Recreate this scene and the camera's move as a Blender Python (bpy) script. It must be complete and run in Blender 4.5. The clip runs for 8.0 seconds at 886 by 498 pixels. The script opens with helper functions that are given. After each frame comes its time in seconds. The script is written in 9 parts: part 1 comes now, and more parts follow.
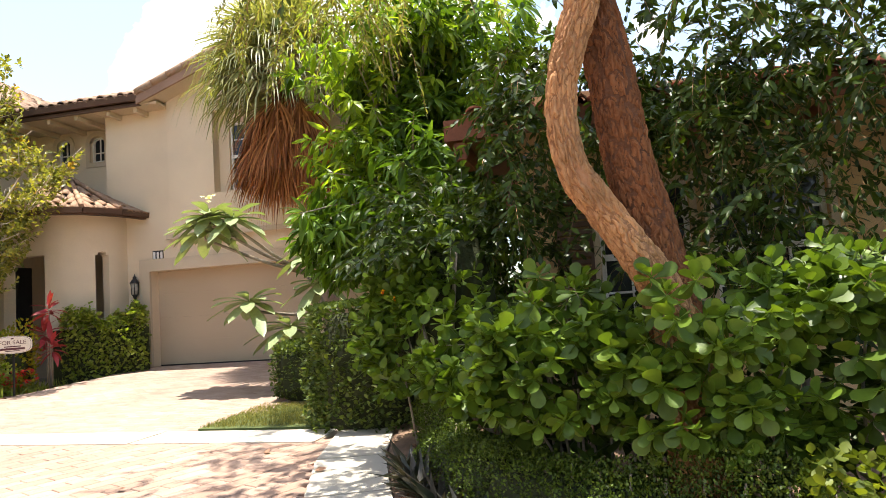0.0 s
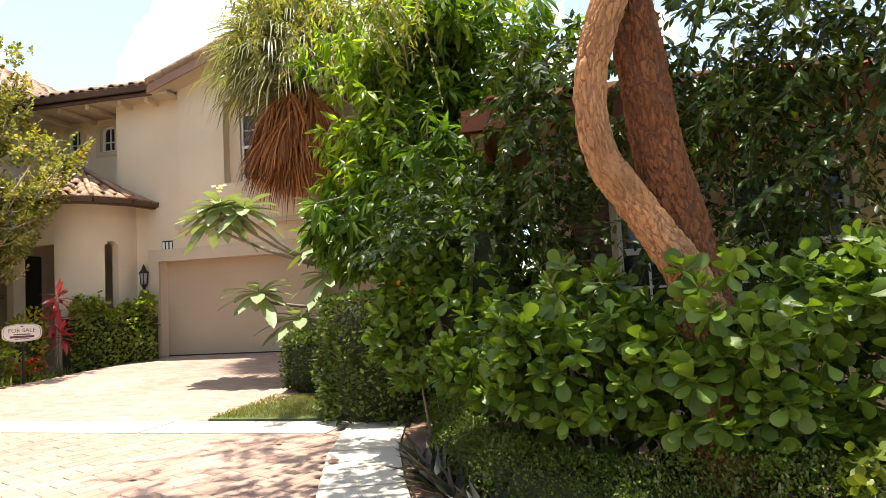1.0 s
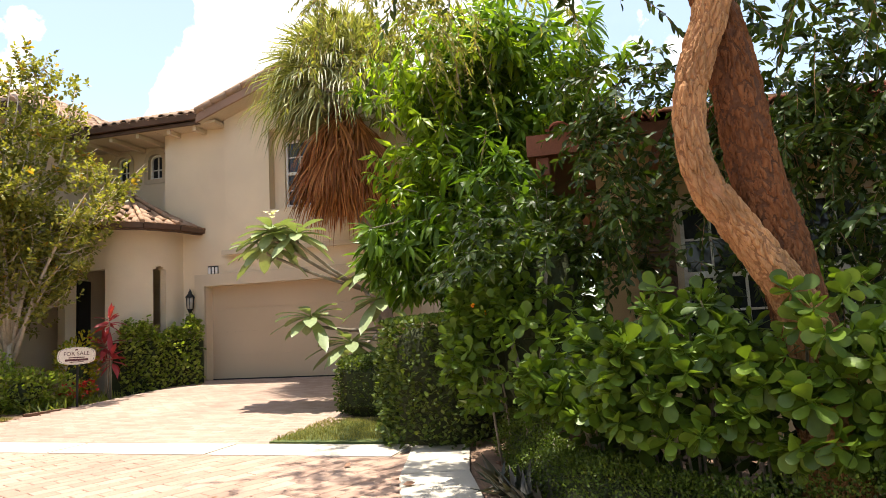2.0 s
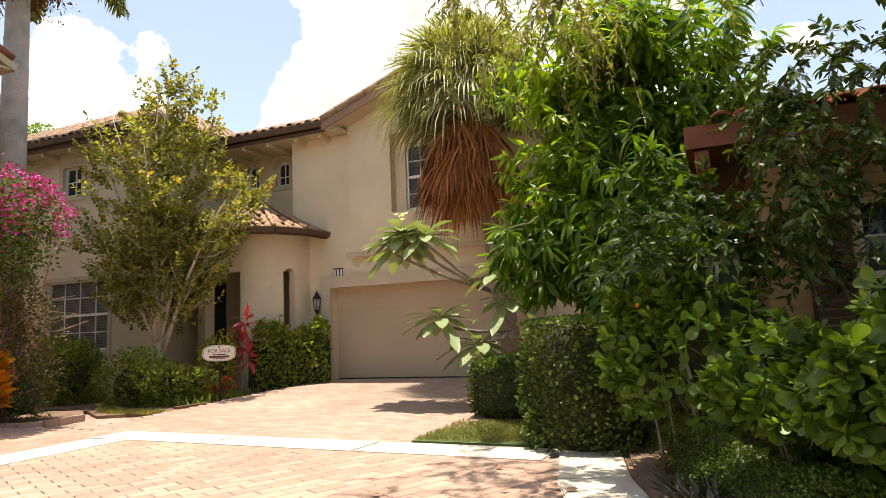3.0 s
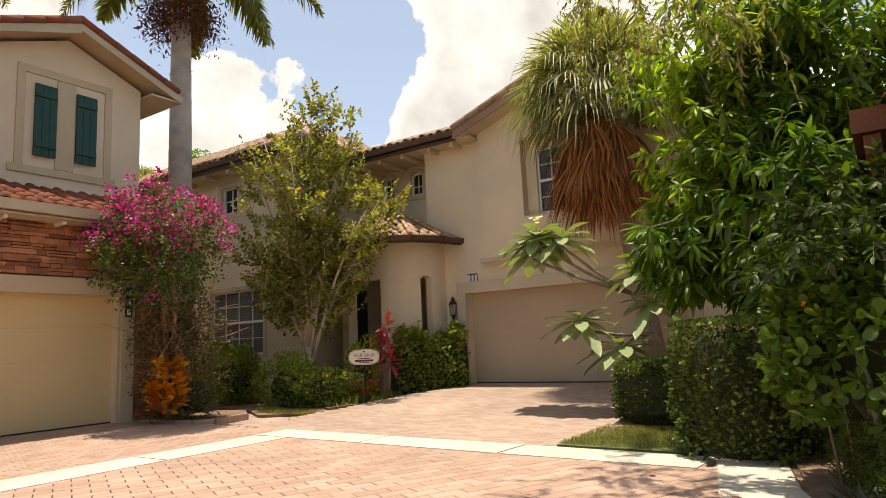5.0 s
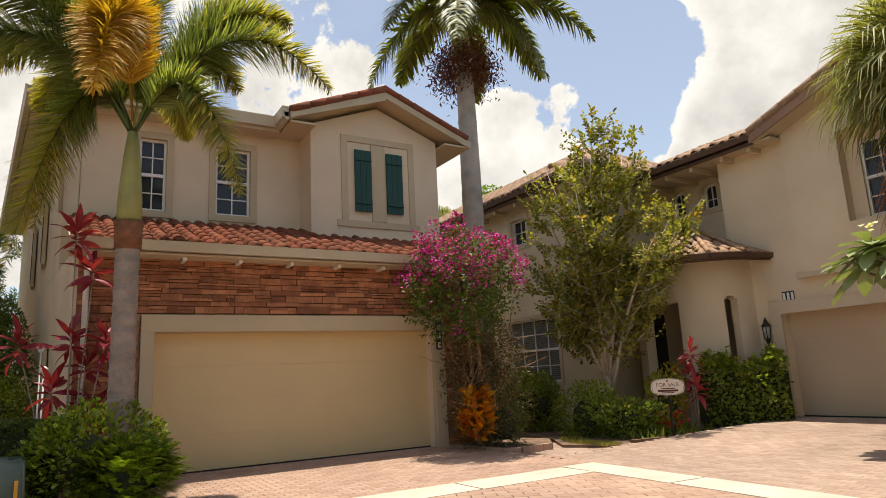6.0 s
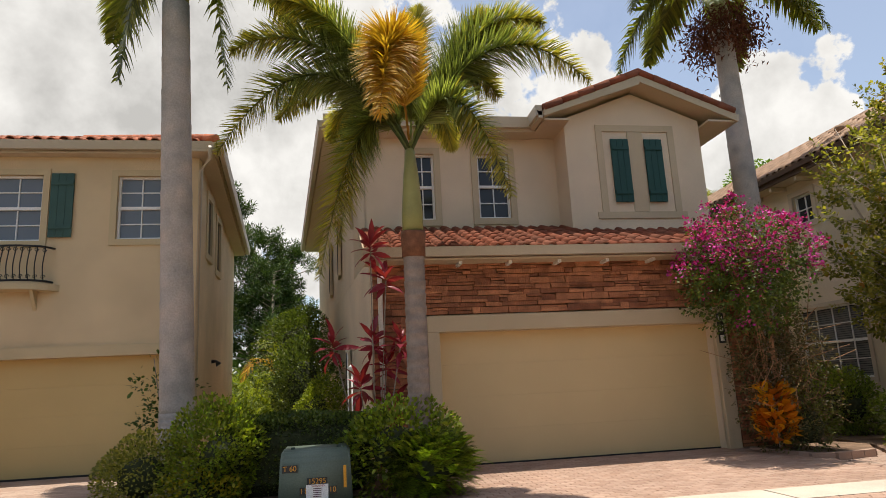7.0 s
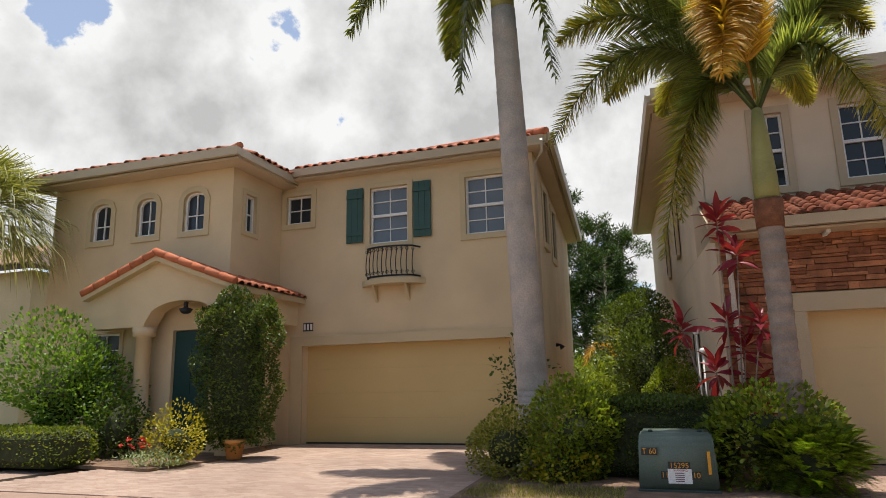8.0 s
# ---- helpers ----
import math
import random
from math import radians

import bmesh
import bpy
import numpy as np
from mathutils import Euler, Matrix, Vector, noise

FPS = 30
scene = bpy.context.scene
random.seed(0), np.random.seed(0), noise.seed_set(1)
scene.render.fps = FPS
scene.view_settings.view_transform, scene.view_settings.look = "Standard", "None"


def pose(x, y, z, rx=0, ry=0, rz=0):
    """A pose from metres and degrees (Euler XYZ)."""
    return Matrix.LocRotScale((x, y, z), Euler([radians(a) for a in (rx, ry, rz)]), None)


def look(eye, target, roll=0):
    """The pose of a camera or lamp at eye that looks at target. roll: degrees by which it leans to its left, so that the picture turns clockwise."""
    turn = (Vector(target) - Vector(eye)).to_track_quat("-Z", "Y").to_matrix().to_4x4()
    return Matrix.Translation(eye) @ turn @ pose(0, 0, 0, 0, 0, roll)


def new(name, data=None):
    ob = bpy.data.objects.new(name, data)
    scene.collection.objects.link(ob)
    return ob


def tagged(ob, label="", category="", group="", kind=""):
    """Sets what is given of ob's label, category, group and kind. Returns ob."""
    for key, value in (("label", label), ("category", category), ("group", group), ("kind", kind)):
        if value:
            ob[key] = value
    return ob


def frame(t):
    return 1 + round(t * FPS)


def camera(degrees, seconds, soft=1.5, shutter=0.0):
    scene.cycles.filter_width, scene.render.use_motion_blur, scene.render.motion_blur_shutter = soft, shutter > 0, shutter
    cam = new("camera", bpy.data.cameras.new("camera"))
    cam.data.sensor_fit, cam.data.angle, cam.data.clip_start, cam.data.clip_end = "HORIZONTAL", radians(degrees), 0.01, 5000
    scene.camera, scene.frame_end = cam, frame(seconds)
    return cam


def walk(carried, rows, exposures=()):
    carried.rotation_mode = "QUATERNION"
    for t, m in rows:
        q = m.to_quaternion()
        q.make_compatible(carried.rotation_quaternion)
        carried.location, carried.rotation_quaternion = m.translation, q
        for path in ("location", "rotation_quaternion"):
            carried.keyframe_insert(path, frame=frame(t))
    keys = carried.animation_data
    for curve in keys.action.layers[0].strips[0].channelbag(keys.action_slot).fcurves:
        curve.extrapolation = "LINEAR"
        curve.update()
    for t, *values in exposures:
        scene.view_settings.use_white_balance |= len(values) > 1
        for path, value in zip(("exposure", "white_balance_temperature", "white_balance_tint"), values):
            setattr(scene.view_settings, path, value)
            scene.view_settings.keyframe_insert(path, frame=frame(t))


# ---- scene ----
cam = camera(68.0, 8.0, soft=0.8)
PATH = [
    (0, (12.021, -6.004, 1.122), (11.618, -4.051, 1.278), -3.9),
    (0.5, (11.978, -5.981, 1.112), (11.555, -4.032, 1.262), -3.5),
    (1, (11.919, -5.948, 1.101), (11.498, -3.998, 1.244), -3.1),
    (1.2, (11.883, -5.918, 1.109), (11.469, -3.966, 1.234), -2.4),
    (2.3, (11.452, -6.134, 1.078), (10.918, -4.223, 1.33), -2.9),
    (2.5, (11.386, -6.084, 1.063), (10.807, -4.186, 1.313), -2.5),
    (3, (11.119, -6.142, 1.09), (10.348, -4.313, 1.339), -2.4),
    (3.5, (11.097, -6.0, 1.066), (10.18, -4.247, 1.355), -1.1),
    (4, (11.108, -6.018, 1.049), (10.108, -4.31, 1.337), -1.8),
    (4.2, (11.036, -5.988, 1.019), (10.049, -4.274, 1.316), -1.7),
    (5.3, (11.039, -6.307, 1.156), (9.791, -4.768, 1.428), -3.1),
    (5.5, (11.001, -6.272, 1.215), (9.626, -4.848, 1.502), -3.1),
    (6, (10.963, -6.259, 1.222), (9.284, -5.244, 1.608), -2.9),
    (6.5, (10.868, -6.435, 1.239), (9.04, -5.739, 1.659), -3.3),
    (7, (10.785, -6.532, 1.254), (8.854, -6.211, 1.664), -2.9),
    (7.5, (10.726, -6.674, 1.183), (8.779, -6.851, 1.608), -2.8),
    (8, (10.775, -6.743, 1.191), (8.924, -7.38, 1.597), -1.2),
]
EXPOSURES = [(0, 1.45, 6600, 10), (1.0, 1.4, 6600, 10), (2.5, 1.14, 6900, 10), (4.0, 0.82, 7350, 10), (5.5, 0.6, 7350, 10), (6.5, 0.45, 6900, 10), (7.0, 0.42, 6850, 10), (7.5, 0.5, 6700, 10), (8.0, 0.38, 6550, 10)]
walk(cam, [(t, look(eye, target, roll)) for t, eye, target, roll in PATH], EXPOSURES)

# ---- light ----
SUN_TO = Vector((-0.06, 0.02, 1.0)).normalized()
sun_data = bpy.data.lights.new("sun", "SUN")
sun_data.energy, sun_data.angle, sun_data.color = 4.1, radians(0.53), (1.0, 0.95, 0.87)
sun = new("sun", sun_data)
sun.matrix_world = look(SUN_TO * 60, (0, 0, 0))

world = bpy.data.worlds.new("sky")
scene.world = world
world.use_nodes = True
wn, wl = world.node_tree.nodes, world.node_tree.links
wn.clear()


def wnode(kind, **kw):
    n = wn.new(kind)
    for k, v in kw.items():
        n.inputs[k].default_value = v
    return n


def wmath(op, a, b=None, clamp=False):
    n = wn.new("ShaderNodeMath")
    n.operation, n.use_clamp = op, clamp
    for i, v in enumerate((a, b)):
        if v is None:
            continue
        if isinstance(v, (int, float)):
            n.inputs[i].default_value = v
        else:
            wl.new(v, n.inputs[i])
    return n.outputs[0]


sky = wn.new("ShaderNodeTexSky")
sky.sky_type, sky.sun_disc = "NISHITA", False
sky.sun_elevation = math.asin(SUN_TO.z)
sky.sun_rotation = math.atan2(SUN_TO.x, SUN_TO.y)
sky.air_density, sky.dust_density, sky.ozone_density = 1.0, 1.2, 1.0
wco = wn.new("ShaderNodeTexCoord")
wn1 = wnode("ShaderNodeTexNoise", Scale=13.0, Detail=10.0, Roughness=0.58)
wl.new(wco.outputs["Generated"], wn1.inputs["Vector"])
wn2 = wnode("ShaderNodeTexNoise", Scale=4.0, Detail=4.0, Roughness=0.5)
wl.new(wco.outputs["Generated"], wn2.inputs["Vector"])
cover = wmath("ADD", wmath("ADD", wmath("MULTIPLY", wn1.outputs["Fac"], 1.35), wmath("MULTIPLY", wn2.outputs["Fac"], 0.7)), -0.74)
# cumulus banks: direction, half-width in degrees, weight
CLOUDS = [
    ((-0.467, 0.788, 0.401), 9, 0.34), ((-0.553, 0.762, 0.337), 5, 0.26), ((-0.36, 0.84, 0.40), 10, 0.32), ((-0.12, 0.90, 0.38), 14, 0.16),
    ((-0.720, 0.599, 0.350), 5.5, 0.36), ((-0.775, 0.565, 0.29), 6, 0.34), ((-0.623, 0.671, 0.402), 1.8, 0.24), ((-0.667, 0.635, 0.390), 1.7, 0.22), ((-0.573, 0.698, 0.430), 2.2, 0.14),
    ((-0.942, -0.103, 0.320), 16, 0.30), ((-0.809, -0.411, 0.420), 20, 0.32), ((-0.733, -0.563, 0.382), 22, 0.34), ((-0.829, 0.382, 0.409), 9, 0.14), ((-0.95, 0.12, 0.4), 14, 0.2),
    ((-0.563, 0.712, 0.425), 3.6, -0.42), ((-0.622, 0.70, 0.352), 3.4, -0.36), ((-0.60, 0.69, 0.39), 2.5, -0.25), ((-0.729, -0.493, 0.476), 2.4, -0.33), ((-0.56, -0.68, 0.473), 2.4, -0.34), ((-0.821, -0.436, 0.368), 2.5, -0.3), ((-0.618, 0.699, 0.360), 3.5, -0.25), ((-0.70, 0.54, 0.47), 8, -0.25),
]
for way, width, weight in CLOUDS:
    d = wn.new("ShaderNodeVectorMath")
    d.operation = "DOT_PRODUCT"
    wl.new(wco.outputs["Generated"], d.inputs[0])
    d.inputs[1].default_value = Vector(way).normalized()
    fall = wn.new("ShaderNodeMapRange")
    fall.interpolation_type = "SMOOTHSTEP"
    fall.inputs[1].default_value, fall.inputs[2].default_value = math.cos(radians(width * 1.45)), math.cos(radians(width * 0.5))
    wl.new(d.outputs["Value"], fall.inputs[0])
    cover = wmath("ADD", cover, wmath("MULTIPLY", fall.outputs[0], weight))
mask = wn.new("ShaderNodeMapRange")
mask.interpolation_type = "SMOOTHSTEP"
mask.inputs[1].default_value, mask.inputs[2].default_value, mask.inputs[3].default_value = 0.48, 0.57, 0.16
wl.new(cover, mask.inputs[0])
wn3 = wnode("ShaderNodeTexNoise", Scale=7.0, Detail=7.0, Roughness=0.55)
wl.new(wco.outputs["Generated"], wn3.inputs["Vector"])
deep = wmath("ADD", wn3.outputs["Fac"], wmath("MULTIPLY", cover, 0.45))
body = wn.new("ShaderNodeMapRange")
body.inputs[1].default_value, body.inputs[2].default_value, body.inputs[3].default_value, body.inputs[4].default_value = 0.70, 1.12, 5.6, 3.3
wl.new(deep, body.inputs[0])
cloud_rgb = wn.new("ShaderNodeMixRGB")
cloud_rgb.blend_type = "MULTIPLY"
cloud_rgb.inputs[0].default_value = 1.0
cloud_rgb.inputs[1].default_value = (0.985, 0.99, 0.99, 1)
wl.new(body.outputs[0], cloud_rgb.inputs[2])
wmix = wn.new("ShaderNodeMixRGB")
wl.new(mask.outputs[0], wmix.inputs[0])
wl.new(sky.outputs[0], wmix.inputs[1])
wl.new(cloud_rgb.outputs[0], wmix.inputs[2])
bg = wn.new("ShaderNodeBackground")
bg.inputs["Strength"].default_value = 0.13
wl.new(wmix.outputs[0], bg.inputs[0])
wout = wn.new("ShaderNodeOutputWorld")
wl.new(bg.outputs[0], wout.inputs[0])


# ---- materials ----
def material(name, rgb, rough=0.7, vary=0.12, scale=3.0, fine=60.0, bump=0.15, metal=0.0, spec=0.4, tint=None, rnd=0.0, isl=0.0, trans=0.0, fine_vary=0.12):
    """Two scales of noise on a base colour, fine relief, and, where asked, a change from piece to piece."""
    m = bpy.data.materials.new(name)
    m.use_nodes = True
    n, l = m.node_tree.nodes, m.node_tree.links
    b = n["Principled BSDF"]
    b.inputs["Roughness"].default_value, b.inputs["Metallic"].default_value = rough, metal
    b.inputs["Specular IOR Level"].default_value = spec
    co = n.new("ShaderNodeTexCoord")
    big = n.new("ShaderNodeTexNoise")
    big.inputs["Scale"].default_value, big.inputs["Detail"].default_value = scale, 4.0
    small = n.new("ShaderNodeTexNoise")
    small.inputs["Scale"].default_value, small.inputs["Detail"].default_value = fine, 3.0
    geo = n.new("ShaderNodeNewGeometry")
    for t in (big, small):
        l.new(geo.outputs["Position"], t.inputs["Vector"])

    def mul(a, lo, hi):
        r = n.new("ShaderNodeMapRange")
        r.inputs[1].default_value, r.inputs[2].default_value = 0.3, 0.7
        r.inputs[3].default_value, r.inputs[4].default_value = lo, hi
        l.new(a, r.inputs[0])
        return r.outputs[0]

    def prod(a, c):
        x = n.new("ShaderNodeMath")
        x.operation = "MULTIPLY"
        l.new(a, x.inputs[0])
        l.new(c, x.inputs[1])
        return x.outputs[0]

    v = prod(mul(big.outputs["Fac"], 1 - vary, 1 + vary), mul(small.outputs["Fac"], 1 - fine_vary, 1 + fine_vary))
    pick = None
    if rnd:
        oi = n.new("ShaderNodeObjectInfo")
        pick = oi.outputs["Random"]
        amount = rnd
    elif isl:
        pick = geo.outputs["Random Per Island"]
        amount = isl
    if pick:
        r = n.new("ShaderNodeMapRange")
        r.inputs[3].default_value, r.inputs[4].default_value = 1 - amount, 1 + amount
        l.new(pick, r.inputs[0])
        v = prod(v, r.outputs[0])
    mix = n.new("ShaderNodeMixRGB")
    mix.inputs[1].default_value, mix.inputs[2].default_value = (*rgb, 1), (*(tint or rgb), 1)
    if tint:
        src = pick if pick else mul(big.outputs["Fac"], 0.0, 1.0)
        l.new(src, mix.inputs[0])
    out = n.new("ShaderNodeMixRGB")
    out.blend_type = "MULTIPLY"
    out.inputs[0].default_value = 1.0
    l.new(mix.outputs[0], out.inputs[1])
    l.new(v, out.inputs[2])
    l.new(out.outputs[0], b.inputs["Base Color"])
    if bump:
        bp = n.new("ShaderNodeBump")
        bp.inputs["Strength"].default_value, bp.inputs["Distance"].default_value = bump, 0.02
        l.new(small.outputs["Fac"], bp.inputs["Height"])
        l.new(bp.outputs[0], b.inputs["Normal"])
    if trans:
        tr = n.new("ShaderNodeBsdfTranslucent")
        sh = n.new("ShaderNodeMixShader")
        sh.inputs[0].default_value = trans
        br = n.new("ShaderNodeMixRGB")
        br.blend_type = "MULTIPLY"
        br.inputs[0].default_value = 1.0
        br.inputs[2].default_value = (1.5, 1.5, 0.5, 1)
        l.new(out.outputs[0], br.inputs[1])
        l.new(br.outputs[0], tr.inputs[0])
        l.new(b.outputs[0], sh.inputs[1])
        l.new(tr.outputs[0], sh.inputs[2])
        l.new(sh.outputs[0], n["Material Output"].inputs[0])
    return m


def glass_material(name, rgb):
    m = bpy.data.materials.new(name)
    m.use_nodes = True
    b = m.node_tree.nodes["Principled BSDF"]
    b.inputs["Base Color"].default_value = (*rgb, 1)
    b.inputs["Roughness"].default_value = 0.06
    b.inputs["Specular IOR Level"].default_value = 0.32
    return m


M = {}
M["stucco_a"] = material("stucco_a", (0.74, 0.61, 0.435), 0.9, 0.09, 0.8, 140, 0.35)
M["stucco_b"] = material("stucco_b", (0.71, 0.57, 0.405), 0.9, 0.09, 0.8, 140, 0.35)
M["stucco_c"] = material("stucco_c", (0.66, 0.505, 0.305), 0.9, 0.10, 0.8, 140, 0.35)
M["stucco_d"] = material("stucco_d", (0.62, 0.42, 0.22), 0.9, 0.06, 0.8, 140, 0.35)
M["trim_a"] = material("trim_a", (0.60, 0.49, 0.35), 0.85, 0.05, 1.2, 120, 0.2)
M["trim_b"] = material("trim_b", (0.53, 0.42, 0.275), 0.85, 0.05, 1.2, 120, 0.2)
M["trim_c"] = material("trim_c", (0.56, 0.44, 0.26), 0.85, 0.05, 1.2, 120, 0.2)
M["door_a"] = material("door_a", (0.52, 0.40, 0.27), 0.6, 0.04, 1.0, 200, 0.05)
M["door_b"] = material("door_b", (0.66, 0.49, 0.255), 0.6, 0.04, 1.0, 200, 0.05)
M["door_c"] = material("door_c", (0.60, 0.43, 0.18), 0.6, 0.04, 1.0, 200, 0.05)
M["gutter"] = material("gutter", (0.50, 0.42, 0.30), 0.5, 0.05, 2, 90, 0.05)
M["fascia_brown"] = material("fascia_brown", (0.10, 0.055, 0.035), 0.6, 0.15, 2, 60, 0.1)
M["rake_tan"] = material("rake_tan", (0.47, 0.38, 0.25), 0.6, 0.06, 2, 60, 0.05)
M["rake_brown"] = material("rake_brown", (0.30, 0.18, 0.12), 0.65, 0.12, 2, 60, 0.1)
M["soffit"] = material("soffit", (0.55, 0.45, 0.32), 0.85, 0.05, 1, 60, 0.1)
M["tile_b"] = material("tile_b", (0.255, 0.076, 0.04), 0.9, 0.3, 1.6, 50, 0.3, spec=0.15, tint=(0.155, 0.06, 0.036), rnd=0.22)
M["tile_a"] = material("tile_a", (0.43, 0.28, 0.18), 0.8, 0.2, 2.5, 50, 0.3, tint=(0.33, 0.20, 0.125), rnd=0.25)
M["tile_far"] = material("tile_far", (0.48, 0.24, 0.13), 0.8, 0.2, 2.5, 50, 0.3, isl=0.25)
M["tile_a_far"] = material("tile_a_far", (0.43, 0.28, 0.18), 0.8, 0.2, 2.5, 50, 0.3, tint=(0.33, 0.20, 0.125), isl=0.25)
M["tile_b_far"] = material("tile_b_far", (0.255, 0.076, 0.04), 0.9, 0.3, 1.6, 50, 0.3, spec=0.15, tint=(0.155, 0.06, 0.036), isl=0.22)
M["tile_c"] = material("tile_c", (0.52, 0.15, 0.06), 0.7, 0.2, 2.5, 50, 0.3, tint=(0.38, 0.13, 0.065), isl=0.2)
M["tile_c_cap"] = material("tile_c_cap", (0.52, 0.15, 0.06), 0.7, 0.2, 2.5, 50, 0.3, tint=(0.42, 0.14, 0.065), rnd=0.15)
M["fascia_red"] = material("fascia_red", (0.20, 0.07, 0.035), 0.7, 0.15, 2, 60, 0.1)
M["white_frame"] = material("white_frame", (0.78, 0.77, 0.73), 0.5, 0.03, 2, 60, 0.03)
M["glass"] = glass_material("glass", (0.03, 0.035, 0.04))
# paler panes: sky reflection and blinds behind are put into the colour
M["glass_pale"] = glass_material("glass_pale", (0.15, 0.175, 0.20))
M["blind"] = material("blind", (0.16, 0.16, 0.15), 0.8, 0.1, 2, 40, 0.0)
M["shutter_grey_green"] = material("shutter_grey_green", (0.035, 0.085, 0.068), 0.6, 0.12, 2, 60, 0.05)
M["shutter_green"] = material("shutter_green", (0.008, 0.055, 0.042), 0.55, 0.1, 2, 60, 0.05)
M["door_green"] = material("door_green", (0.008, 0.04, 0.035), 0.5, 0.1, 2, 60, 0.05)
M["iron"] = material("iron", (0.015, 0.015, 0.015), 0.5, 0.1, 5, 80, 0.1)
M["stone"] = material("stone", (0.27, 0.10, 0.05), 0.9, 0.28, 6, 45, 0.8, tint=(0.44, 0.185, 0.09), rnd=0.14)
M["mortar"] = material("mortar", (0.16, 0.09, 0.055), 0.95, 0.15, 6, 60, 0.5)
M["paver"] = material("paver", (0.37, 0.235, 0.17), 0.9, 0.16, 0.7, 90, 0.4, tint=(0.41, 0.28, 0.21), rnd=0.06)
M["paver_rest"] = material("paver_rest", (0.37, 0.235, 0.17), 0.9, 0.16, 0.7, 90, 0.4, tint=(0.41, 0.28, 0.21), isl=0.06)
M["paver_drive"] = material("paver_drive", (0.36, 0.245, 0.185), 0.9, 0.16, 0.5, 90, 0.4, tint=(0.39, 0.285, 0.22), isl=0.07)
M["sand"] = material("sand", (0.32, 0.215, 0.16), 0.95, 0.15, 1.5, 70, 0.3)
M["concrete"] = material("concrete", (0.54, 0.48, 0.39), 0.9, 0.14, 1.3, 80, 0.35)
M["soil"] = material("soil", (0.20, 0.125, 0.08), 0.95, 0.3, 4, 40, 0.8)
M["lawn"] = material("lawn", (0.10, 0.13, 0.04), 0.95, 0.3, 3, 50, 0.8)
M["lawn_far"] = material("lawn_far", (0.07, 0.085, 0.03), 0.95, 0.3, 0.3, 20, 0.5)
M["bark_royal"] = material("bark_royal", (0.44, 0.39, 0.335), 0.9, 0.25, 3, 40, 0.5, tint=(0.41, 0.33, 0.27))
M["leaf_base"] = material("leaf_base", (0.20, 0.085, 0.045), 0.9, 0.35, 8, 60, 0.6)
M["bark_ring"] = material("bark_ring", (0.29, 0.215, 0.165), 0.9, 0.25, 5, 60, 0.5)
M["bark_furrow"] = material("bark_furrow", (0.36, 0.20, 0.11), 0.95, 0.25, 9, 50, 0.8)
M["bark_grey"] = material("bark_grey", (0.30, 0.25, 0.19), 0.9, 0.25, 9, 60, 0.5)
M["bark_pale"] = material("bark_pale", (0.50, 0.41, 0.31), 0.9, 0.2, 9, 60, 0.4)
M["crownshaft"] = material("crownshaft", (0.30, 0.29, 0.10), 0.5, 0.15, 3, 60, 0.1)
M["seed"] = material("seed", (0.13, 0.045, 0.02), 0.9, 0.3, 8, 60, 0.3)


def leaf_mat(name, a, b, trans=0.3, rough=0.45, vary=0.3):
    return material(name, a, rough, 0.15, 1.2, 30, 0.0, spec=0.35, tint=b, isl=vary, trans=trans)


M["leaf_clusia"] = leaf_mat("leaf_clusia", (0.080, 0.142, 0.014), (0.132, 0.196, 0.022), 0.28, 0.42)
M["leaf_mango"] = leaf_mat("leaf_mango", (0.060, 0.120, 0.013), (0.115, 0.20, 0.02), 0.45, 0.38)
M["leaf_lime"] = leaf_mat("leaf_lime", (0.16, 0.26, 0.02), (0.27, 0.36, 0.035), 0.5, 0.4)
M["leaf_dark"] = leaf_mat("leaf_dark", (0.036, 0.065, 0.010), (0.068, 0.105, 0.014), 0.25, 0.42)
M["leaf_hedge"] = leaf_mat("leaf_hedge", (0.06, 0.095, 0.018), (0.115, 0.15, 0.028), 0.28, 0.45)
M["leaf_box"] = leaf_mat("leaf_box", (0.06, 0.10, 0.012), (0.115, 0.16, 0.02), 0.25, 0.5)
M["leaf_olive"] = leaf_mat("leaf_olive", (0.16, 0.18, 0.043), (0.30, 0.275, 0.065), 0.46, 0.45)
M["leaf_olive_high"] = leaf_mat("leaf_olive_high", (0.15, 0.175, 0.05), (0.25, 0.24, 0.07), 0.45, 0.5)
M["leaf_bright"] = leaf_mat("leaf_bright", (0.17, 0.23, 0.05), (0.30, 0.34, 0.09), 0.45, 0.5)
M["leaf_amber"] = leaf_mat("leaf_amber", (0.42, 0.20, 0.03), (0.40, 0.30, 0.04), 0.35, 0.5)
M["leaf_yellow"] = leaf_mat("leaf_yellow", (0.46, 0.37, 0.02), (0.32, 0.30, 0.03), 0.35, 0.5)
M["leaf_fern"] = leaf_mat("leaf_fern", (0.11, 0.155, 0.018), (0.21, 0.24, 0.03), 0.4, 0.5)
M["leaf_green"] = leaf_mat("leaf_green", (0.10, 0.19, 0.03), (0.19, 0.29, 0.055), 0.4, 0.45)
M["leaf_palm"] = leaf_mat("leaf_palm", (0.10, 0.13, 0.025), (0.18, 0.19, 0.035), 0.4, 0.4)
M["leaf_palm_olive"] = leaf_mat("leaf_palm_olive", (0.25, 0.25, 0.065), (0.40, 0.34, 0.08), 0.5, 0.5)
M["leaf_foxtail"] = leaf_mat("leaf_foxtail", (0.16, 0.205, 0.075), (0.27, 0.31, 0.12), 0.45, 0.45)
M["leaf_palm_dry"] = leaf_mat("leaf_palm_dry", (0.42, 0.22, 0.03), (0.50, 0.33, 0.05), 0.35, 0.6)
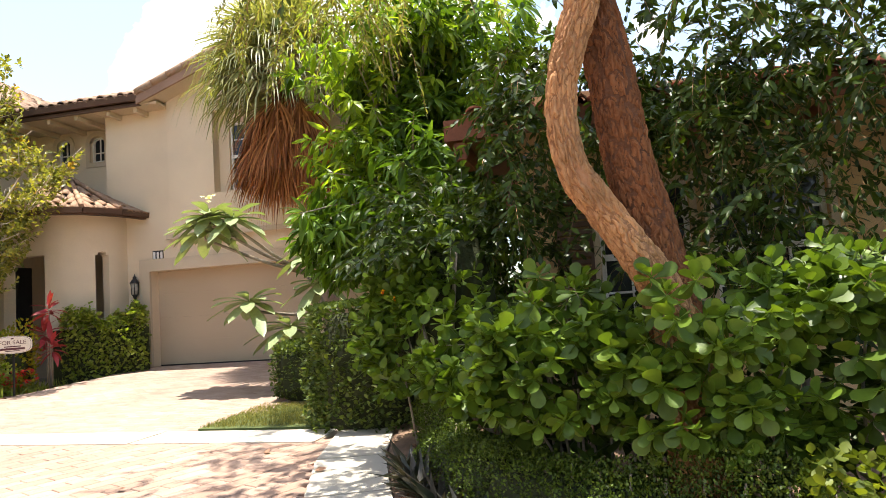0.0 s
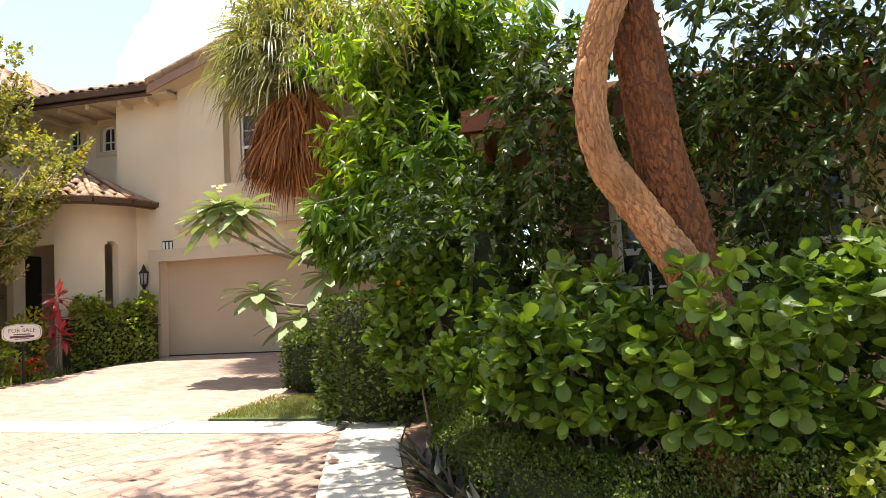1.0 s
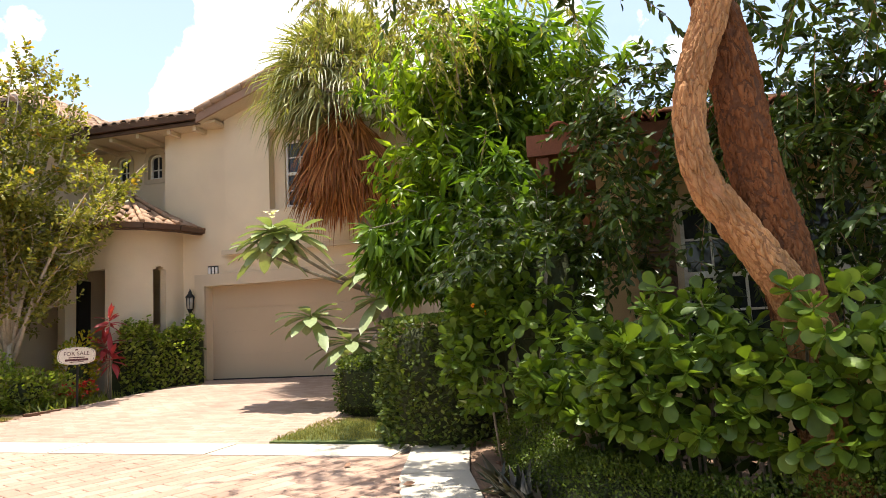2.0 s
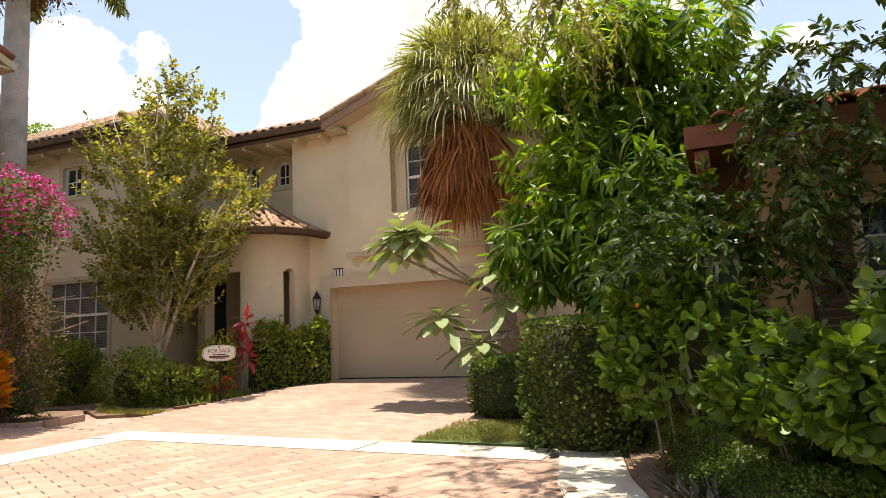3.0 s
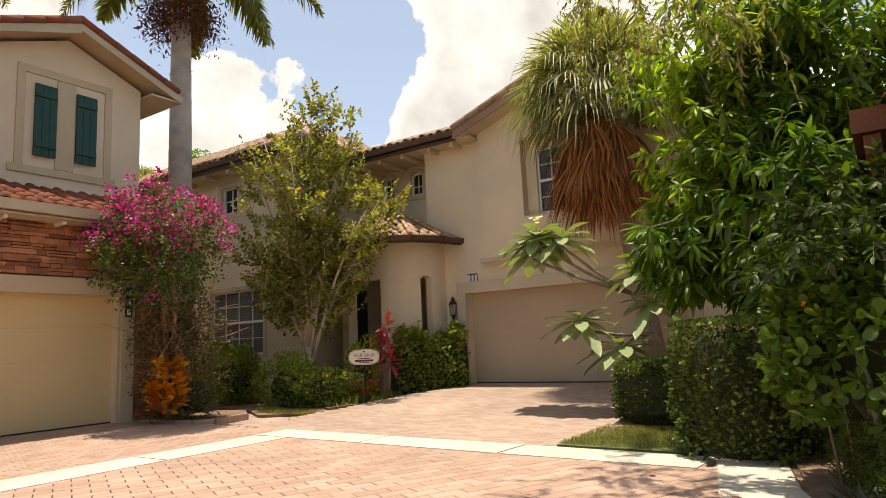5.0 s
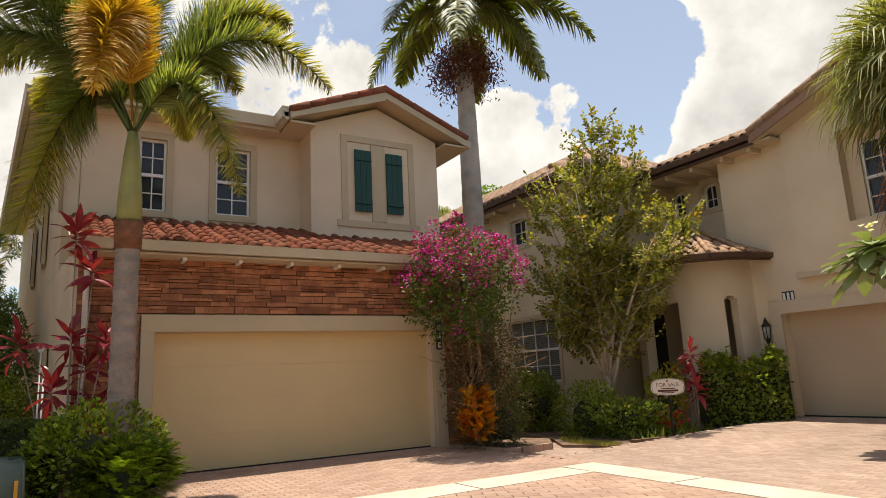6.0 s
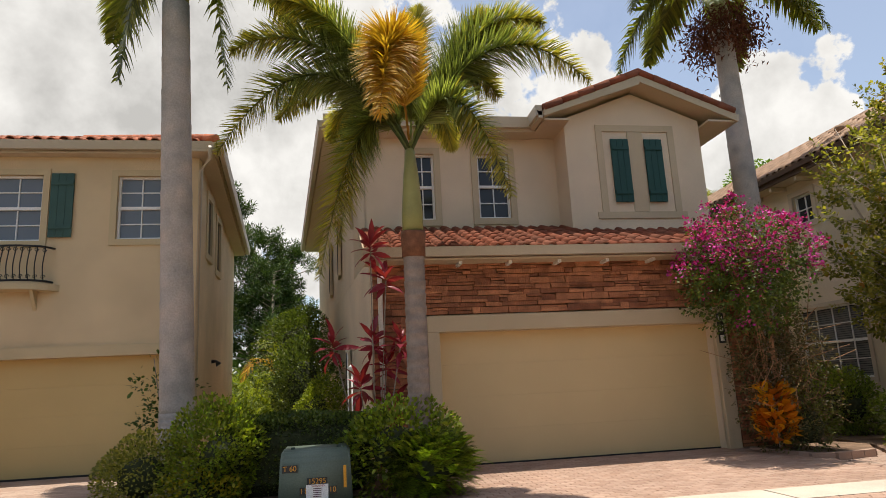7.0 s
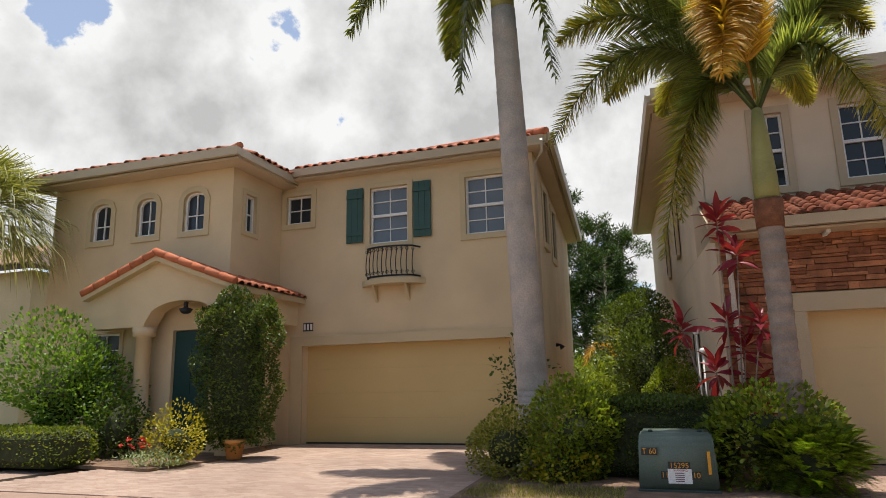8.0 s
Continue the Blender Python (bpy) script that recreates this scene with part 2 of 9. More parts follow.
M["leaf_sabal"] = leaf_mat("leaf_sabal", (0.19, 0.205, 0.075), (0.31, 0.30, 0.14), 0.35, 0.5)
M["leaf_dead"] = leaf_mat("leaf_dead", (0.26, 0.085, 0.028), (0.46, 0.20, 0.075), 0.25, 0.8)
M["leaf_frangipani"] = leaf_mat("leaf_frangipani", (0.19, 0.25, 0.11), (0.30, 0.35, 0.18), 0.2, 0.45)
M["leaf_ti"] = leaf_mat("leaf_ti", (0.09, 0.012, 0.02), (0.34, 0.03, 0.055), 0.35, 0.4)
M["leaf_ti_red"] = leaf_mat("leaf_ti_red", (0.30, 0.02, 0.03), (0.46, 0.07, 0.08), 0.3, 0.4)
M["leaf_croton"] = leaf_mat("leaf_croton", (0.62, 0.13, 0.01), (0.66, 0.38, 0.02), 0.3, 0.35)
M["petal_magenta"] = leaf_mat("petal_magenta", (0.42, 0.014, 0.21), (0.56, 0.05, 0.34), 0.2, 0.6)
M["petal_red"] = leaf_mat("petal_red", (0.55, 0.03, 0.03), (0.6, 0.08, 0.05), 0.3, 0.5)
M["petal_white"] = leaf_mat("petal_white", (0.8, 0.78, 0.7), (0.8, 0.75, 0.6), 0.3, 0.5)
M["leaf_pine"] = leaf_mat("leaf_pine", (0.035, 0.07, 0.016), (0.07, 0.11, 0.026), 0.2, 0.6)
M["grass"] = leaf_mat("grass", (0.16, 0.175, 0.035), (0.34, 0.30, 0.10), 0.3, 0.6)
M["leaf_clusia_piece"] = material("leaf_clusia_piece", (0.080, 0.142, 0.014), 0.42, 0.15, 1.2, 30, 0.0, spec=0.35, tint=(0.132, 0.196, 0.022), rnd=0.3, trans=0.28)
M["leaf_strap"] = leaf_mat("leaf_strap", (0.03, 0.04, 0.022), (0.06, 0.05, 0.04), 0.15, 0.4)
M["leaf_bronze"] = leaf_mat("leaf_bronze", (0.09, 0.088, 0.03), (0.15, 0.11, 0.05), 0.25, 0.6)
M["leaf_dry"] = leaf_mat("leaf_dry", (0.16, 0.13, 0.05), (0.12, 0.15, 0.04), 0.25, 0.7)
M["chips"] = leaf_mat("chips", (0.20, 0.09, 0.05), (0.32, 0.19, 0.12), 0.05, 0.9, 0.4)


def bark_material(name, ridge, crack):
    """Bark split by a net of long fissures."""
    m = bpy.data.materials.new(name)
    m.use_nodes = True
    n, l = m.node_tree.nodes, m.node_tree.links
    b = n["Principled BSDF"]
    b.inputs["Roughness"].default_value, b.inputs["Specular IOR Level"].default_value = 0.95, 0.2
    geo = n.new("ShaderNodeNewGeometry")
    warp = n.new("ShaderNodeTexNoise")
    warp.inputs["Scale"].default_value, warp.inputs["Detail"].default_value = 9.0, 3.0
    l.new(geo.outputs["Position"], warp.inputs["Vector"])
    add = n.new("ShaderNodeVectorMath")
    add.operation = "MULTIPLY_ADD"
    l.new(warp.outputs["Color"], add.inputs[0])
    add.inputs[1].default_value = (0.055, 0.055, 0.16)
    l.new(geo.outputs["Position"], add.inputs[2])
    net = []
    for s, w in (((27, 27, 7.5), 0.22), ((60, 60, 17), 0.3)):
        sc = n.new("ShaderNodeVectorMath")
        sc.operation = "MULTIPLY"
        l.new(add.outputs[0], sc.inputs[0])
        sc.inputs[1].default_value = s
        v = n.new("ShaderNodeTexVoronoi")
        v.feature = "DISTANCE_TO_EDGE"
        v.inputs["Scale"].default_value = 1.0
        l.new(sc.outputs[0], v.inputs["Vector"])
        r = n.new("ShaderNodeMapRange")
        r.inputs[2].default_value = w
        l.new(v.outputs["Distance"], r.inputs[0])
        net.append(r.outputs[0])
    hgt = n.new("ShaderNodeMath")
    hgt.operation = "MULTIPLY_ADD"
    l.new(net[1], hgt.inputs[0])
    hgt.inputs[1].default_value = 0.6
    l.new(net[0], hgt.inputs[2])
    tone = n.new("ShaderNodeMapRange")
    tone.inputs[1].default_value, tone.inputs[2].default_value = 0.1, 1.45
    l.new(hgt.outputs[0], tone.inputs[0])
    mix = n.new("ShaderNodeMixRGB")
    mix.inputs[1].default_value, mix.inputs[2].default_value = (*crack, 1), (*ridge, 1)
    l.new(tone.outputs[0], mix.inputs[0])
    patch = n.new("ShaderNodeTexNoise")
    patch.inputs["Scale"].default_value = 5.0
    l.new(geo.outputs["Position"], patch.inputs["Vector"])
    pr = n.new("ShaderNodeMapRange")
    pr.inputs[1].default_value, pr.inputs[2].default_value, pr.inputs[3].default_value, pr.inputs[4].default_value = 0.3, 0.7, 0.75, 1.2
    l.new(patch.outputs["Fac"], pr.inputs[0])
    out = n.new("ShaderNodeMixRGB")
    out.blend_type = "MULTIPLY"
    out.inputs[0].default_value = 1.0
    l.new(mix.outputs[0], out.inputs[1])
    l.new(pr.outputs[0], out.inputs[2])
    l.new(out.outputs[0], b.inputs["Base Color"])
    bp = n.new("ShaderNodeBump")
    bp.inputs["Strength"].default_value, bp.inputs["Distance"].default_value = 0.8, 0.008
    l.new(hgt.outputs[0], bp.inputs["Height"])
    l.new(bp.outputs[0], b.inputs["Normal"])
    return m


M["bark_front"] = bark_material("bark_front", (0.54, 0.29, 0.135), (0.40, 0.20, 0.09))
# darker inner bark that also puts crack shade into the furrow faces
M["bark_fissure_shade"] = material("bark_fissure_shade", (0.31, 0.15, 0.07), 0.95, 0.25, 9, 50, 0.5)
M["bark_deep_shade"] = material("bark_deep_shade", (0.11, 0.045, 0.02), 0.95, 0.25, 9, 50, 0.5)
# the rear stem's shade is put into a darker copy of the bark
M["bark_back_shade"] = bark_material("bark_back_shade", (0.25, 0.10, 0.04), (0.16, 0.06, 0.025))
M["utility_dark"] = material("utility_dark", (0.04, 0.06, 0.048), 0.6, 0.12, 3, 60, 0.1)
M["sign_red"] = material("sign_red", (0.35, 0.05, 0.03), 0.6, 0.05, 4, 60, 0.0)
M["utility_green"] = material("utility_green", (0.12, 0.155, 0.12), 0.5, 0.12, 3, 60, 0.1)
M["sticker_orange"] = material("sticker_orange", (0.65, 0.30, 0.02), 0.5, 0.05, 4, 60, 0.0)
M["sign_cream"] = material("sign_cream", (0.72, 0.64, 0.52), 0.6, 0.05, 4, 60, 0.0)
M["sign_dark"] = material("sign_dark", (0.10, 0.03, 0.03), 0.6, 0.05, 4, 60, 0.0)
M["plate_black"] = material("plate_black", (0.03, 0.03, 0.028), 0.5, 0.05, 4, 60, 0.0)
M["lamp_glass"] = material("lamp_glass", (0.45, 0.42, 0.36), 0.2, 0.1, 10, 60, 0.0)
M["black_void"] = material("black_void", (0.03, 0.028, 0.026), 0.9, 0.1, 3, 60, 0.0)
M["terracotta"] = material("terracotta", (0.50, 0.22, 0.06), 0.8, 0.15, 5, 60, 0.2)


# ---- builders ----
def part(name, bm, mat, parent=None, label=""):
    me = bpy.data.meshes.new(name)
    bm.to_mesh(me)
    bm.free()
    me.materials.append(M[mat] if isinstance(mat, str) else mat)
    ob = new(name, me)
    ob.parent = parent
    return tagged(ob, label)


def raw(name, verts, faces, mat, parent=None, label="", smooth=False):
    """A mesh object from arrays: verts (n, 3); faces (m, 3 or 4)."""
    verts, faces = np.asarray(verts, np.float32), np.asarray(faces, np.int32)
    me = bpy.data.meshes.new(name)
    k = faces.shape[1]
    me.vertices.add(len(verts))
    me.vertices.foreach_set("co", verts.ravel())
    me.loops.add(faces.size)
    me.loops.foreach_set("vertex_index", faces.ravel())
    me.polygons.add(len(faces))
    me.polygons.foreach_set("loop_start", np.arange(0, faces.size, k, dtype=np.int32))
    me.update(calc_edges=True)
    if smooth:
        me.shade_smooth()
    me.materials.append(M[mat] if isinstance(mat, str) else mat)
    ob = new(name, me)
    ob.parent = parent
    return tagged(ob, label)


def thing(name, at, label, category, group="", kind=""):
    ob = new(name)
    ob.location = at
    ob.empty_display_size = 0.2
    scene.view_layers[0].update()
    return tagged(ob, label, category, group, kind)


def keep(ob, parent):
    """Puts a world-placed part under a thing, without moving it."""
    ob.parent = parent
    ob.matrix_parent_inverse = Matrix.Translation(-world_at(parent))
    return ob


def world_at(ob):
    v = Vector((0, 0, 0))
    while ob:
        v += ob.location
        ob = ob.parent
    return v


def wpart(name, bm, mat, parent, label=""):
    """A part whose mesh is written in world places."""
    if parent is not None:
        bmesh.ops.translate(bm, verts=bm.verts, vec=-world_at(parent))
    return part(name, bm, mat, parent, label)


def wraw(name, verts, faces, mat, parent, label="", smooth=False):
    verts = np.asarray(verts, float)
    if parent is not None:
        verts = verts - np.array(world_at(parent))
    return raw(name, verts, faces, mat, parent, label, smooth)


def box(bm, x0, x1, y0, y1, z0, z1, bevel=0.0):
    vs = [bm.verts.new((x, y, z)) for x in (x0, x1) for y in (y0, y1) for z in (z0, z1)]
    fs = [bm.faces.new([vs[i] for i in q]) for q in ((0, 1, 3, 2), (4, 6, 7, 5), (0, 4, 5, 1), (2, 3, 7, 6), (0, 2, 6, 4), (1, 5, 7, 3))]
    if bevel:
        es = {e for f in fs for e in f.edges}
        bmesh.ops.bevel(bm, geom=list(es), offset=bevel, segments=1, affect="EDGES")
    return bm


def boxes(*rows, bevel=0.0):
    bm = bmesh.new()
    for r in rows:
        box(bm, *r, bevel=bevel)
    return bm


def prism(bm, ring, off):
    """A closed ring of points swept by the vector off."""
    a = [bm.verts.new(p) for p in ring]
    b = [bm.verts.new(Vector(p) + Vector(off)) for p in ring]
    n = len(ring)
    fs = [bm.faces.new(a), bm.faces.new(b[::-1])]
    for i in range(n):
        fs.append(bm.faces.new((a[i], b[i], b[(i + 1) % n], a[(i + 1) % n])))
    bmesh.ops.recalc_face_normals(bm, faces=fs)
    return bm


def tube(bm, path, radii, seg=10, caps=True):
    """A round bar along a path of points."""
    rings = []
    up = Vector((0.13, 0.31, 0.94))
    for i, p in enumerate(path):
        p = Vector(p)
        d = Vector(path[min(i + 1, len(path) - 1)]) - Vector(path[max(i - 1, 0)])
        d.normalize()
        s = d.cross(up)
        if s.length < 0.1:
            s = d.cross(Vector((1, 0, 0)))
        s.normalize()
        t = d.cross(s)
        r = radii[i] if isinstance(radii, (list, tuple)) else radii
        rings.append([bm.verts.new(p + (s * math.cos(a) + t * math.sin(a)) * r) for a in (2 * math.pi * k / seg for k in range(seg))])
    for a, b in zip(rings, rings[1:]):
        for k in range(seg):
            f = bm.faces.new((a[k], a[(k + 1) % seg], b[(k + 1) % seg], b[k]))
            f.smooth = True
    if caps:
        bm.faces.new(rings[0][::-1])
        bm.faces.new(rings[-1])
    return bm


def flat(axis, c, u, z):
    """A place on the upright plane where axis ('x' or 'y') is c."""
    return (c, u, z) if axis == "x" else (u, c, z)


def slab(bm, axis, c0, c1, u0, u1, z0, z1):
    if axis == "x":
        box(bm, min(c0, c1), max(c0, c1), u0, u1, z0, z1)
    else:
        box(bm, u0, u1, min(c0, c1), max(c0, c1), z0, z1)


def wall(bm, axis, c0, c1, u0, u1, z0, z1, holes=()):
    """A wall between two upright planes, with square openings (u0, u1, z0, z1) through it."""
    us = sorted({u0, u1, *(h[0] for h in holes), *(h[1] for h in holes)})
    for a, b in zip(us, us[1:]):
        cuts = sorted((h[2], h[3]) for h in holes if h[0] <= a and h[1] >= b)
        z = z0
        for lo, hi in cuts:
            if lo > z:
                slab(bm, axis, c0, c1, a, b, z, lo)
            z = hi
        if z < z1:
            slab(bm, axis, c0, c1, a, b, z, z1)
    return bm


def arc_pts(u0, u1, zs, rise, n=10):
    """Points of a flat arch from (u0, zs) to (u1, zs)."""
    return [(u0 + (u1 - u0) * i / n, zs + rise * (1 - (2 * i / n - 1) ** 2) ** 0.5) for i in range(n + 1)]


def arch_fill(bm, axis, c0, c1, u0, u1, zs, rise, ztop):
    """The wall over an arch, from the curve up to ztop."""
    pts = arc_pts(u0, u1, zs, rise)
    off = Vector(flat(axis, c1 - c0, 0, 0))
    for (ua, za), (ub, zb) in zip(pts, pts[1:]):
        prism(bm, [flat(axis, c0, ua, za), flat(axis, c0, ub, zb), flat(axis, c0, ub, ztop), flat(axis, c0, ua, ztop)], off)
    return bm


def surround(bm, axis, c0, c1, u0, u1, z0, z1, w, rise=0.0, sill=0.0):
    """A raised plaster band round an opening; with rise, it follows an arch."""
    slab(bm, axis, c0, c1, u0 - w, u0, z0, z1)
    slab(bm, axis, c0, c1, u1, u1 + w, z0, z1)
    slab(bm, axis, c0, c1, u0 - w - sill, u1 + w + sill, z0 - w, z0)
    if rise:
        inner, outer = arc_pts(u0, u1, z1, rise), arc_pts(u0 - w, u1 + w, z1, rise + w)
        off = Vector(flat(axis, c1 - c0, 0, 0))
        for i in range(len(inner) - 1):
            prism(bm, [flat(axis, c0, *inner[i]), flat(axis, c0, *inner[i + 1]), flat(axis, c0, *outer[i + 1]), flat(axis, c0, *outer[i])], off)
    else:
        slab(bm, axis, c0, c1, u0 - w, u1 + w, z1, z1 + w)
    return bm


def window(house, axis, c, out, u0, u1, z0, z1, cols, rows, band="trim_b", bw=0.12, rise=0.0, sashes=1, blind=False, name="window", sill=0.0, pane="glass"):
    """A window set into a wall whose outer face is the plane c; out is +1 or -1, the way it faces."""
    mid = Vector(flat(axis, c, (u0 + u1) / 2, z0))
    w = new(name)
    w.parent = house
    w.location = mid - world_at(house)
    if band:
        bm = bmesh.new()
        surround(bm, axis, c - out * 0.01, c + out * 0.035, u0, u1, z0, z1, bw, rise, sill)
        wpart("window_surround", bm, band, w)
    f0, f1 = c - out * 0.13, c - out * 0.06
    bm = bmesh.new()
    e = 0.045
    slab(bm, axis, f0, f1, u0, u0 + e, z0, z1)
    slab(bm, axis, f0, f1, u1 - e, u1, z0, z1)
    slab(bm, axis, f0, f1, u0 + e, u1 - e, z0, z0 + e)
    top = z1 + rise
    if rise:
        inner, outer = arc_pts(u0 + e, u1 - e, z1, rise - e), arc_pts(u0, u1, z1, rise)
        for i in range(len(inner) - 1):
            prism(bm, [flat(axis, f0, *inner[i]), flat(axis, f0, *inner[i + 1]), flat(axis, f0, *outer[i + 1]), flat(axis, f0, *outer[i])], Vector(flat(axis, f1 - f0, 0, 0)))
    else:
        slab(bm, axis, f0, f1, u0 + e, u1 - e, z1 - e, z1)
    for s in range(1, sashes):
        zz = z0 + (z1 - z0) * s / sashes
        slab(bm, axis, f0, f1 + out * 0.01, u0 + e, u1 - e, zz - 0.03, zz + 0.03)
    wpart("window_frame", bm, "white_frame", w)
    for i in range(1, cols):
        uu = u0 + (u1 - u0) * i / cols
        bm = bmesh.new()
        slab(bm, axis, f0 + out * 0.012, f1 - out * 0.02, uu - 0.011, uu + 0.011, z0 + e, top - (e if not rise else 0.05))
        wpart("glazing_bar", bm, "white_frame", w)
    for j in range(1, rows):
        zz = z0 + (z1 - z0) * j / rows
        if sashes > 1 and abs((j / rows) * sashes % 1) < 1e-6:
            continue
        bm = bmesh.new()
        slab(bm, axis, f0 + out * 0.010, f1 - out * 0.022, u0 + e, u1 - e, zz - 0.011, zz + 0.011)
        wpart("glazing_bar", bm, "white_frame", w)
    bm = bmesh.new()
    if rise:
        pts = [(u0 + 0.01, z0 + 0.01), (u1 - 0.01, z0 + 0.01)] + arc_pts(u0 + 0.01, u1 - 0.01, z1, rise - 0.01)[::-1]
        prism(bm, [flat(axis, c - out * 0.115, *p) for p in pts], Vector(flat(axis, out * 0.006, 0, 0)))
    else:
        slab(bm, axis, c - out * 0.115, c - out * 0.109, u0 + 0.01, u1 - 0.01, z0 + 0.01, z1 - 0.01)
    wpart("pane", bm, pane, w)
    if blind:
        n = int((z1 - z0 - 0.1) / 0.05)
        for i in range(n):
            zz = z0 + 0.05 + i * 0.05
            bm = bmesh.new()
            slab(bm, axis, c - out * 0.108, c - out * 0.104, u0 + 0.06, u1 - 0.06, zz, zz + 0.038)
            wpart("blind_slat", bm, "blind", w)
    return w


def tile_mesh(name, mat, length=0.42, width=0.30, rise=0.075):
    """One barrel tile lying along +y (down the slope), its base at the origin."""
    bm = bmesh.new()
    n = 6
    rows = []
    for k, y in enumerate((0.0, length)):
        ring = []
        for i in range(n + 1):
            a = math.pi * i / n
            ring.append(((-math.cos(a)) * width * 0.36 + 0.0, y, math.sin(a) * rise + (0.0 if k else -0.012)))
        ring = [(-width / 2, y, 0.004 - 0.012 * (1 - k))] + ring + [(width / 2, y, 0.004 - 0.012 * (1 - k))]
        rows.append([bm.verts.new(p) for p in ring])
    low = [bm.verts.new((v.co.x, v.co.y, v.co.z - 0.022)) for v in rows[1]]
    for a, b in ((rows[0], rows[1]), (rows[1], low)):
        for i in range(len(a) - 1):
            f = bm.faces.new((a[i], a[i + 1], b[i + 1], b[i]))
            f.smooth = a is rows[0]
    bmesh.ops.recalc_face_normals(bm, faces=bm.faces)
    me = bpy.data.meshes.new(name)
    bm.to_mesh(me)
    bm.free()
    me.materials.append(M[mat])
    return me


def slope_tiles(roof, me, top_a, top_b, low_a, low_b, pitch_w=0.235, pitch_l=0.36, lift=0.03, mat=None):
    """Barrel tiles over the sloped quad top_a-top_b (ridge side) / low_a-low_b (eave side). With mat they are joined into one mesh."""
    ta, tb, la, lb = map(Vector, (top_a, top_b, low_a, low_b))
    across = (lb - la).normalized()
    mid_t, mid_l = (ta + tb) / 2, (la + lb) / 2
    n = across.cross(tb - la if (tb - la).cross(across).length > 1e-6 else ta - la)
    n = (la - ta).cross(across).normalized() if (la - ta).cross(across).length > 1e-6 else n.normalized()
    if n.z < 0:
        n = -n
    down = across.cross(n)
    if down.z > 0:
        down = -down
    down.normalize()
    side = down.cross(n)
    base = la
    length = (ta - la).dot(-down)
    rows_n = max(1, int(round(length / pitch_l)))
    verts, faces = [], []
    src_v = np.array([v.co[:] for v in me.vertices])
    src_f = [tuple(p.vertices) for p in me.polygons]
    for r in range(rows_n):
        f0 = (r + 1) / rows_n
        left = la.lerp(ta, f0)
        right = lb.lerp(tb, f0)
        span = (right - left).dot(across)
        cnt = int(span / pitch_w)
        for c in range(cnt):
            p = left + across * ((c + 0.5) * span / cnt if cnt else 0) + n * (lift + 0.012 * math.sin(7 * r + 3 * c))
            rot = Matrix((side, down, n)).transposed().to_4x4()
            m = Matrix.Translation(p) @ rot
            if mat is None:
                ob = new("tile", me)
                ob.parent = roof
                ob.matrix_local = Matrix.Translation(-world_at(roof)) @ m
            else:
                a = np.array(m)
                k = len(verts) * len(src_v)
                verts.append(src_v @ a[:3, :3].T + a[:3, 3])
                faces += [tuple(i + k for i in f) for f in src_f]
    if mat is not None and verts:
        ob = wraw("roof_tiles", np.concatenate(verts), faces, mat, roof)
        tagged(ob, kind="stuff")


def roof_deck(house, rings, mat="fascia_brown", thick=0.12, name="roof", label=""):
    r = new(name)
    r.parent = house
    for ring in rings:
        bm = bmesh.new()
        prism(bm, ring, (0, 0, -thick))
        wpart("roof_deck", bm, mat, r)
    return tagged(r, label)


def cap_tiles(roof, a, b, mat, r=0.10, step=0.34):
    """Half-round tiles along a ridge, hip or rake."""
    a, b = Vector(a), Vector(b)
    n = max(1, int((b - a).length / step))
    for i in range(n):
        p, q = a.lerp(b, i / n), a.lerp(b, (i + 1.08) / n)
        bm = bmesh.new()
        tube(bm, [p, q], [r * 0.88, r], 8)
        wpart("ridge_tile", bm, mat, roof)


# ---- foliage ----
rng = np.random.default_rng(7)


def unit(v):
    return v / np.maximum(np.linalg.norm(v, axis=-1, keepdims=True), 1e-9)


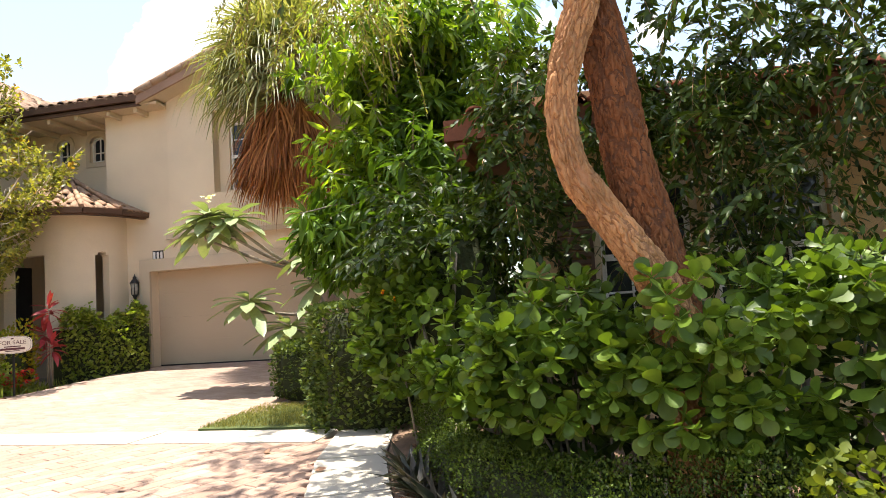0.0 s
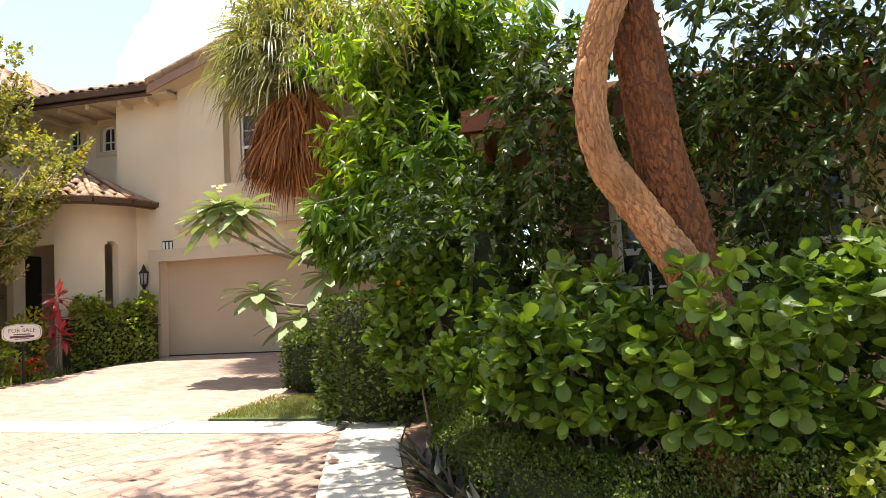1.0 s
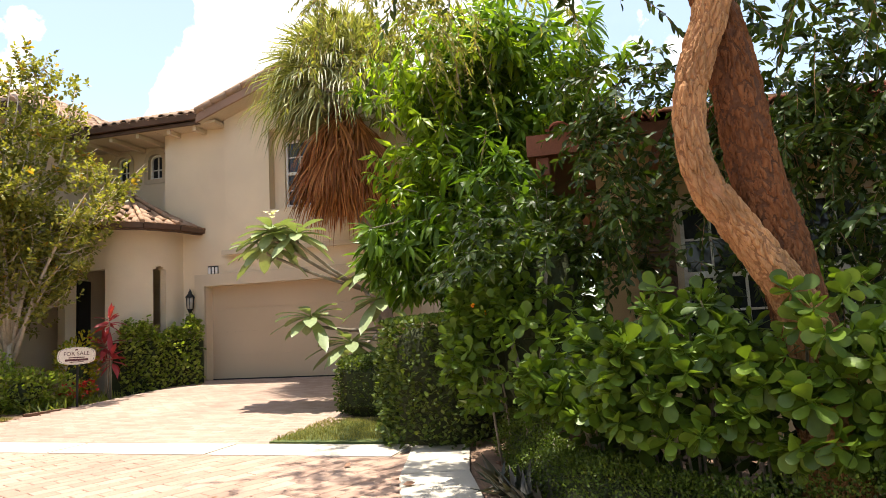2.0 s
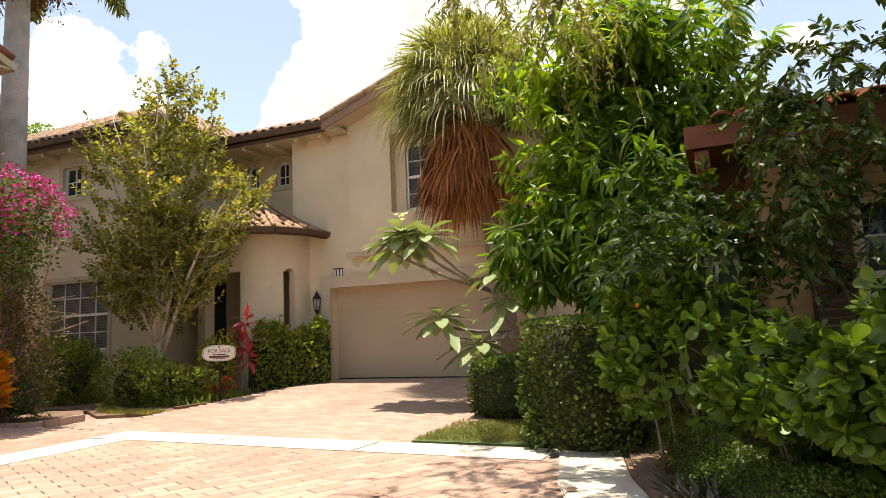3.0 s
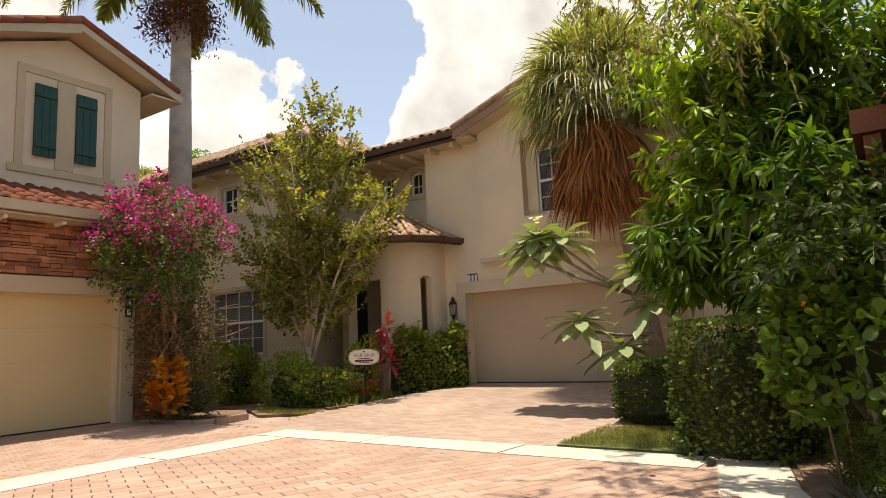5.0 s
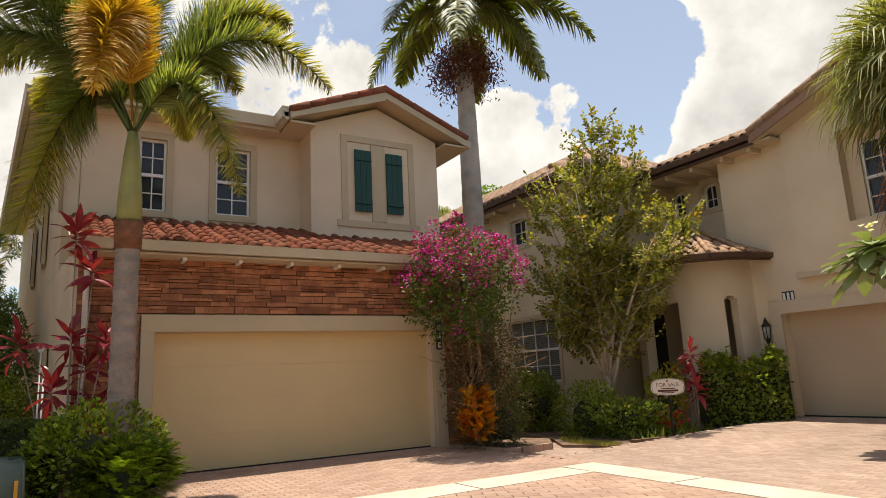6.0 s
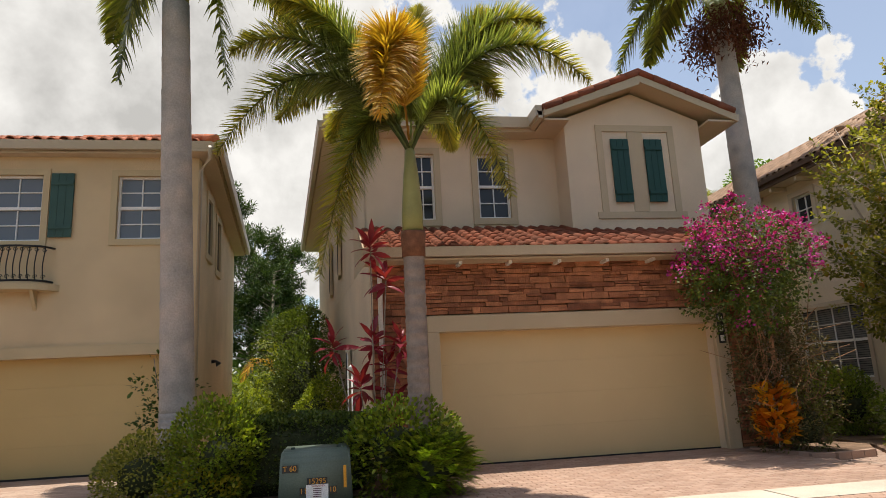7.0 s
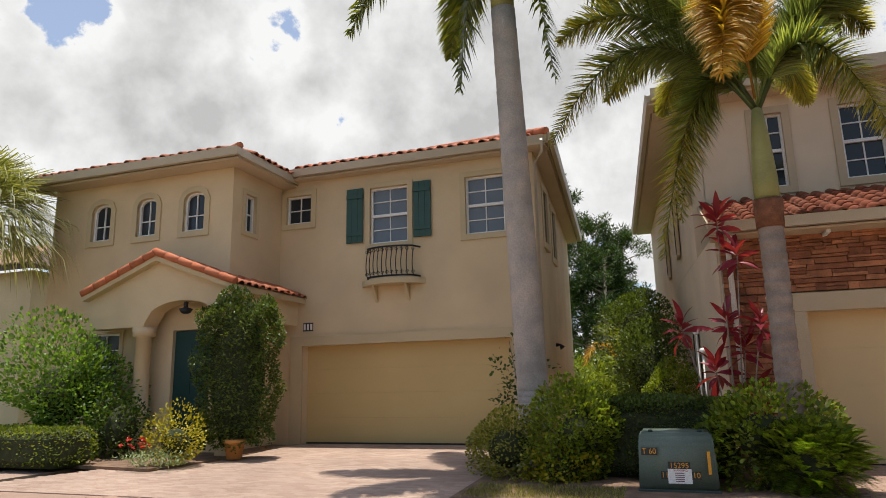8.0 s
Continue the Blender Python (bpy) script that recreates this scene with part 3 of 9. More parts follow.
LEAF = {
    "oval": ([(0, 0, 0), (0.32, 0.35, 0.05), (0, 0.42, -0.04), (-0.32, 0.35, 0.05), (0.25, 0.75, 0.03), (-0.25, 0.75, 0.03), (0, 1, 0)], [(0, 1, 2), (0, 2, 3), (2, 1, 4), (3, 2, 5), (2, 4, 6), (5, 2, 6)]),
    "spoon": ([(0.03, 0, 0), (-0.03, 0, 0), (0.06, 0.2, 0.01), (-0.06, 0.2, 0.01), (0.2, 0.42, 0.03), (0, 0.42, 0.0), (-0.2, 0.42, 0.03), (0.315, 0.68, 0.05), (0, 0.68, 0.01), (-0.315, 0.68, 0.05), (0.25, 0.88, 0.03), (0, 0.88, 0.0), (-0.25, 0.88, 0.03), (0.1, 0.985, 0.0), (-0.1, 0.985, 0.0)],
              [(0, 2, 1), (1, 2, 3), (2, 4, 5), (2, 5, 3), (3, 5, 6), (4, 7, 8), (4, 8, 5), (5, 8, 9), (5, 9, 6), (7, 10, 11), (7, 11, 8), (8, 11, 12), (8, 12, 9), (10, 13, 11), (11, 13, 14), (11, 14, 12)]),
    "lance": ([(0, 0, 0), (0.13, 0.35, 0.03), (0, 0.38, -0.03), (-0.13, 0.35, 0.03), (0, 1, -0.12)], [(0, 1, 2), (0, 2, 3), (1, 4, 2), (2, 4, 3)]),
    "long": ([(0, 0, 0)] + [p for y, w, z in ((0.18, 0.07, -0.01), (0.42, 0.125, -0.05), (0.68, 0.105, -0.14), (0.88, 0.05, -0.25)) for p in ((w, y, z + 0.03), (0, y, z), (-w, y, z + 0.03))] + [(0, 1.0, -0.34)],
             [(0, 1, 2), (0, 2, 3)] + [t for k in (1, 4, 7) for t in ((k, k + 3, k + 4), (k, k + 4, k + 1), (k + 1, k + 4, k + 5), (k + 1, k + 5, k + 2))] + [(10, 13, 11), (11, 13, 12)]),
    "ellipse": ([(0, 0, 0), (0.15, 0.25, 0.03), (0, 0.25, 0), (-0.15, 0.25, 0.03), (0.2, 0.55, 0.02), (0, 0.55, -0.02), (-0.2, 0.55, 0.02), (0.12, 0.83, -0.04), (-0.12, 0.83, -0.04), (0, 1, -0.1)],
                [(0, 1, 2), (0, 2, 3), (1, 4, 5), (1, 5, 2), (2, 5, 6), (2, 6, 3), (4, 7, 5), (5, 7, 9), (5, 9, 8), (5, 8, 6)]),
    "small": ([(0, 0, 0), (0.3, 0.5, 0.06), (0, 1, 0), (-0.3, 0.5, 0.06)], [(0, 1, 2), (0, 2, 3)]),
}


def leaves(at, along, size, shape="oval", wide=1.0, jitter=0.25):
    """Arrays of leaf blades: at (n, 3) their stalks, along (n, 3) the way they point, size a length or (n,)."""
    at, along = np.asarray(at, float), unit(np.asarray(along, float) + rng.normal(0, jitter, np.shape(along)))
    n = len(at)
    ref = rng.normal(0, 0.5, (n, 3)) + np.array([0, 0, 1.0])
    side = unit(np.cross(along, ref))
    up = np.cross(side, along)
    v, f = LEAF[shape]
    v = np.array(v) * np.array([wide, 1, 1])
    size = np.broadcast_to(np.asarray(size, float), (n,)) * rng.uniform(0.75, 1.2, n)
    pts = (v[None, :, 0, None] * side[:, None] + v[None, :, 1, None] * along[:, None] + v[None, :, 2, None] * up[:, None]) * size[:, None, None] + at[:, None]
    faces = (np.array(f)[None] + (np.arange(n) * len(v))[:, None, None]).reshape(-1, 3)
    return pts.reshape(-1, 3), faces


def join(sets):
    vs, fs, k = [], [], 0
    for v, f in sets:
        vs.append(v)
        fs.append(f + k)
        k += len(v)
    return np.concatenate(vs), np.concatenate(fs)


def lumpy(n, centre, radii, shell=0.35, lumps=9, uneven=0.3, flat_top=None, seed=1, squash=1.0):
    """Points near the skin of an uneven mound, with the way out of it."""
    r = np.random.default_rng(seed)
    d = unit(r.normal(0, 1, (n, 3)))
    bumps = unit(r.normal(0, 1, (lumps, 3)))
    amp = r.uniform(-uneven, uneven, lumps)
    k = 1 + (np.exp(-6 * (1 - d @ bumps.T)) * amp).sum(1)
    depth = 1 - shell * r.random(n) ** 1.7
    p = d * (k * depth)[:, None] * np.array(radii) + np.array(centre)
    return p, d


def boxy(n, lo, hi, shell=0.15, seed=1, round_=0.15):
    """Points near the skin of a clipped hedge block, with the way out."""
    r = np.random.default_rng(seed)
    lo, hi = np.array(lo, float), np.array(hi, float)
    size = hi - lo
    area = np.array([size[1] * size[2], size[0] * size[2], size[0] * size[1]])
    ax = r.choice(3, n, p=area / area.sum())
    sg = r.choice([0, 1], n)
    sg[ax == 2] = 1
    p = lo + size * r.random((n, 3))
    d = np.zeros((n, 3))
    for a in range(3):
        m = ax == a
        p[m, a] = np.where(sg[m] == 1, hi[a], lo[a])
        d[m, a] = np.where(sg[m] == 1, 1, -1)
    mid = (lo + hi) / 2
    q = (p - mid) / (size / 2)
    rr = np.linalg.norm(q, axis=1, keepdims=True)
    p = mid + (q / (1 + round_ * np.maximum(rr - 1, 0) * 1.6)) * (size / 2)
    wob = np.sin(p[:, :1] * 5.1) * np.sin(p[:, 1:2] * 4.3 + 1) * np.sin(p[:, 2:] * 6.1) * 0.05
    p = p + d * (wob - shell * r.random((n, 1)) ** 1.5)
    return p, d


def shrub(name, at, sets, mat, label, category="shrub", group="", core=None, kind="", stems=None):
    """A plant: foliage arrays in world places, an inner mass that stops the view through it, and stems."""
    ob = thing(name, at, label, category, group, kind)
    v, f = join(sets)
    wraw("foliage", v, f, mat, ob)
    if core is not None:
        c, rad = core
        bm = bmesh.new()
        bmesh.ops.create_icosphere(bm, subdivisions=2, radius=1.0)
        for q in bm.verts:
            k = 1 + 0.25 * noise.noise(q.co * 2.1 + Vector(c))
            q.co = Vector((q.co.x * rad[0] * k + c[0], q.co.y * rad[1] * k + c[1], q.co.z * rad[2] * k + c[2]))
        wpart("inner_mass", bm, "twig_mass", ob, "solid dark core standing in for inner shade")
    for path, radii in stems or ():
        bm = bmesh.new()
        tube(bm, path, radii, 7)
        wpart("stem", bm, "bark_grey", ob)
    return ob


# near-black green for solid plant cores; the shade inside is in the colour
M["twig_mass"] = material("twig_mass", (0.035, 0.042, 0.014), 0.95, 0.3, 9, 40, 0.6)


def frond(root, tip, droop, n=46, leaf=0.55, width=0.035, mat="leaf_palm", parent=None, up=None, label="", thick=0.018, plume=0.0, name="frond", tip_mat=None):
    """A feather frond: an arched midrib with leaflets on both sides."""
    root, tip = np.array(root, float), np.array(tip, float)
    ts = np.linspace(0, 1, n)
    mid = (root + tip) / 2 + np.array([0, 0, droop])
    line = ((1 - ts) ** 2)[:, None] * root + (2 * ts * (1 - ts))[:, None] * mid + (ts**2)[:, None] * tip
    tang = unit(np.gradient(line, axis=0))
    side = unit(np.cross(tang, np.array([0, 0, 1.0]) if up is None else np.array(up)))
    nrm = np.cross(side, tang)
    vs, fs, late = [], [], []
    k = 0
    for s in (-1, 1):
        for copy in range(3 if plume >= 0.4 else 2 if plume else 1):
            sel = ts > 0.12
            L = leaf * (np.sin(np.pi * np.clip(ts[sel] * 0.88 + 0.10, 0, 1)) ** 0.6) * rng.uniform(0.85, 1.1, sel.sum())
            way = side[sel] * s * 0.75 + tang[sel] * 0.62 + nrm[sel] * rng.uniform(-0.1 - plume, 0.25 + plume, (sel.sum(), 1)) + rng.normal(0, 0.07, (sel.sum(), 3))
            fall = 0.32
            if plume >= 0.4:
                roll = rng.uniform(-1.45, 1.45, (sel.sum(), 1))
                way = tang[sel] * 0.6 + (side[sel] * s * np.cos(roll) + nrm[sel] * np.sin(roll)) * 0.8 + rng.normal(0, 0.06, (sel.sum(), 3))
                fall = 0.16
            way = unit(way)
            base = line[sel]
            m1 = base + way * L[:, None] * 0.55 + np.array([0, 0, -0.05]) * L[:, None]
            end = base + way * L[:, None] * 0.95 + np.array([0, 0, -fall]) * L[:, None]
            w = unit(np.cross(way, nrm[sel])) * width
            pts = np.stack([base + w * 0.5, base - w * 0.5, m1 + w * 0.5, m1 - w * 0.5, end], 1).reshape(-1, 3)
            f = np.array([(0, 1, 3), (0, 3, 2), (2, 3, 4)])[None] + (np.arange(sel.sum()) * 5)[:, None, None] + k
            vs.append(pts)
            fs.append(f.reshape(-1, 3))
            late.append(np.repeat(ts[sel] + rng.normal(0, 0.12, sel.sum()) > 0.66, 3))
            k += len(pts)
    bm = bmesh.new()
    tube(bm, [tuple(p) for p in line[::6]] + [tuple(line[-1])], [thick * (1 - 0.8 * i / (len(line[::6]))) for i in range(len(line[::6]) + 1)], 5)
    mv = np.array([v.co[:] for v in bm.verts])
    bm.verts.index_update()
    bmesh.ops.triangulate(bm, faces=bm.faces)
    mf = np.array([[v.index for v in f.verts] for f in bm.faces])
    bm.free()
    vs.append(mv)
    fs.append(mf + k)
    ob = wraw(name, np.concatenate(vs), np.concatenate(fs), mat, parent, label)
    if tip_mat:
        ob.data.materials.append(M[tip_mat])
        late.append(np.zeros(len(mf), bool))
        ob.data.polygons.foreach_set("material_index", np.concatenate(late).astype(np.int32))
    return ob


# ---- ground ----
def sheet(name, pts, z, mat, label, category, kind="structure", thick=0.06):
    bm = bmesh.new()
    ring = [(p[0], p[1], p[2] if len(p) > 2 else z) for p in pts]
    prism(bm, ring, (0, 0, -thick))
    return tagged(part(name, bm, mat), label, category, kind=kind)


bm = bmesh.new()
R_, N_ = 900.0, 48
grid = [bm.verts.new((R_ * r * math.cos(2 * math.pi * i / N_), R_ * r * math.sin(2 * math.pi * i / N_), -0.17)) for r in (0.012, 0.05, 0.3, 1.0) for i in range(N_)]
bm.faces.new(grid[:N_])
for k in range(3):
    for i in range(N_):
        bm.faces.new((grid[k * N_ + i], grid[(k + 1) * N_ + i], grid[(k + 1) * N_ + (i + 1) % N_], grid[k * N_ + (i + 1) % N_]))
bmesh.ops.recalc_face_normals(bm, faces=bm.faces)
tagged(part("ground", bm, "lawn_far"), "flat green ground that reaches the horizon", "ground", kind="structure")

KERB_L = (3.35, 4.02)      # concrete band along the two left houses
KERB_A = (0.30, 0.86)      # concrete band across the far drive
street = sheet("street", [(4.02, -40), (13.5, -40), (13.5, -12), (12.2, -7.5), (11.0, -4.2), (10.12, -1.8), (9.56, 0.3), (4.02, 0.3)], -0.125, "sand", "sand bed of the paved street", "street")
drive_a = sheet("driveway", [(2.2, 0.45, -0.138), (8.3, 0.25, -0.146), (8.1, 6.5, 0.125), (2.75, 6.5, 0.125)], 0, "sand", "pink paved drive before the far garage", "driveway")
drive_b = sheet("driveway", [(3.35, -5.2, -0.12), (3.35, 1.0, -0.12), (0.0, 0.3, -0.02), (0.0, -4.95, -0.02)], 0, "sand", "pink paved drive before the stone-faced garage", "driveway")
drive_c = sheet("driveway", [(4.05, -16.9, -0.128), (4.05, -8.9, -0.128), (-2.5, -9.8, -0.02), (-2.5, -14.8, -0.02)], 0, "sand", "pink paved drive before the yellow garage", "driveway")
sheet("apron", [(1.4, -26), (4.05, -26), (4.05, -16.85), (1.4, -16.85)], -0.11, "paver_drive", "paved apron before the yellow house", "driveway")
path = sheet("path", [(3.3, 0.86), (3.3, 2.4), (0.9, 4.2), (-0.6, 4.2), (-0.6, 0.9), (1.5, 0.86)], -0.125, "sand", "narrow paved path to the entry", "path")


def kerb(name, pts, width, z, label):
    """A concrete band with joints and softened edges, along a bent line."""
    k = thing(name, (pts[0][0], pts[0][1], z), label, "kerb", kind="structure")
    for (a, b) in zip(pts, pts[1:]):
        a, b = Vector((*a, z)), Vector((*b, z))
        d = (b - a).normalized()
        s = Vector((-d.y, d.x, 0)) * width / 2
        n = max(1, int((b - a).length / 1.6))
        for i in range(n):
            p, q = a.lerp(b, i / n) + d * 0.004, a.lerp(b, (i + 1) / n) - d * 0.004
            bm = bmesh.new()
            prism(bm, [p + s, p - s, q - s, q + s], (0, 0, -0.12))
            bmesh.ops.bevel(bm, geom=[e for e in bm.edges if all(v.co.z > z - 0.01 for v in e.verts)], offset=0.012, segments=2, affect="EDGES")
            wpart("slab", bm, "concrete", k)
    return k


kerb("kerb_left", [(3.76, -8.9), (3.76, 0.08)], 0.68, -0.092, "pale concrete band along the paved drives")
kerb("kerb_far", [(3.38, 0.40), (9.52, 0.06)], 0.60, -0.090, "pale concrete band across the far drive")
kerb("gutter_band", [(9.66, 0.95), (9.83, 0.30), (10.08, -0.85), (10.42, -1.85), (11.35, -4.3), (12.6, -7.5), (13.9, -12.0)], 0.58, -0.088, "pale concrete gutter that bends along the street")

sheet("bed_right", [(10.1, 0.9), (10.2, 0.2), (10.40, -0.8), (10.72, -1.8), (11.7, -4.2), (13.0, -7.4), (20, -7.4), (20, 0.3), (11.2, 0.5)], -0.07, "soil", "bed of red-brown bark mulch under the shrubs", "planting bed")
sheet("bed_edge", [(9.75, 1.4), (9.85, 0.3), (10.1, -0.85), (10.44, -1.85), (11.37, -4.3), (12.6, -7.4), (14, -7.4), (11.5, 0.5), (10.3, 1.6)], -0.1, "soil", "mulch along the concrete gutter", "planting bed")
sheet("bed_far", [(8.15, 1.9), (10.2, 1.3), (11.5, 0.6), (11.5, 8), (8.1, 8)], -0.07, "soil", "mulch bed beside the far drive", "planting bed")
sheet("bed_entry", [(2.35, 2.3), (2.5, 6.3), (-0.5, 6.3), (-0.5, 4.9), (-7, 4.9), (-7, 1.6), (-0.9, 1.6), (-0.6, 2.6), (0.6, 2.3), (1.5, 1.75)], -0.05, "soil", "mulch bed before the far house", "planting bed")
sheet("bed_corner", [(0.02, 0.35), (1.5, 0.55), (1.55, 1.5), (0.6, 2.2), (0.02, 2.0)], -0.02, "soil", "small mulch bed at the garage corner", "planting bed")
sheet("bed_island", [(3.3, -9.3), (3.3, -5.15), (0.02, -4.98), (0.02, -6.0), (-12, -6.0), (-12, -9.3), (-2.4, -9.6)], -0.06, "soil", "mulch bed between the two left houses", "planting bed")
sheet("bed_porch", [(1.6, -17.2), (1.9, -14.9), (0.2, -14.6), (-2.4, -14.9), (-2.4, -24), (2.2, -24)], -0.03, "soil", "mulch bed before the yellow house", "planting bed")
sheet("verge", [(7.86, 0.48), (9.35, 0.40), (9.3, 2.0), (7.9, 2.0)], -0.075, "lawn", "small strip of lawn beside the drive", "lawn")


# ---- houses ----
def house(name, at, label):
    return thing(name, at, label, "house")


def garage_door(h, axis, c, out, u0, u1, z0, z1, mat, rows=4, label=""):
    """A sectional door: panels with a shallow step between them."""
    d = new("garage_door")
    d.parent = h
    d.location = Vector(flat(axis, c, (u0 + u1) / 2, z0)) - world_at(h)
    tagged(d, label)
    for r in range(rows):
        za, zb = z0 + (z1 - z0) * r / rows, z0 + (z1 - z0) * (r + 1) / rows
        bm = bmesh.new()
        slab(bm, axis, c - out * 0.05, c, u0, u1, za + 0.0005, zb - 0.0005)
        bmesh.ops.bevel(bm, geom=bm.edges[:], offset=0.0012, segments=1, affect="EDGES")
        wpart("door_panel", bm, mat, d)
    # unseen slab added behind the panels to stop light leaking through the joints
    bm = bmesh.new()
    slab(bm, axis, c - out * 0.12, c - out * 0.055, u0 - 0.1, u1 + 0.1, z0 - 0.1, z1 + 0.2)
    wpart("backing", bm, "black_void", d)
    bm = bmesh.new()
    slab(bm, axis, c - out * 0.06, c + out * 0.01, u0, u1, z0 - 0.03, z0 + 0.003)
    wpart("rubber_seal", bm, "black_void", d, "black rubber seal at the foot of the door")
    return d


def gutter_run(h, a, b, mat="gutter", w=0.11, hgt=0.12):
    a, b = Vector(a), Vector(b)
    d = (b - a).normalized()
    s = Vector((d.y, -d.x, 0)) * w
    bm = bmesh.new()
    prism(bm, [a, a + Vector((0, 0, -hgt)), a + s * 0.75 + Vector((0, 0, -hgt)), a + s, a + s * 0.9, a + s * 0.6 + Vector((0, 0, -0.02))], b - a)
    return wpart("gutter", bm, mat, h)


def downpipe(h, path, mat="gutter"):
    bm = bmesh.new()
    tube(bm, path, 0.04, 8)
    return wpart("downpipe", bm, mat, h)


TILE_A, TILE_B, TILE_J = tile_mesh("tile", "tile_a", 0.40, 0.20, 0.05), tile_mesh("tile", "tile_b", 0.42, 0.23, 0.062), tile_mesh("tile_plain", "tile_far", 0.42, 0.24, 0.062)

# far house, facing -y
hA = house("house", (5.5, 9, -0.17), "cream stucco two-storey house with tan barrel-tile roof")
bm = bmesh.new()
wall(bm, "y", 6.5, 6.75, 2.0, 9.6, -0.2, 2.84, [(3.02, 7.9, -0.2, 2.16)])
wpart("wall", bm, "stucco_a", hA)
bm = bmesh.new()
wall(bm, "y", 6.5, 6.75, 2.0, 3.6, 2.84, 5.86)
wpart("wall", bm, "stucco_a", hA)
bm = bmesh.new()
wall(bm, "y", 6.5, 6.75, 7.2, 9.6, 2.84, 5.86)
wpart("wall", bm, "stucco_a", hA)
bm = bmesh.new()
wall(bm, "x", 2.0, 2.25, 6.75, 7.2, -0.2, 5.86)
wpart("wall", bm, "stucco_a", hA)
bm = bmesh.new()
wall(bm, "y", 6.38, 6.75, 3.6, 7.2, 2.84, 5.84, [(4.67, 6.15, 3.70, 5.45)])
wpart("wall", bm, "stucco_a", hA)
bm = bmesh.new()
wall(bm, "y", 6.62, 6.75, 4.67, 6.15, 3.70, 5.45, [(4.92, 5.90, 3.76, 5.22)])
wpart("wall", bm, "stucco_a", hA)
bm = bmesh.new()
prism(bm, [(3.6, 6.38, 5.84), (7.2, 6.38, 5.84), (5.4, 6.38, 6.47)], (0, 0.3, 0))
wpart("wall", bm, "stucco_a", hA)
bm = bmesh.new()
slab(bm, "y", 6.33, 6.381, 3.52, 7.28, 2.80, 2.90)
wpart("band_course", bm, "trim_a", hA)
bm = bmesh.new()
wall(bm, "y", 7.2, 7.45, -0.6, 2.0, -0.2, 5.9, [(0.13, 0.50, 4.90, 5.53), (1.03, 1.42, 4.88, 5.51)])
arch_fill(bm, "y", 7.2, 7.45, 0.13, 0.50, 5.38, 0.13, 5.53)
arch_fill(bm, "y", 7.2, 7.45, 1.03, 1.42, 5.36, 0.13, 5.51)
wpart("wall", bm, "stucco_a", hA)
bm = bmesh.new()
wall(bm, "x", -0.85, -0.6, 4.9, 7.2, -0.2, 6.05)
wpart("wall", bm, "stucco_a", hA)
bm = bmesh.new()
wall(bm, "y", 4.9, 5.15, -12.0, -0.85, -0.2, 6.14, [(-4.14, -2.02, 1.0, 2.66), (-3.66, -3.0, 4.76, 5.48)])
wpart("wall", bm, "stucco_a", hA)
bm = bmesh.new()
wall(bm, "x", 9.35, 9.6, 6.75, 16, -0.2, 6.0)
wpart("wall", bm, "stucco_a", hA)
bm = bmesh.new()
slab(bm, "y", 6.44, 6.505, 2.78, 3.02, 0.13, 2.16)
slab(bm, "y", 6.44, 6.505, 2.78, 8.15, 2.16, 2.42)
slab(bm, "y", 6.44, 6.505, 7.9, 8.15, 0.13, 2.16)
wpart("garage_surround", bm, "trim_a", hA)
bm = bmesh.new()
slab(bm, "y", 6.47, 6.503, -0.3, 2.0, -0.2, 0.6)
wpart("plinth", bm, "trim_a", hA)
garage_door(hA, "y", 6.74, -1, 3.02, 7.9, 0.15, 2.16, "door_a", 4, "plain tan sectional garage door, closed")
for a, b, lo, hi in ((0.13, 0.50, 4.90, 5.38), (1.03, 1.42, 4.88, 5.36)):
    window(hA, "y", 7.2, -1, a, b, lo, hi, 2, 2, "trim_a", 0.11, 0.13)
window(hA, "y", 4.9, -1, -4.14, -2.02, 1.0, 2.66, 4, 4, "trim_a", 0.10, sashes=2, blind=True)
window(hA, "y", 4.9, -1, -3.66, -3.0, 4.76, 5.48, 2, 2, "trim_a", 0.13)
window(hA, "y", 6.62, -1, 4.92, 5.90, 3.76, 5.22, 3, 4, None, sashes=2)
# porch: a half-round bay with a door opening and a side arch
bm = bmesh.new()
PORCH = [(-0.1, 7.1), (-0.1, 5.7), (0.12, 5.5), (0.42, 5.36), (1.45, 5.32)]
ROUND = [-90 + 3.0 * k for k in range(31)]
PORCH += [(1.45 + 1.0 * math.cos(radians(a)), 6.4 + 1.08 * math.sin(radians(a))) for a in ROUND[1:]] + [(2.46, 6.5)]
for i, (p, q) in enumerate(zip(PORCH, PORCH[1:])):
    p, q = Vector((*p, 0)), Vector((*q, 0))
    d = (q - p).normalized()
    inn = Vector((-d.y, d.x, 0)) * 0.22
    a = -90 + 3.0 * (i - 3.5)
    lo = 2.58 if i == 3 else -0.2
    if -36.5 < a < -20.5:
        lo = 2.42 + 0.2 * math.sqrt(max(0.0, 1 - ((a + 28.5) / 8.0) ** 2))
    prism(bm, [p + Vector((0, 0, lo)), q + Vector((0, 0, lo)), q + inn + Vector((0, 0, lo)), p + inn + Vector((0, 0, lo))], (0, 0, 3.38 - lo))
bmesh.ops.remove_doubles(bm, verts=bm.verts, dist=0.004)
wpart("porch_wall", bm, "stucco_a", hA)
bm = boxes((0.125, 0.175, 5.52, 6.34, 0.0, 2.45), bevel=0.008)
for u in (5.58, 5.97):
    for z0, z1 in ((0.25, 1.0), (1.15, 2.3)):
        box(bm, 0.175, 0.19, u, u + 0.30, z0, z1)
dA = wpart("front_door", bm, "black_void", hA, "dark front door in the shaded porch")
wpart("porch_floor", boxes((0.1, 2.2, 5.5, 7.2, -0.1, 0.02)), "concrete", hA)
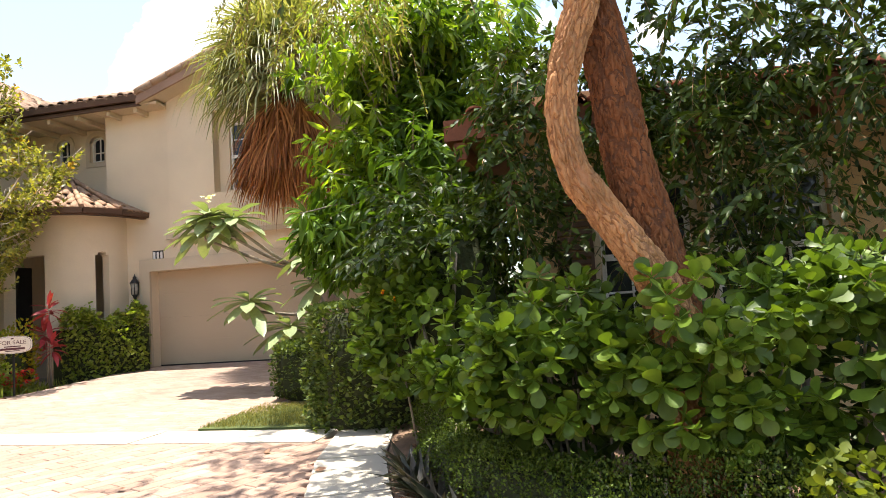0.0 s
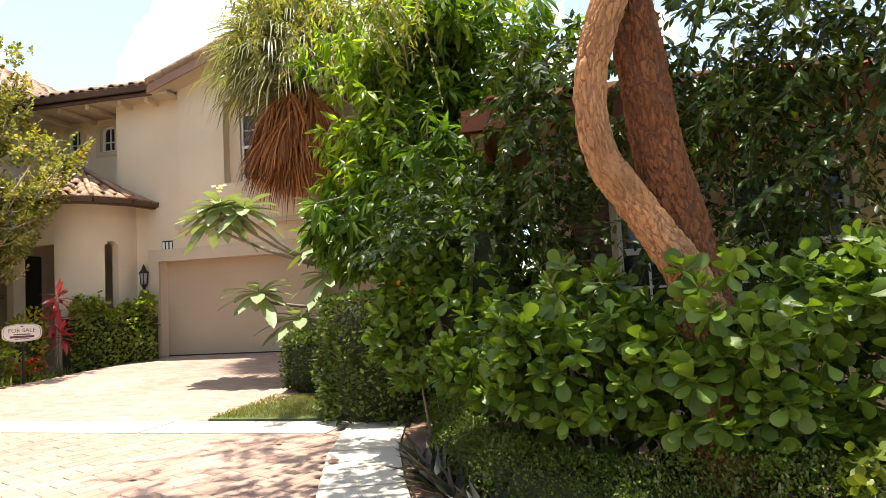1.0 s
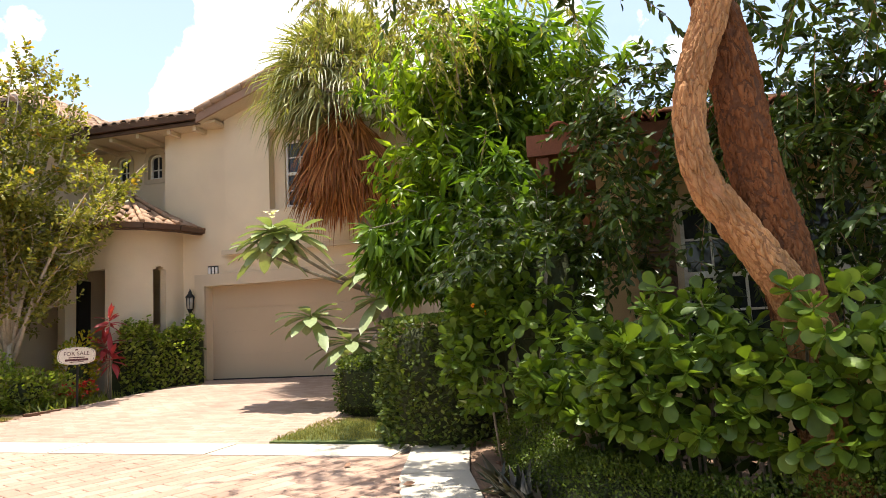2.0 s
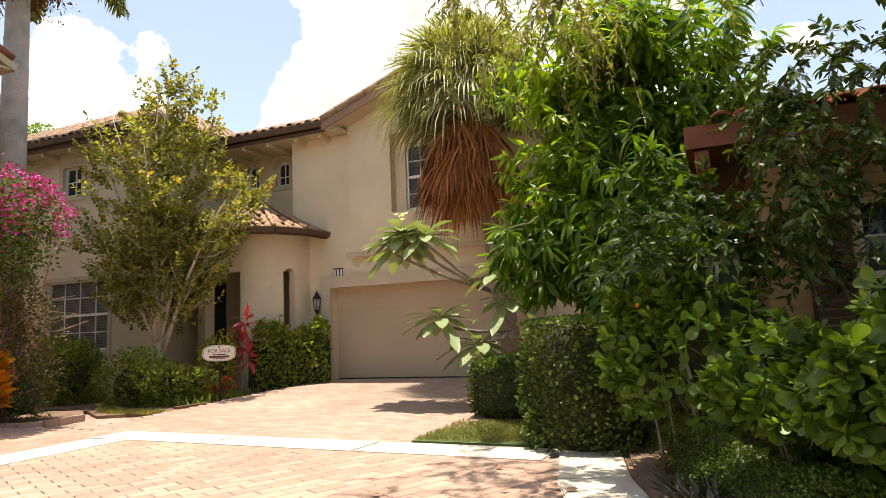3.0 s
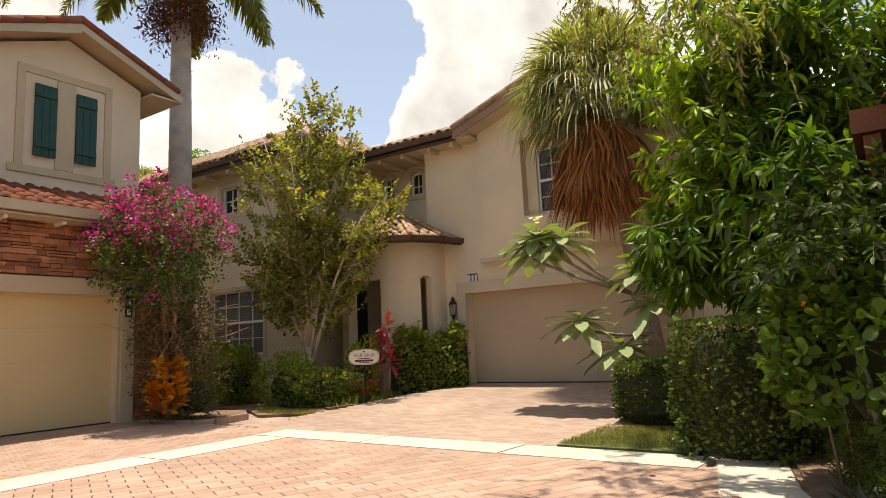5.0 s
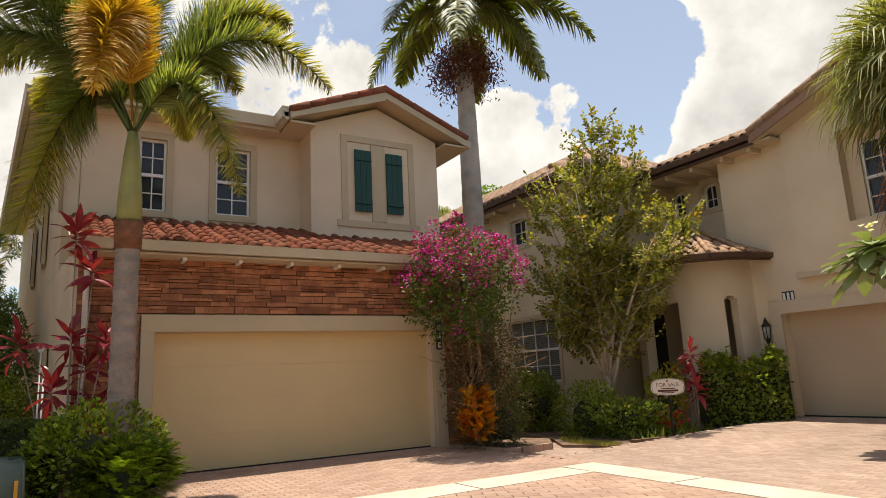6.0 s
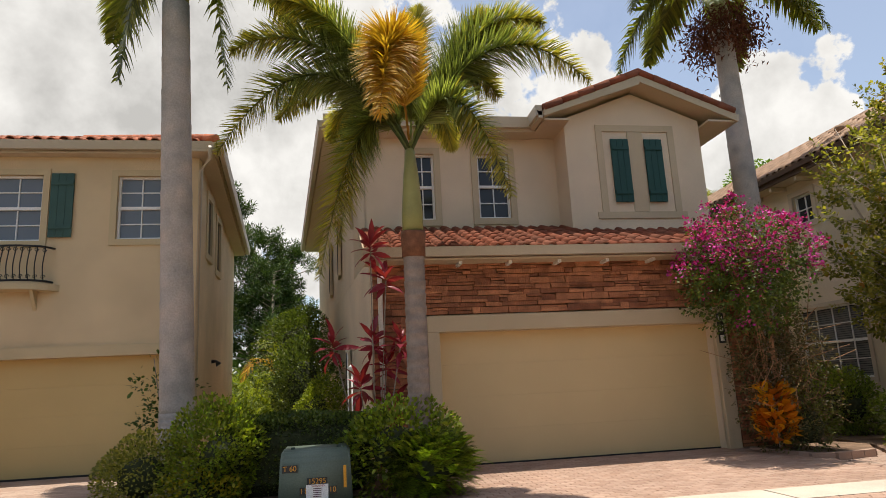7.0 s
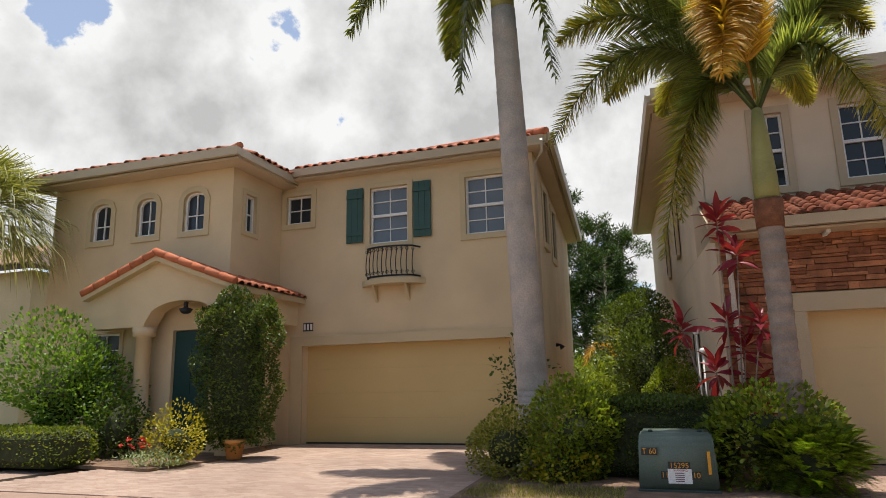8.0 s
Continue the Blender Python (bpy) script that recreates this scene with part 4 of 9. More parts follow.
# roofs
ez, er = 6.03, 5.86
rA = roof_deck(hA, [
    [(-12.3, 4.35, ez), (0.0, 4.35, ez), (-5.1, 9.5, ez + 2.75), (-12.3, 9.5, ez + 2.75)],
    [(-0.4, 6.0, er), (3.25, 6.0, er), (5.4, 9.5, er + 1.45), (-0.4, 9.5, er + 1.45)],
    [(7.55, 6.0, er), (9.95, 6.0, er), (9.95, 9.5, er + 1.45), (5.4, 9.5, er + 1.45)],
    [(0.0, 4.35, ez), (0.0, 14.0, ez), (-5.1, 9.5, ez + 2.75)],
    [(3.25, 5.93, er), (5.4, 5.93, er + 0.76), (5.4, 11.0, er + 0.76), (3.25, 11.0, er)],
    [(5.4, 5.93, er + 0.76), (7.55, 5.93, er), (7.55, 11.0, er), (5.4, 11.0, er + 0.76)],
], "fascia_brown", 0.14)
slope_tiles(rA, TILE_J, (-12.3, 9.5, ez + 2.75), (-5.1, 9.5, ez + 2.75), (-12.3, 4.3, ez), (0, 4.3, ez), mat="tile_a_far")
slope_tiles(rA, TILE_J, (-0.4, 9.5, er + 1.45), (5.4, 9.5, er + 1.45), (-0.4, 5.95, er), (3.3, 5.95, er), mat="tile_a_far")
slope_tiles(rA, TILE_J, (5.4, 9.5, er + 1.45), (9.95, 9.5, er + 1.45), (7.5, 5.95, er), (9.95, 5.95, er), mat="tile_a_far")
slope_tiles(rA, TILE_J, (5.4, 5.97, er + 0.78), (5.4, 11, er + 0.78), (3.22, 5.97, er + 0.01), (3.22, 11, er + 0.01), mat="tile_a_far")
slope_tiles(rA, TILE_J, (5.4, 11, er + 0.78), (5.4, 5.97, er + 0.78), (7.58, 11, er + 0.01), (7.58, 5.97, er + 0.01), mat="tile_a_far")
slope_tiles(rA, TILE_J, (-5.1, 9.52, ez + 2.77), (-5.1, 9.48, ez + 2.77), (0.04, 14.0, ez + 0.01), (0.04, 4.3, ez + 0.01), mat="tile_a_far")
cap_tiles(rA, (0.0, 4.35, ez + 0.06), (-5.1, 9.5, ez + 2.8), "tile_a", 0.09)
cap_tiles(rA, (3.22, 5.92, er + 0.05), (5.4, 5.92, er + 0.83), "tile_a", 0.09)
cap_tiles(rA, (7.58, 5.92, er + 0.05), (5.4, 5.92, er + 0.83), "tile_a", 0.09)
cap_tiles(rA, (5.4, 5.84, er + 0.86), (5.4, 6.3, er + 0.86), "tile_b", 0.10)
for (x0, z0), (x1, z1) in (((3.22, er - 0.02), (5.4, er + 0.75)), ((5.4, er + 0.75), (7.58, er - 0.02))):
    bm = bmesh.new()
    prism(bm, [(x0, 5.90, z0), (x1, 5.90, z1), (x1, 5.90, z1 - 0.19), (x0, 5.90, z0 - 0.19)], (0, 0.045, 0))
    wpart("rake_board", bm, "rake_brown", rA)
for x0, z0, x1, z1 in ((3.25, er - 0.20, 5.4, er + 0.56), (5.4, er + 0.56, 7.55, er - 0.20)):
    bm = bmesh.new()
    prism(bm, [(x0, 5.95, z0), (x1, 5.95, z1), (x1, 6.38, z1), (x0, 6.38, z0)], (0, 0, 0.04))
    wpart("soffit", bm, "soffit", rA)
for q, z in (((-12.3, 0.0, 4.4, 4.9), ez), ((-0.4, 1.99, 6.06, 7.2), er), ((2.0, 3.59, 6.06, 6.5), er), ((7.21, 9.9, 6.06, 6.5), er)):
    wpart("soffit", boxes((*q, z - 0.2, z - 0.145)), "soffit", rA)
gutter_run(rA, (-12.3, 4.36, ez + 0.01), (0.05, 4.36, ez + 0.01), "fascia_brown")
gutter_run(rA, (-0.4, 5.99, er + 0.01), (3.24, 5.99, er + 0.01), "fascia_brown", 0.11, 0.13)
gutter_run(rA, (7.56, 5.99, er + 0.01), (9.9, 5.99, er + 0.01), "fascia_brown", 0.11, 0.13)
wpart("fascia", boxes((-12.3, 0.05, 4.37, 4.425, ez - 0.21, ez + 0.02)), "fascia_brown", rA)
wpart("fascia", boxes((-0.005, 0.05, 4.425, 7.6, ez - 0.21, ez + 0.03)), "fascia_brown", rA)
wpart("soffit", boxes((-0.6, -0.006, 4.905, 7.2, ez - 0.2, ez - 0.145)), "soffit", rA)
for x0, x1 in ((-0.4, 3.24), (7.56, 9.9)):
    wpart("fascia", boxes((x0, x1, 6.0, 6.055, er - 0.21, er + 0.03)), "fascia_brown", rA)
for i in range(12):
    x = -11.5 + i * 0.95
    bm = boxes((x, x + 0.09, 4.45, 4.9, ez - 0.32, ez - 0.205), bevel=0.006)
    wpart("rafter_tail", bm, "trim_a", rA)
for x, y1 in ((0.15, 7.2), (0.85, 7.2), (1.55, 7.2), (2.35, 6.5), (3.0, 6.5)):
    bm = boxes((x, x + 0.09, 6.10, y1, er - 0.31, er - 0.205), bevel=0.006)
    wpart("rafter_tail", bm, "trim_a", rA)
bm = bmesh.new()
tube(bm, [(-3.1, 6.1, 6.86), (-3.1, 6.1, 7.12), (-3.1, 6.1, 7.13), (-3.1, 6.1, 7.22)], [0.09, 0.09, 0.13, 0.11], 12)
wpart("roof_vent", bm, "tile_a", rA, "small clay vent on the roof")
# porch roof: hipped fan of tiles
pa = new("porch_roof")
pa.parent = hA
EAVE = [(-0.3, 6.6), (-0.3, 5.2), (0.2, 4.75), (1.1, 4.6), (1.95, 4.75), (2.5, 5.15), (2.86, 5.8), (2.95, 6.5)]
top = (1.0, 6.55, 4.38)
bm = bmesh.new()
for p, q in zip(EAVE, EAVE[1:]):
    prism(bm, [(*p, 3.42), (*q, 3.42), top], (0, 0, -0.06))
    prism(bm, [(*p, 3.30), (*q, 3.30), (q[0] * 0.93 + 0.1, q[1] * 0.93 + 0.46, 3.30), (p[0] * 0.93 + 0.1, p[1] * 0.93 + 0.46, 3.30)], (0, 0, 0.115))
bmesh.ops.remove_doubles(bm, verts=bm.verts, dist=0.02)
wpart("roof_deck", bm, "fascia_brown", pa)
for p, q in zip(EAVE, EAVE[1:]):
    slope_tiles(pa, TILE_A, (top[0] - 0.04, top[1], top[2]), (top[0] + 0.04, top[1], top[2]), (*p, 3.43), (*q, 3.43), 0.195, 0.33, 0.012)
for p in EAVE[1:-1]:
    cap_tiles(pa, (*p, 3.47), (top[0], top[1], top[2] + 0.06), "tile_a", 0.05, 0.3)
for p, q in zip(EAVE, EAVE[1:]):
    gutter_run(pa, (*p, 3.44), (*q, 3.44), "fascia_brown", 0.09, 0.11)


# middle house, facing +x, with a stone-faced garage
hB = house("house", (-5.0, -2.5, -0.17), "peach stucco house with red barrel tiles and ledgestone garage front")
bm = bmesh.new()
wall(bm, "x", -0.28, 0.0, -5.95, 0.95, -0.2, 3.55, [(-4.88, 0.0, -0.2, 2.13)])
wpart("wall", bm, "stucco_b", hB)
bm = bmesh.new()
wall(bm, "y", 0.7, 0.95, -9.0, -0.28, -0.2, 3.5)
wpart("wall", bm, "stucco_b", hB)
bm = bmesh.new()
wall(bm, "x", -2.35, -2.1, -5.95, -1.85, 3.4, 6.55, [(-4.98, -4.50, 4.60, 6.02), (-3.58, -2.90, 4.62, 6.02)])
wpart("wall", bm, "stucco_b", hB)
bm = bmesh.new()
wall(bm, "x", -1.65, -1.4, -1.85, 1.15, 3.4, 6.55)
wpart("wall", bm, "stucco_b", hB)
bm = bmesh.new()
wall(bm, "y", -1.85, -1.6, -2.35, -1.65, 3.4, 6.55)
wpart("wall", bm, "stucco_b", hB)
bm = bmesh.new()
wall(bm, "y", 0.95, 1.15, -9.0, -1.65, 3.4, 6.55)
wpart("wall", bm, "stucco_b", hB)
bm = bmesh.new()
prism(bm, [(-1.4, -1.85, 6.55), (-1.4, 1.15, 6.55), (-1.4, -0.32, 7.14)], (-0.25, 0, 0))
wpart("wall", bm, "stucco_b", hB)
# side wall, which runs back a little askew
bm = bmesh.new()
prism(bm, [(0.0, -5.95, -0.2), (0.0, -6.0, -0.2), (-13.0, -7.15, -0.2), (-13.0, -6.9, -0.2)], (0, 0, 3.6))
wpart("wall", bm, "stucco_b", hB)
bm = bmesh.new()
prism(bm, [(-2.1, -5.94, 3.4), (-2.1, -6.19, 3.4), (-13.0, -7.15, 3.4), (-13.0, -6.9, 3.4)], (0, 0, 3.1))
wpart("wall", bm, "stucco_b", hB)
for x, z0, z1 in ((-5.0, 4.0, 5.2), (-7.5, 3.9, 5.1), (-3.4, 1.0, 2.1)):
    y = -6.0 - (1.15 / 13.0) * -x
    bm = boxes((x - 0.06, x + 0.56, y - 0.05, y + 0.02, z0 - 0.1, z1 + 0.1))
    wpart("window_surround", bm, "trim_b", hB)
    bm = boxes((x + 0.06, x + 0.44, y - 0.07, y + 0.02, z0, z1))
    wpart("pane", bm, "glass", hB)
garage_door(hB, "x", -0.20, 1, -4.88, 0.0, 0.0, 2.13, "door_b", 4, "plain cream sectional garage door, closed")
bm = bmesh.new()
slab(bm, "x", -0.02, 0.09, -5.08, -4.88, -0.05, 2.13)
slab(bm, "x", -0.02, 0.09, 0.0, 0.24, -0.05, 2.13)
slab(bm, "x", -0.02, 0.09, -5.08, 0.24, 2.13, 2.40)
bmesh.ops.bevel(bm, geom=bm.edges[:], offset=0.008, segments=1, affect="EDGES")
wpart("garage_surround", bm, "trim_b", hB)
window(hB, "x", -2.1, 1, -4.98, -4.50, 4.60, 6.02, 2, 4, "trim_b", 0.13, sashes=2)
window(hB, "x", -2.1, 1, -3.58, -2.90, 4.62, 6.02, 2, 4, "trim_b", 0.13, sashes=2)
bm = bmesh.new()
surround(bm, "x", -1.405, -1.37, -1.05, 0.40, 4.55, 6.28, 0.14, 0, 0.1)
wpart("shutter_surround", bm, "trim_b", hB)
bm = bmesh.new()
slab(bm, "x", -1.404, -1.375, -0.50, -0.17, 4.56, 6.27)
wpart("shutter_panel", bm, "trim_b", hB)


def shutter(h, axis, c, out, u0, u1, z0, z1, label, mat="shutter_green"):
    s = new("shutter")
    s.parent = h
    s.location = Vector(flat(axis, c, u0, z0)) - world_at(h)
    tagged(s, label)
    n = 3
    for i in range(n):
        a, b = u0 + (u1 - u0) * i / n, u0 + (u1 - u0) * (i + 1) / n
        bm = bmesh.new()
        slab(bm, axis, c, c + out * 0.035, a + 0.003, b - 0.003, z0, z1)
        wpart("board", bm, mat, s)
    for zz in (z0 + 0.16, z1 - 0.24):
        bm = bmesh.new()
        slab(bm, axis, c + out * 0.035, c + out * 0.06, u0 + 0.01, u1 - 0.01, zz, zz + 0.08)
        wpart("batten", bm, mat, s)
    return s


for a in (-0.90, -0.16):
    shutter(hB, "x", -1.37, 1, a, a + 0.39, 4.75, 6.1, "dark green board shutter")
# ledgestone: courses of thin stones on a mortar bed
ST = [(-5.95, 0.9, 2.42, 3.28), (-5.95, -5.10, 0.0, 2.42), (0.26, 0.9, 0.0, 2.42)]
bm = bmesh.new()
for a, b, lo, hi in ST:
    slab(bm, "x", 0.0, 0.035, a, b, lo, hi)
mort = wpart("stone_facing", bm, "mortar", hB, "red-brown stacked ledgestone facing")
stone_data = []
for k in range(9):
    bm = bmesh.new()
    L, H = (0.18, 0.26, 0.34, 0.42, 0.5, 0.22, 0.3, 0.38, 0.6)[k], (0.06, 0.075, 0.055, 0.08, 0.06, 0.085, 0.07, 0.05, 0.065)[k]
    box(bm, 0, 0.05, 0, 1, 0, 1)
    bmesh.ops.subdivide_edges(bm, edges=[e for e in bm.edges if abs(e.verts[0].co.y - e.verts[1].co.y) > 0.5], cuts=2)
    for v in bm.verts:
        v.co += Vector((0.012 * noise.noise(v.co * 3 + Vector((k, 0, 0))) if v.co.x > 0.01 else 0, 0, 0.06 * noise.noise(v.co * 4 + Vector((0, k, 0)))))
    me = bpy.data.meshes.new("stone")
    bm.to_mesh(me)
    bm.free()
    me.materials.append(M["stone"])
    stone_data.append(me)
rs = random.Random(5)
for a, b, lo, hi in ST:
    z = lo
    while z < hi - 0.03:
        hgt = min(rs.choice((0.05, 0.06, 0.075, 0.09, 0.115)), hi - z)
        y = a
        while y < b - 0.02:
            ln = min(rs.choice((0.14, 0.2, 0.27, 0.36, 0.5)) * rs.uniform(0.8, 1.25), b - y)
            if b - y - ln < 0.12:
                ln = b - y
            cuts = [(z, hgt)]
            if hgt > 0.075 and rs.random() < 0.4:
                low_h = hgt * rs.uniform(0.4, 0.6)
                cuts = [(z, low_h), (z + low_h, hgt - low_h)]
            for zb, hb in cuts:
                ob = new("stone", rs.choice(stone_data))
                ob.parent = mort
                ob.location = Vector((0.03 + rs.uniform(-0.016, 0.034), y, zb + 0.003)) - world_at(mort)
                ob.rotation_euler = (rs.uniform(-0.018, 0.018), 0, rs.uniform(-0.05, 0.05))
                ob.scale = (1.0, ln - 0.006, hb - rs.uniform(0.004, 0.016))
            y += ln
        z += hgt
# skirt roof over the garage
rB = roof_deck(hB, [[(-2.1, -6.1, 4.38), (-2.1, 1.3, 4.38), (0.52, 1.3, 3.42), (0.52, -6.1, 3.42)]], "trim_b", 0.10)
slope_tiles(rB, TILE_B, (-2.08, -6.08, 4.40), (-2.08, 1.28, 4.40), (0.46, -6.08, 3.46), (0.46, 1.28, 3.46), 0.225, 0.34, 0.012)
gutter_run(rB, (0.52, -6.12, 3.45), (0.52, 1.32, 3.45), "gutter", 0.12, 0.15)
wpart("soffit", boxes((0.0, 0.5, -6.08, 1.28, 3.26, 3.29)), "soffit", rB)
for i in range(8):
    y = -5.4 + i * 0.85
    bm = boxes((0.03, 0.36, y, y + 0.062, 3.208, 3.262), bevel=0.006)
    wpart("rafter_tail", bm, "white_frame", rB)
# upper roofs
rB2 = roof_deck(hB, [
    [(-1.0, 1.75, 6.56), (-1.0, -0.30, 7.37), (-9, -0.30, 7.37), (-9, 1.75, 6.56)],
    [(-1.0, -0.30, 7.37), (-1.0, -2.40, 6.56), (-9, -2.40, 6.56), (-9, -0.30, 7.37)],
    [(-1.66, -2.40, 6.54), (-1.66, -6.72, 6.54), (-5.5, -3.2, 8.0), (-5.5, -2.40, 8.0)],
    [(-1.66, -6.72, 6.54), (-13.5, -7.7, 6.54), (-9.5, -3.6, 8.0), (-5.5, -3.2, 8.0)],
    [(-5.5, -3.2, 8.0), (-9.5, -3.6, 8.0), (-13.5, 1.7, 6.5), (-5.5, 1.7, 6.5)],
], "trim_b", 0.14)
slope_tiles(rB2, TILE_J, (-1.02, -0.30, 7.39), (-9, -0.30, 7.39), (-1.02, 1.72, 6.58), (-9, 1.72, 6.58), mat="tile_b_far")
slope_tiles(rB2, TILE_J, (-9, -0.30, 7.39), (-1.02, -0.30, 7.39), (-9, -2.38, 6.58), (-1.02, -2.38, 6.58), mat="tile_b_far")
slope_tiles(rB2, TILE_J, (-5.5, -3.2, 8.02), (-5.5, -2.4, 8.02), (-1.64, -6.70, 6.56), (-1.64, -2.45, 6.56), mat="tile_b_far")
slope_tiles(rB2, TILE_J, (-9.5, -3.6, 8.02), (-5.5, -3.2, 8.02), (-13.4, -7.66, 6.56), (-1.7, -6.70, 6.56), mat="tile_b_far")
cap_tiles(rB2, (-0.98, 1.76, 6.61), (-0.98, -0.30, 7.43), "tile_b", 0.085)
cap_tiles(rB2, (-0.98, -2.40, 6.61), (-0.98, -0.30, 7.43), "tile_b", 0.085)
for (y0, z0), (y1, z1) in (((-2.40, 6.57), (-0.30, 7.35)), ((-0.30, 7.35), (1.78, 6.57))):
    bm = bmesh.new()
    prism(bm, [(-1.0, y0, z0), (-1.0, y1, z1), (-1.0, y1, z1 - 0.19), (-1.0, y0, z0 - 0.14)], (0.045, 0, 0))
    wpart("rake_board", bm, "rake_tan", rB2)
for q in ((-9, -1.0, 1.15, 1.74, 6.38, 6.42), (-9, -1.05, -2.38, -1.85, 6.38, 6.42), (-2.1, -1.66, -6.8, -2.4, 6.36, 6.40)):
    wpart("soffit", boxes(q), "soffit", rB2)
bm = bmesh.new()
prism(bm, [(-1.66, -6.70, 6.40), (-13.4, -7.66, 6.40), (-13.4, -7.0, 6.40), (-1.66, -6.0, 6.40)], (0, 0, -0.04))
wpart("soffit", bm, "soffit", rB2)
gutter_run(rB2, (-1.66, -6.75, 6.64), (-1.66, -2.36, 6.64), "gutter", 0.14, 0.22)
wpart("gutter_corner", boxes((-1.66, -1.0, -2.56, -2.42, 6.44, 6.68), bevel=0.012), "gutter", rB2)
gutter_run(rB2, (-1.64, -6.73, 6.56), (-13.5, -7.71, 6.56), "gutter", -0.13, 0.16)
gutter_run(rB2, (-1.0, -2.42, 6.56), (-3.0, -2.42, 6.56), "gutter", -0.11, 0.16)
gutter_run(rB2, (-1.0, 1.77, 6.56), (-9.0, 1.77, 6.56), "gutter", 0.11, 0.16)
downpipe(rB, [(0.5, -5.80, 3.4), (0.40, -5.82, 3.25), (0.16, -5.84, 3.1), (0.16, -5.84, 0.0)], "white_frame")
downpipe(rB2, [(-1.72, -6.72, 6.45), (-1.78, -6.5, 6.2), (-1.95, -6.25, 6.0), (-2.0, -6.22, 4.4)])

# near house, facing +x, yellow
hC = house("house", (-6.0, -15.0, -0.17), "yellow stucco house with red tile roof and green shutters")
bm = bmesh.new()
CW = [(-15.27, -14.60, 5.03, 5.72), (-13.06, -12.13, 4.36, 5.68), (-10.77, -9.89, 4.37, 5.66)]
wall(bm, "x", -2.78, -2.5, -15.42, -9.25, -0.2, 6.22, [(-14.74, -9.86, -0.2, 2.13), *CW])
wpart("wall", bm, "stucco_c", hC)
bm = bmesh.new()
prism(bm, [(-2.78, -9.27, -0.2), (-2.78, -9.5, -0.2), (-12.0, -10.2, -0.2), (-12.0, -9.97, -0.2)], (0, 0, 6.42))
wpart("wall", bm, "stucco_c", hC)
bm = bmesh.new()
CA = [(-19.30, -18.74, 4.60, 5.32), (-17.98, -17.44, 4.60, 5.32), (-16.69, -16.13, 4.60, 5.32)]
wall(bm, "x", -0.90, -0.62, -20.5, -15.42, -0.2, 6.1, [(a, b, lo, hi + 0.17) for a, b, lo, hi in CA] + [(-16.78, -15.8, 0.0, 2.45), (-19.15, -18.2, 1.0, 2.46)])
for a, b, lo, hi in CA:
    arch_fill(bm, "x", -0.90, -0.62, a, b, hi, 0.16, hi + 0.17)
wpart("wall", bm, "stucco_c", hC)
bm = bmesh.new()
wall(bm, "y", -15.67, -15.42, -2.5, -0.90, -0.2, 6.1, [(-1.45, -1.05, 4.6, 5.45)])
wpart("wall", bm, "stucco_c", hC)
bm = bmesh.new()
wall(bm, "y", -20.5, -20.25, -9.0, -0.90, -0.2, 6.1)
wpart("wall", bm, "stucco_c", hC)
garage_door(hC, "x", -2.72, 1, -14.74, -9.86, 0.0, 2.13, "door_c", 4, "plain yellow sectional garage door, closed")
bm = bmesh.new()
slab(bm, "x", -2.51, -2.45, -15.05, -14.74, -0.1, 2.13)
slab(bm, "x", -2.51, -2.45, -9.86, -9.6, -0.1, 2.13)
slab(bm, "x", -2.51, -2.45, -15.05, -9.6, 2.13, 2.34)
wpart("garage_surround", bm, "trim_c", hC)
window(hC, "x", -2.5, 1, *CW[0], 2, 2, "trim_c", 0.13)
window(hC, "x", -2.5, 1, *CW[1], 2, 4, "trim_c", 0.12, sashes=2, pane="glass_pale")
window(hC, "x", -2.5, 1, *CW[2], 2, 4, "trim_c", 0.12, sashes=2, pane="glass_pale")
for w in CA:
    window(hC, "x", -0.62, 1, *w, 2, 2, "trim_c", 0.13, 0.16)
window(hC, "y", -15.42, 1, -1.45, -1.05, 4.6, 5.45, 2, 2, "trim_c", 0.1)
window(hC, "x", -0.62, 1, -19.15, -18.2, 1.0, 2.46, 2, 4, "trim_c", 0.1, sashes=2)
for x in (-4.6, -6.6):
    y = -9.25 - 0.076 * (-2.78 - x)
    wpart("window_surround", boxes((x - 0.1, x + 0.06, y - 0.04, y + 0.06, 4.25, 5.8), (x + 0.54, x + 0.7, y - 0.04, y + 0.06, 4.25, 5.8), (x + 0.06, x + 0.54, y - 0.04, y + 0.06, 4.25, 4.4), (x + 0.06, x + 0.54, y - 0.04, y + 0.06, 5.65, 5.8)), "trim_c", hC)
    wpart("pane", boxes((x + 0.06, x + 0.54, y - 0.04, y + 0.012, 4.4, 5.65)), "glass", hC)
shutter(hC, "x", -2.47, 1, -13.64, -13.22, 4.42, 5.70, "grey-green board shutter", "shutter_grey_green")
shutter(hC, "x", -2.47, 1, -11.98, -11.56, 4.42, 5.70, "grey-green board shutter", "shutter_grey_green")
bm = boxes((-0.72, -0.68, -16.76, -15.82, 0.0, 2.43), bevel=0.006)
for u in (-16.66, -16.24):
    for z0, z1 in ((0.2, 0.95), (1.1, 2.15)):
        box(bm, -0.68, -0.665, u, u + 0.34, z0, z1)
wpart("front_door", bm, "door_green", hC, "dark green panelled front door, closed")
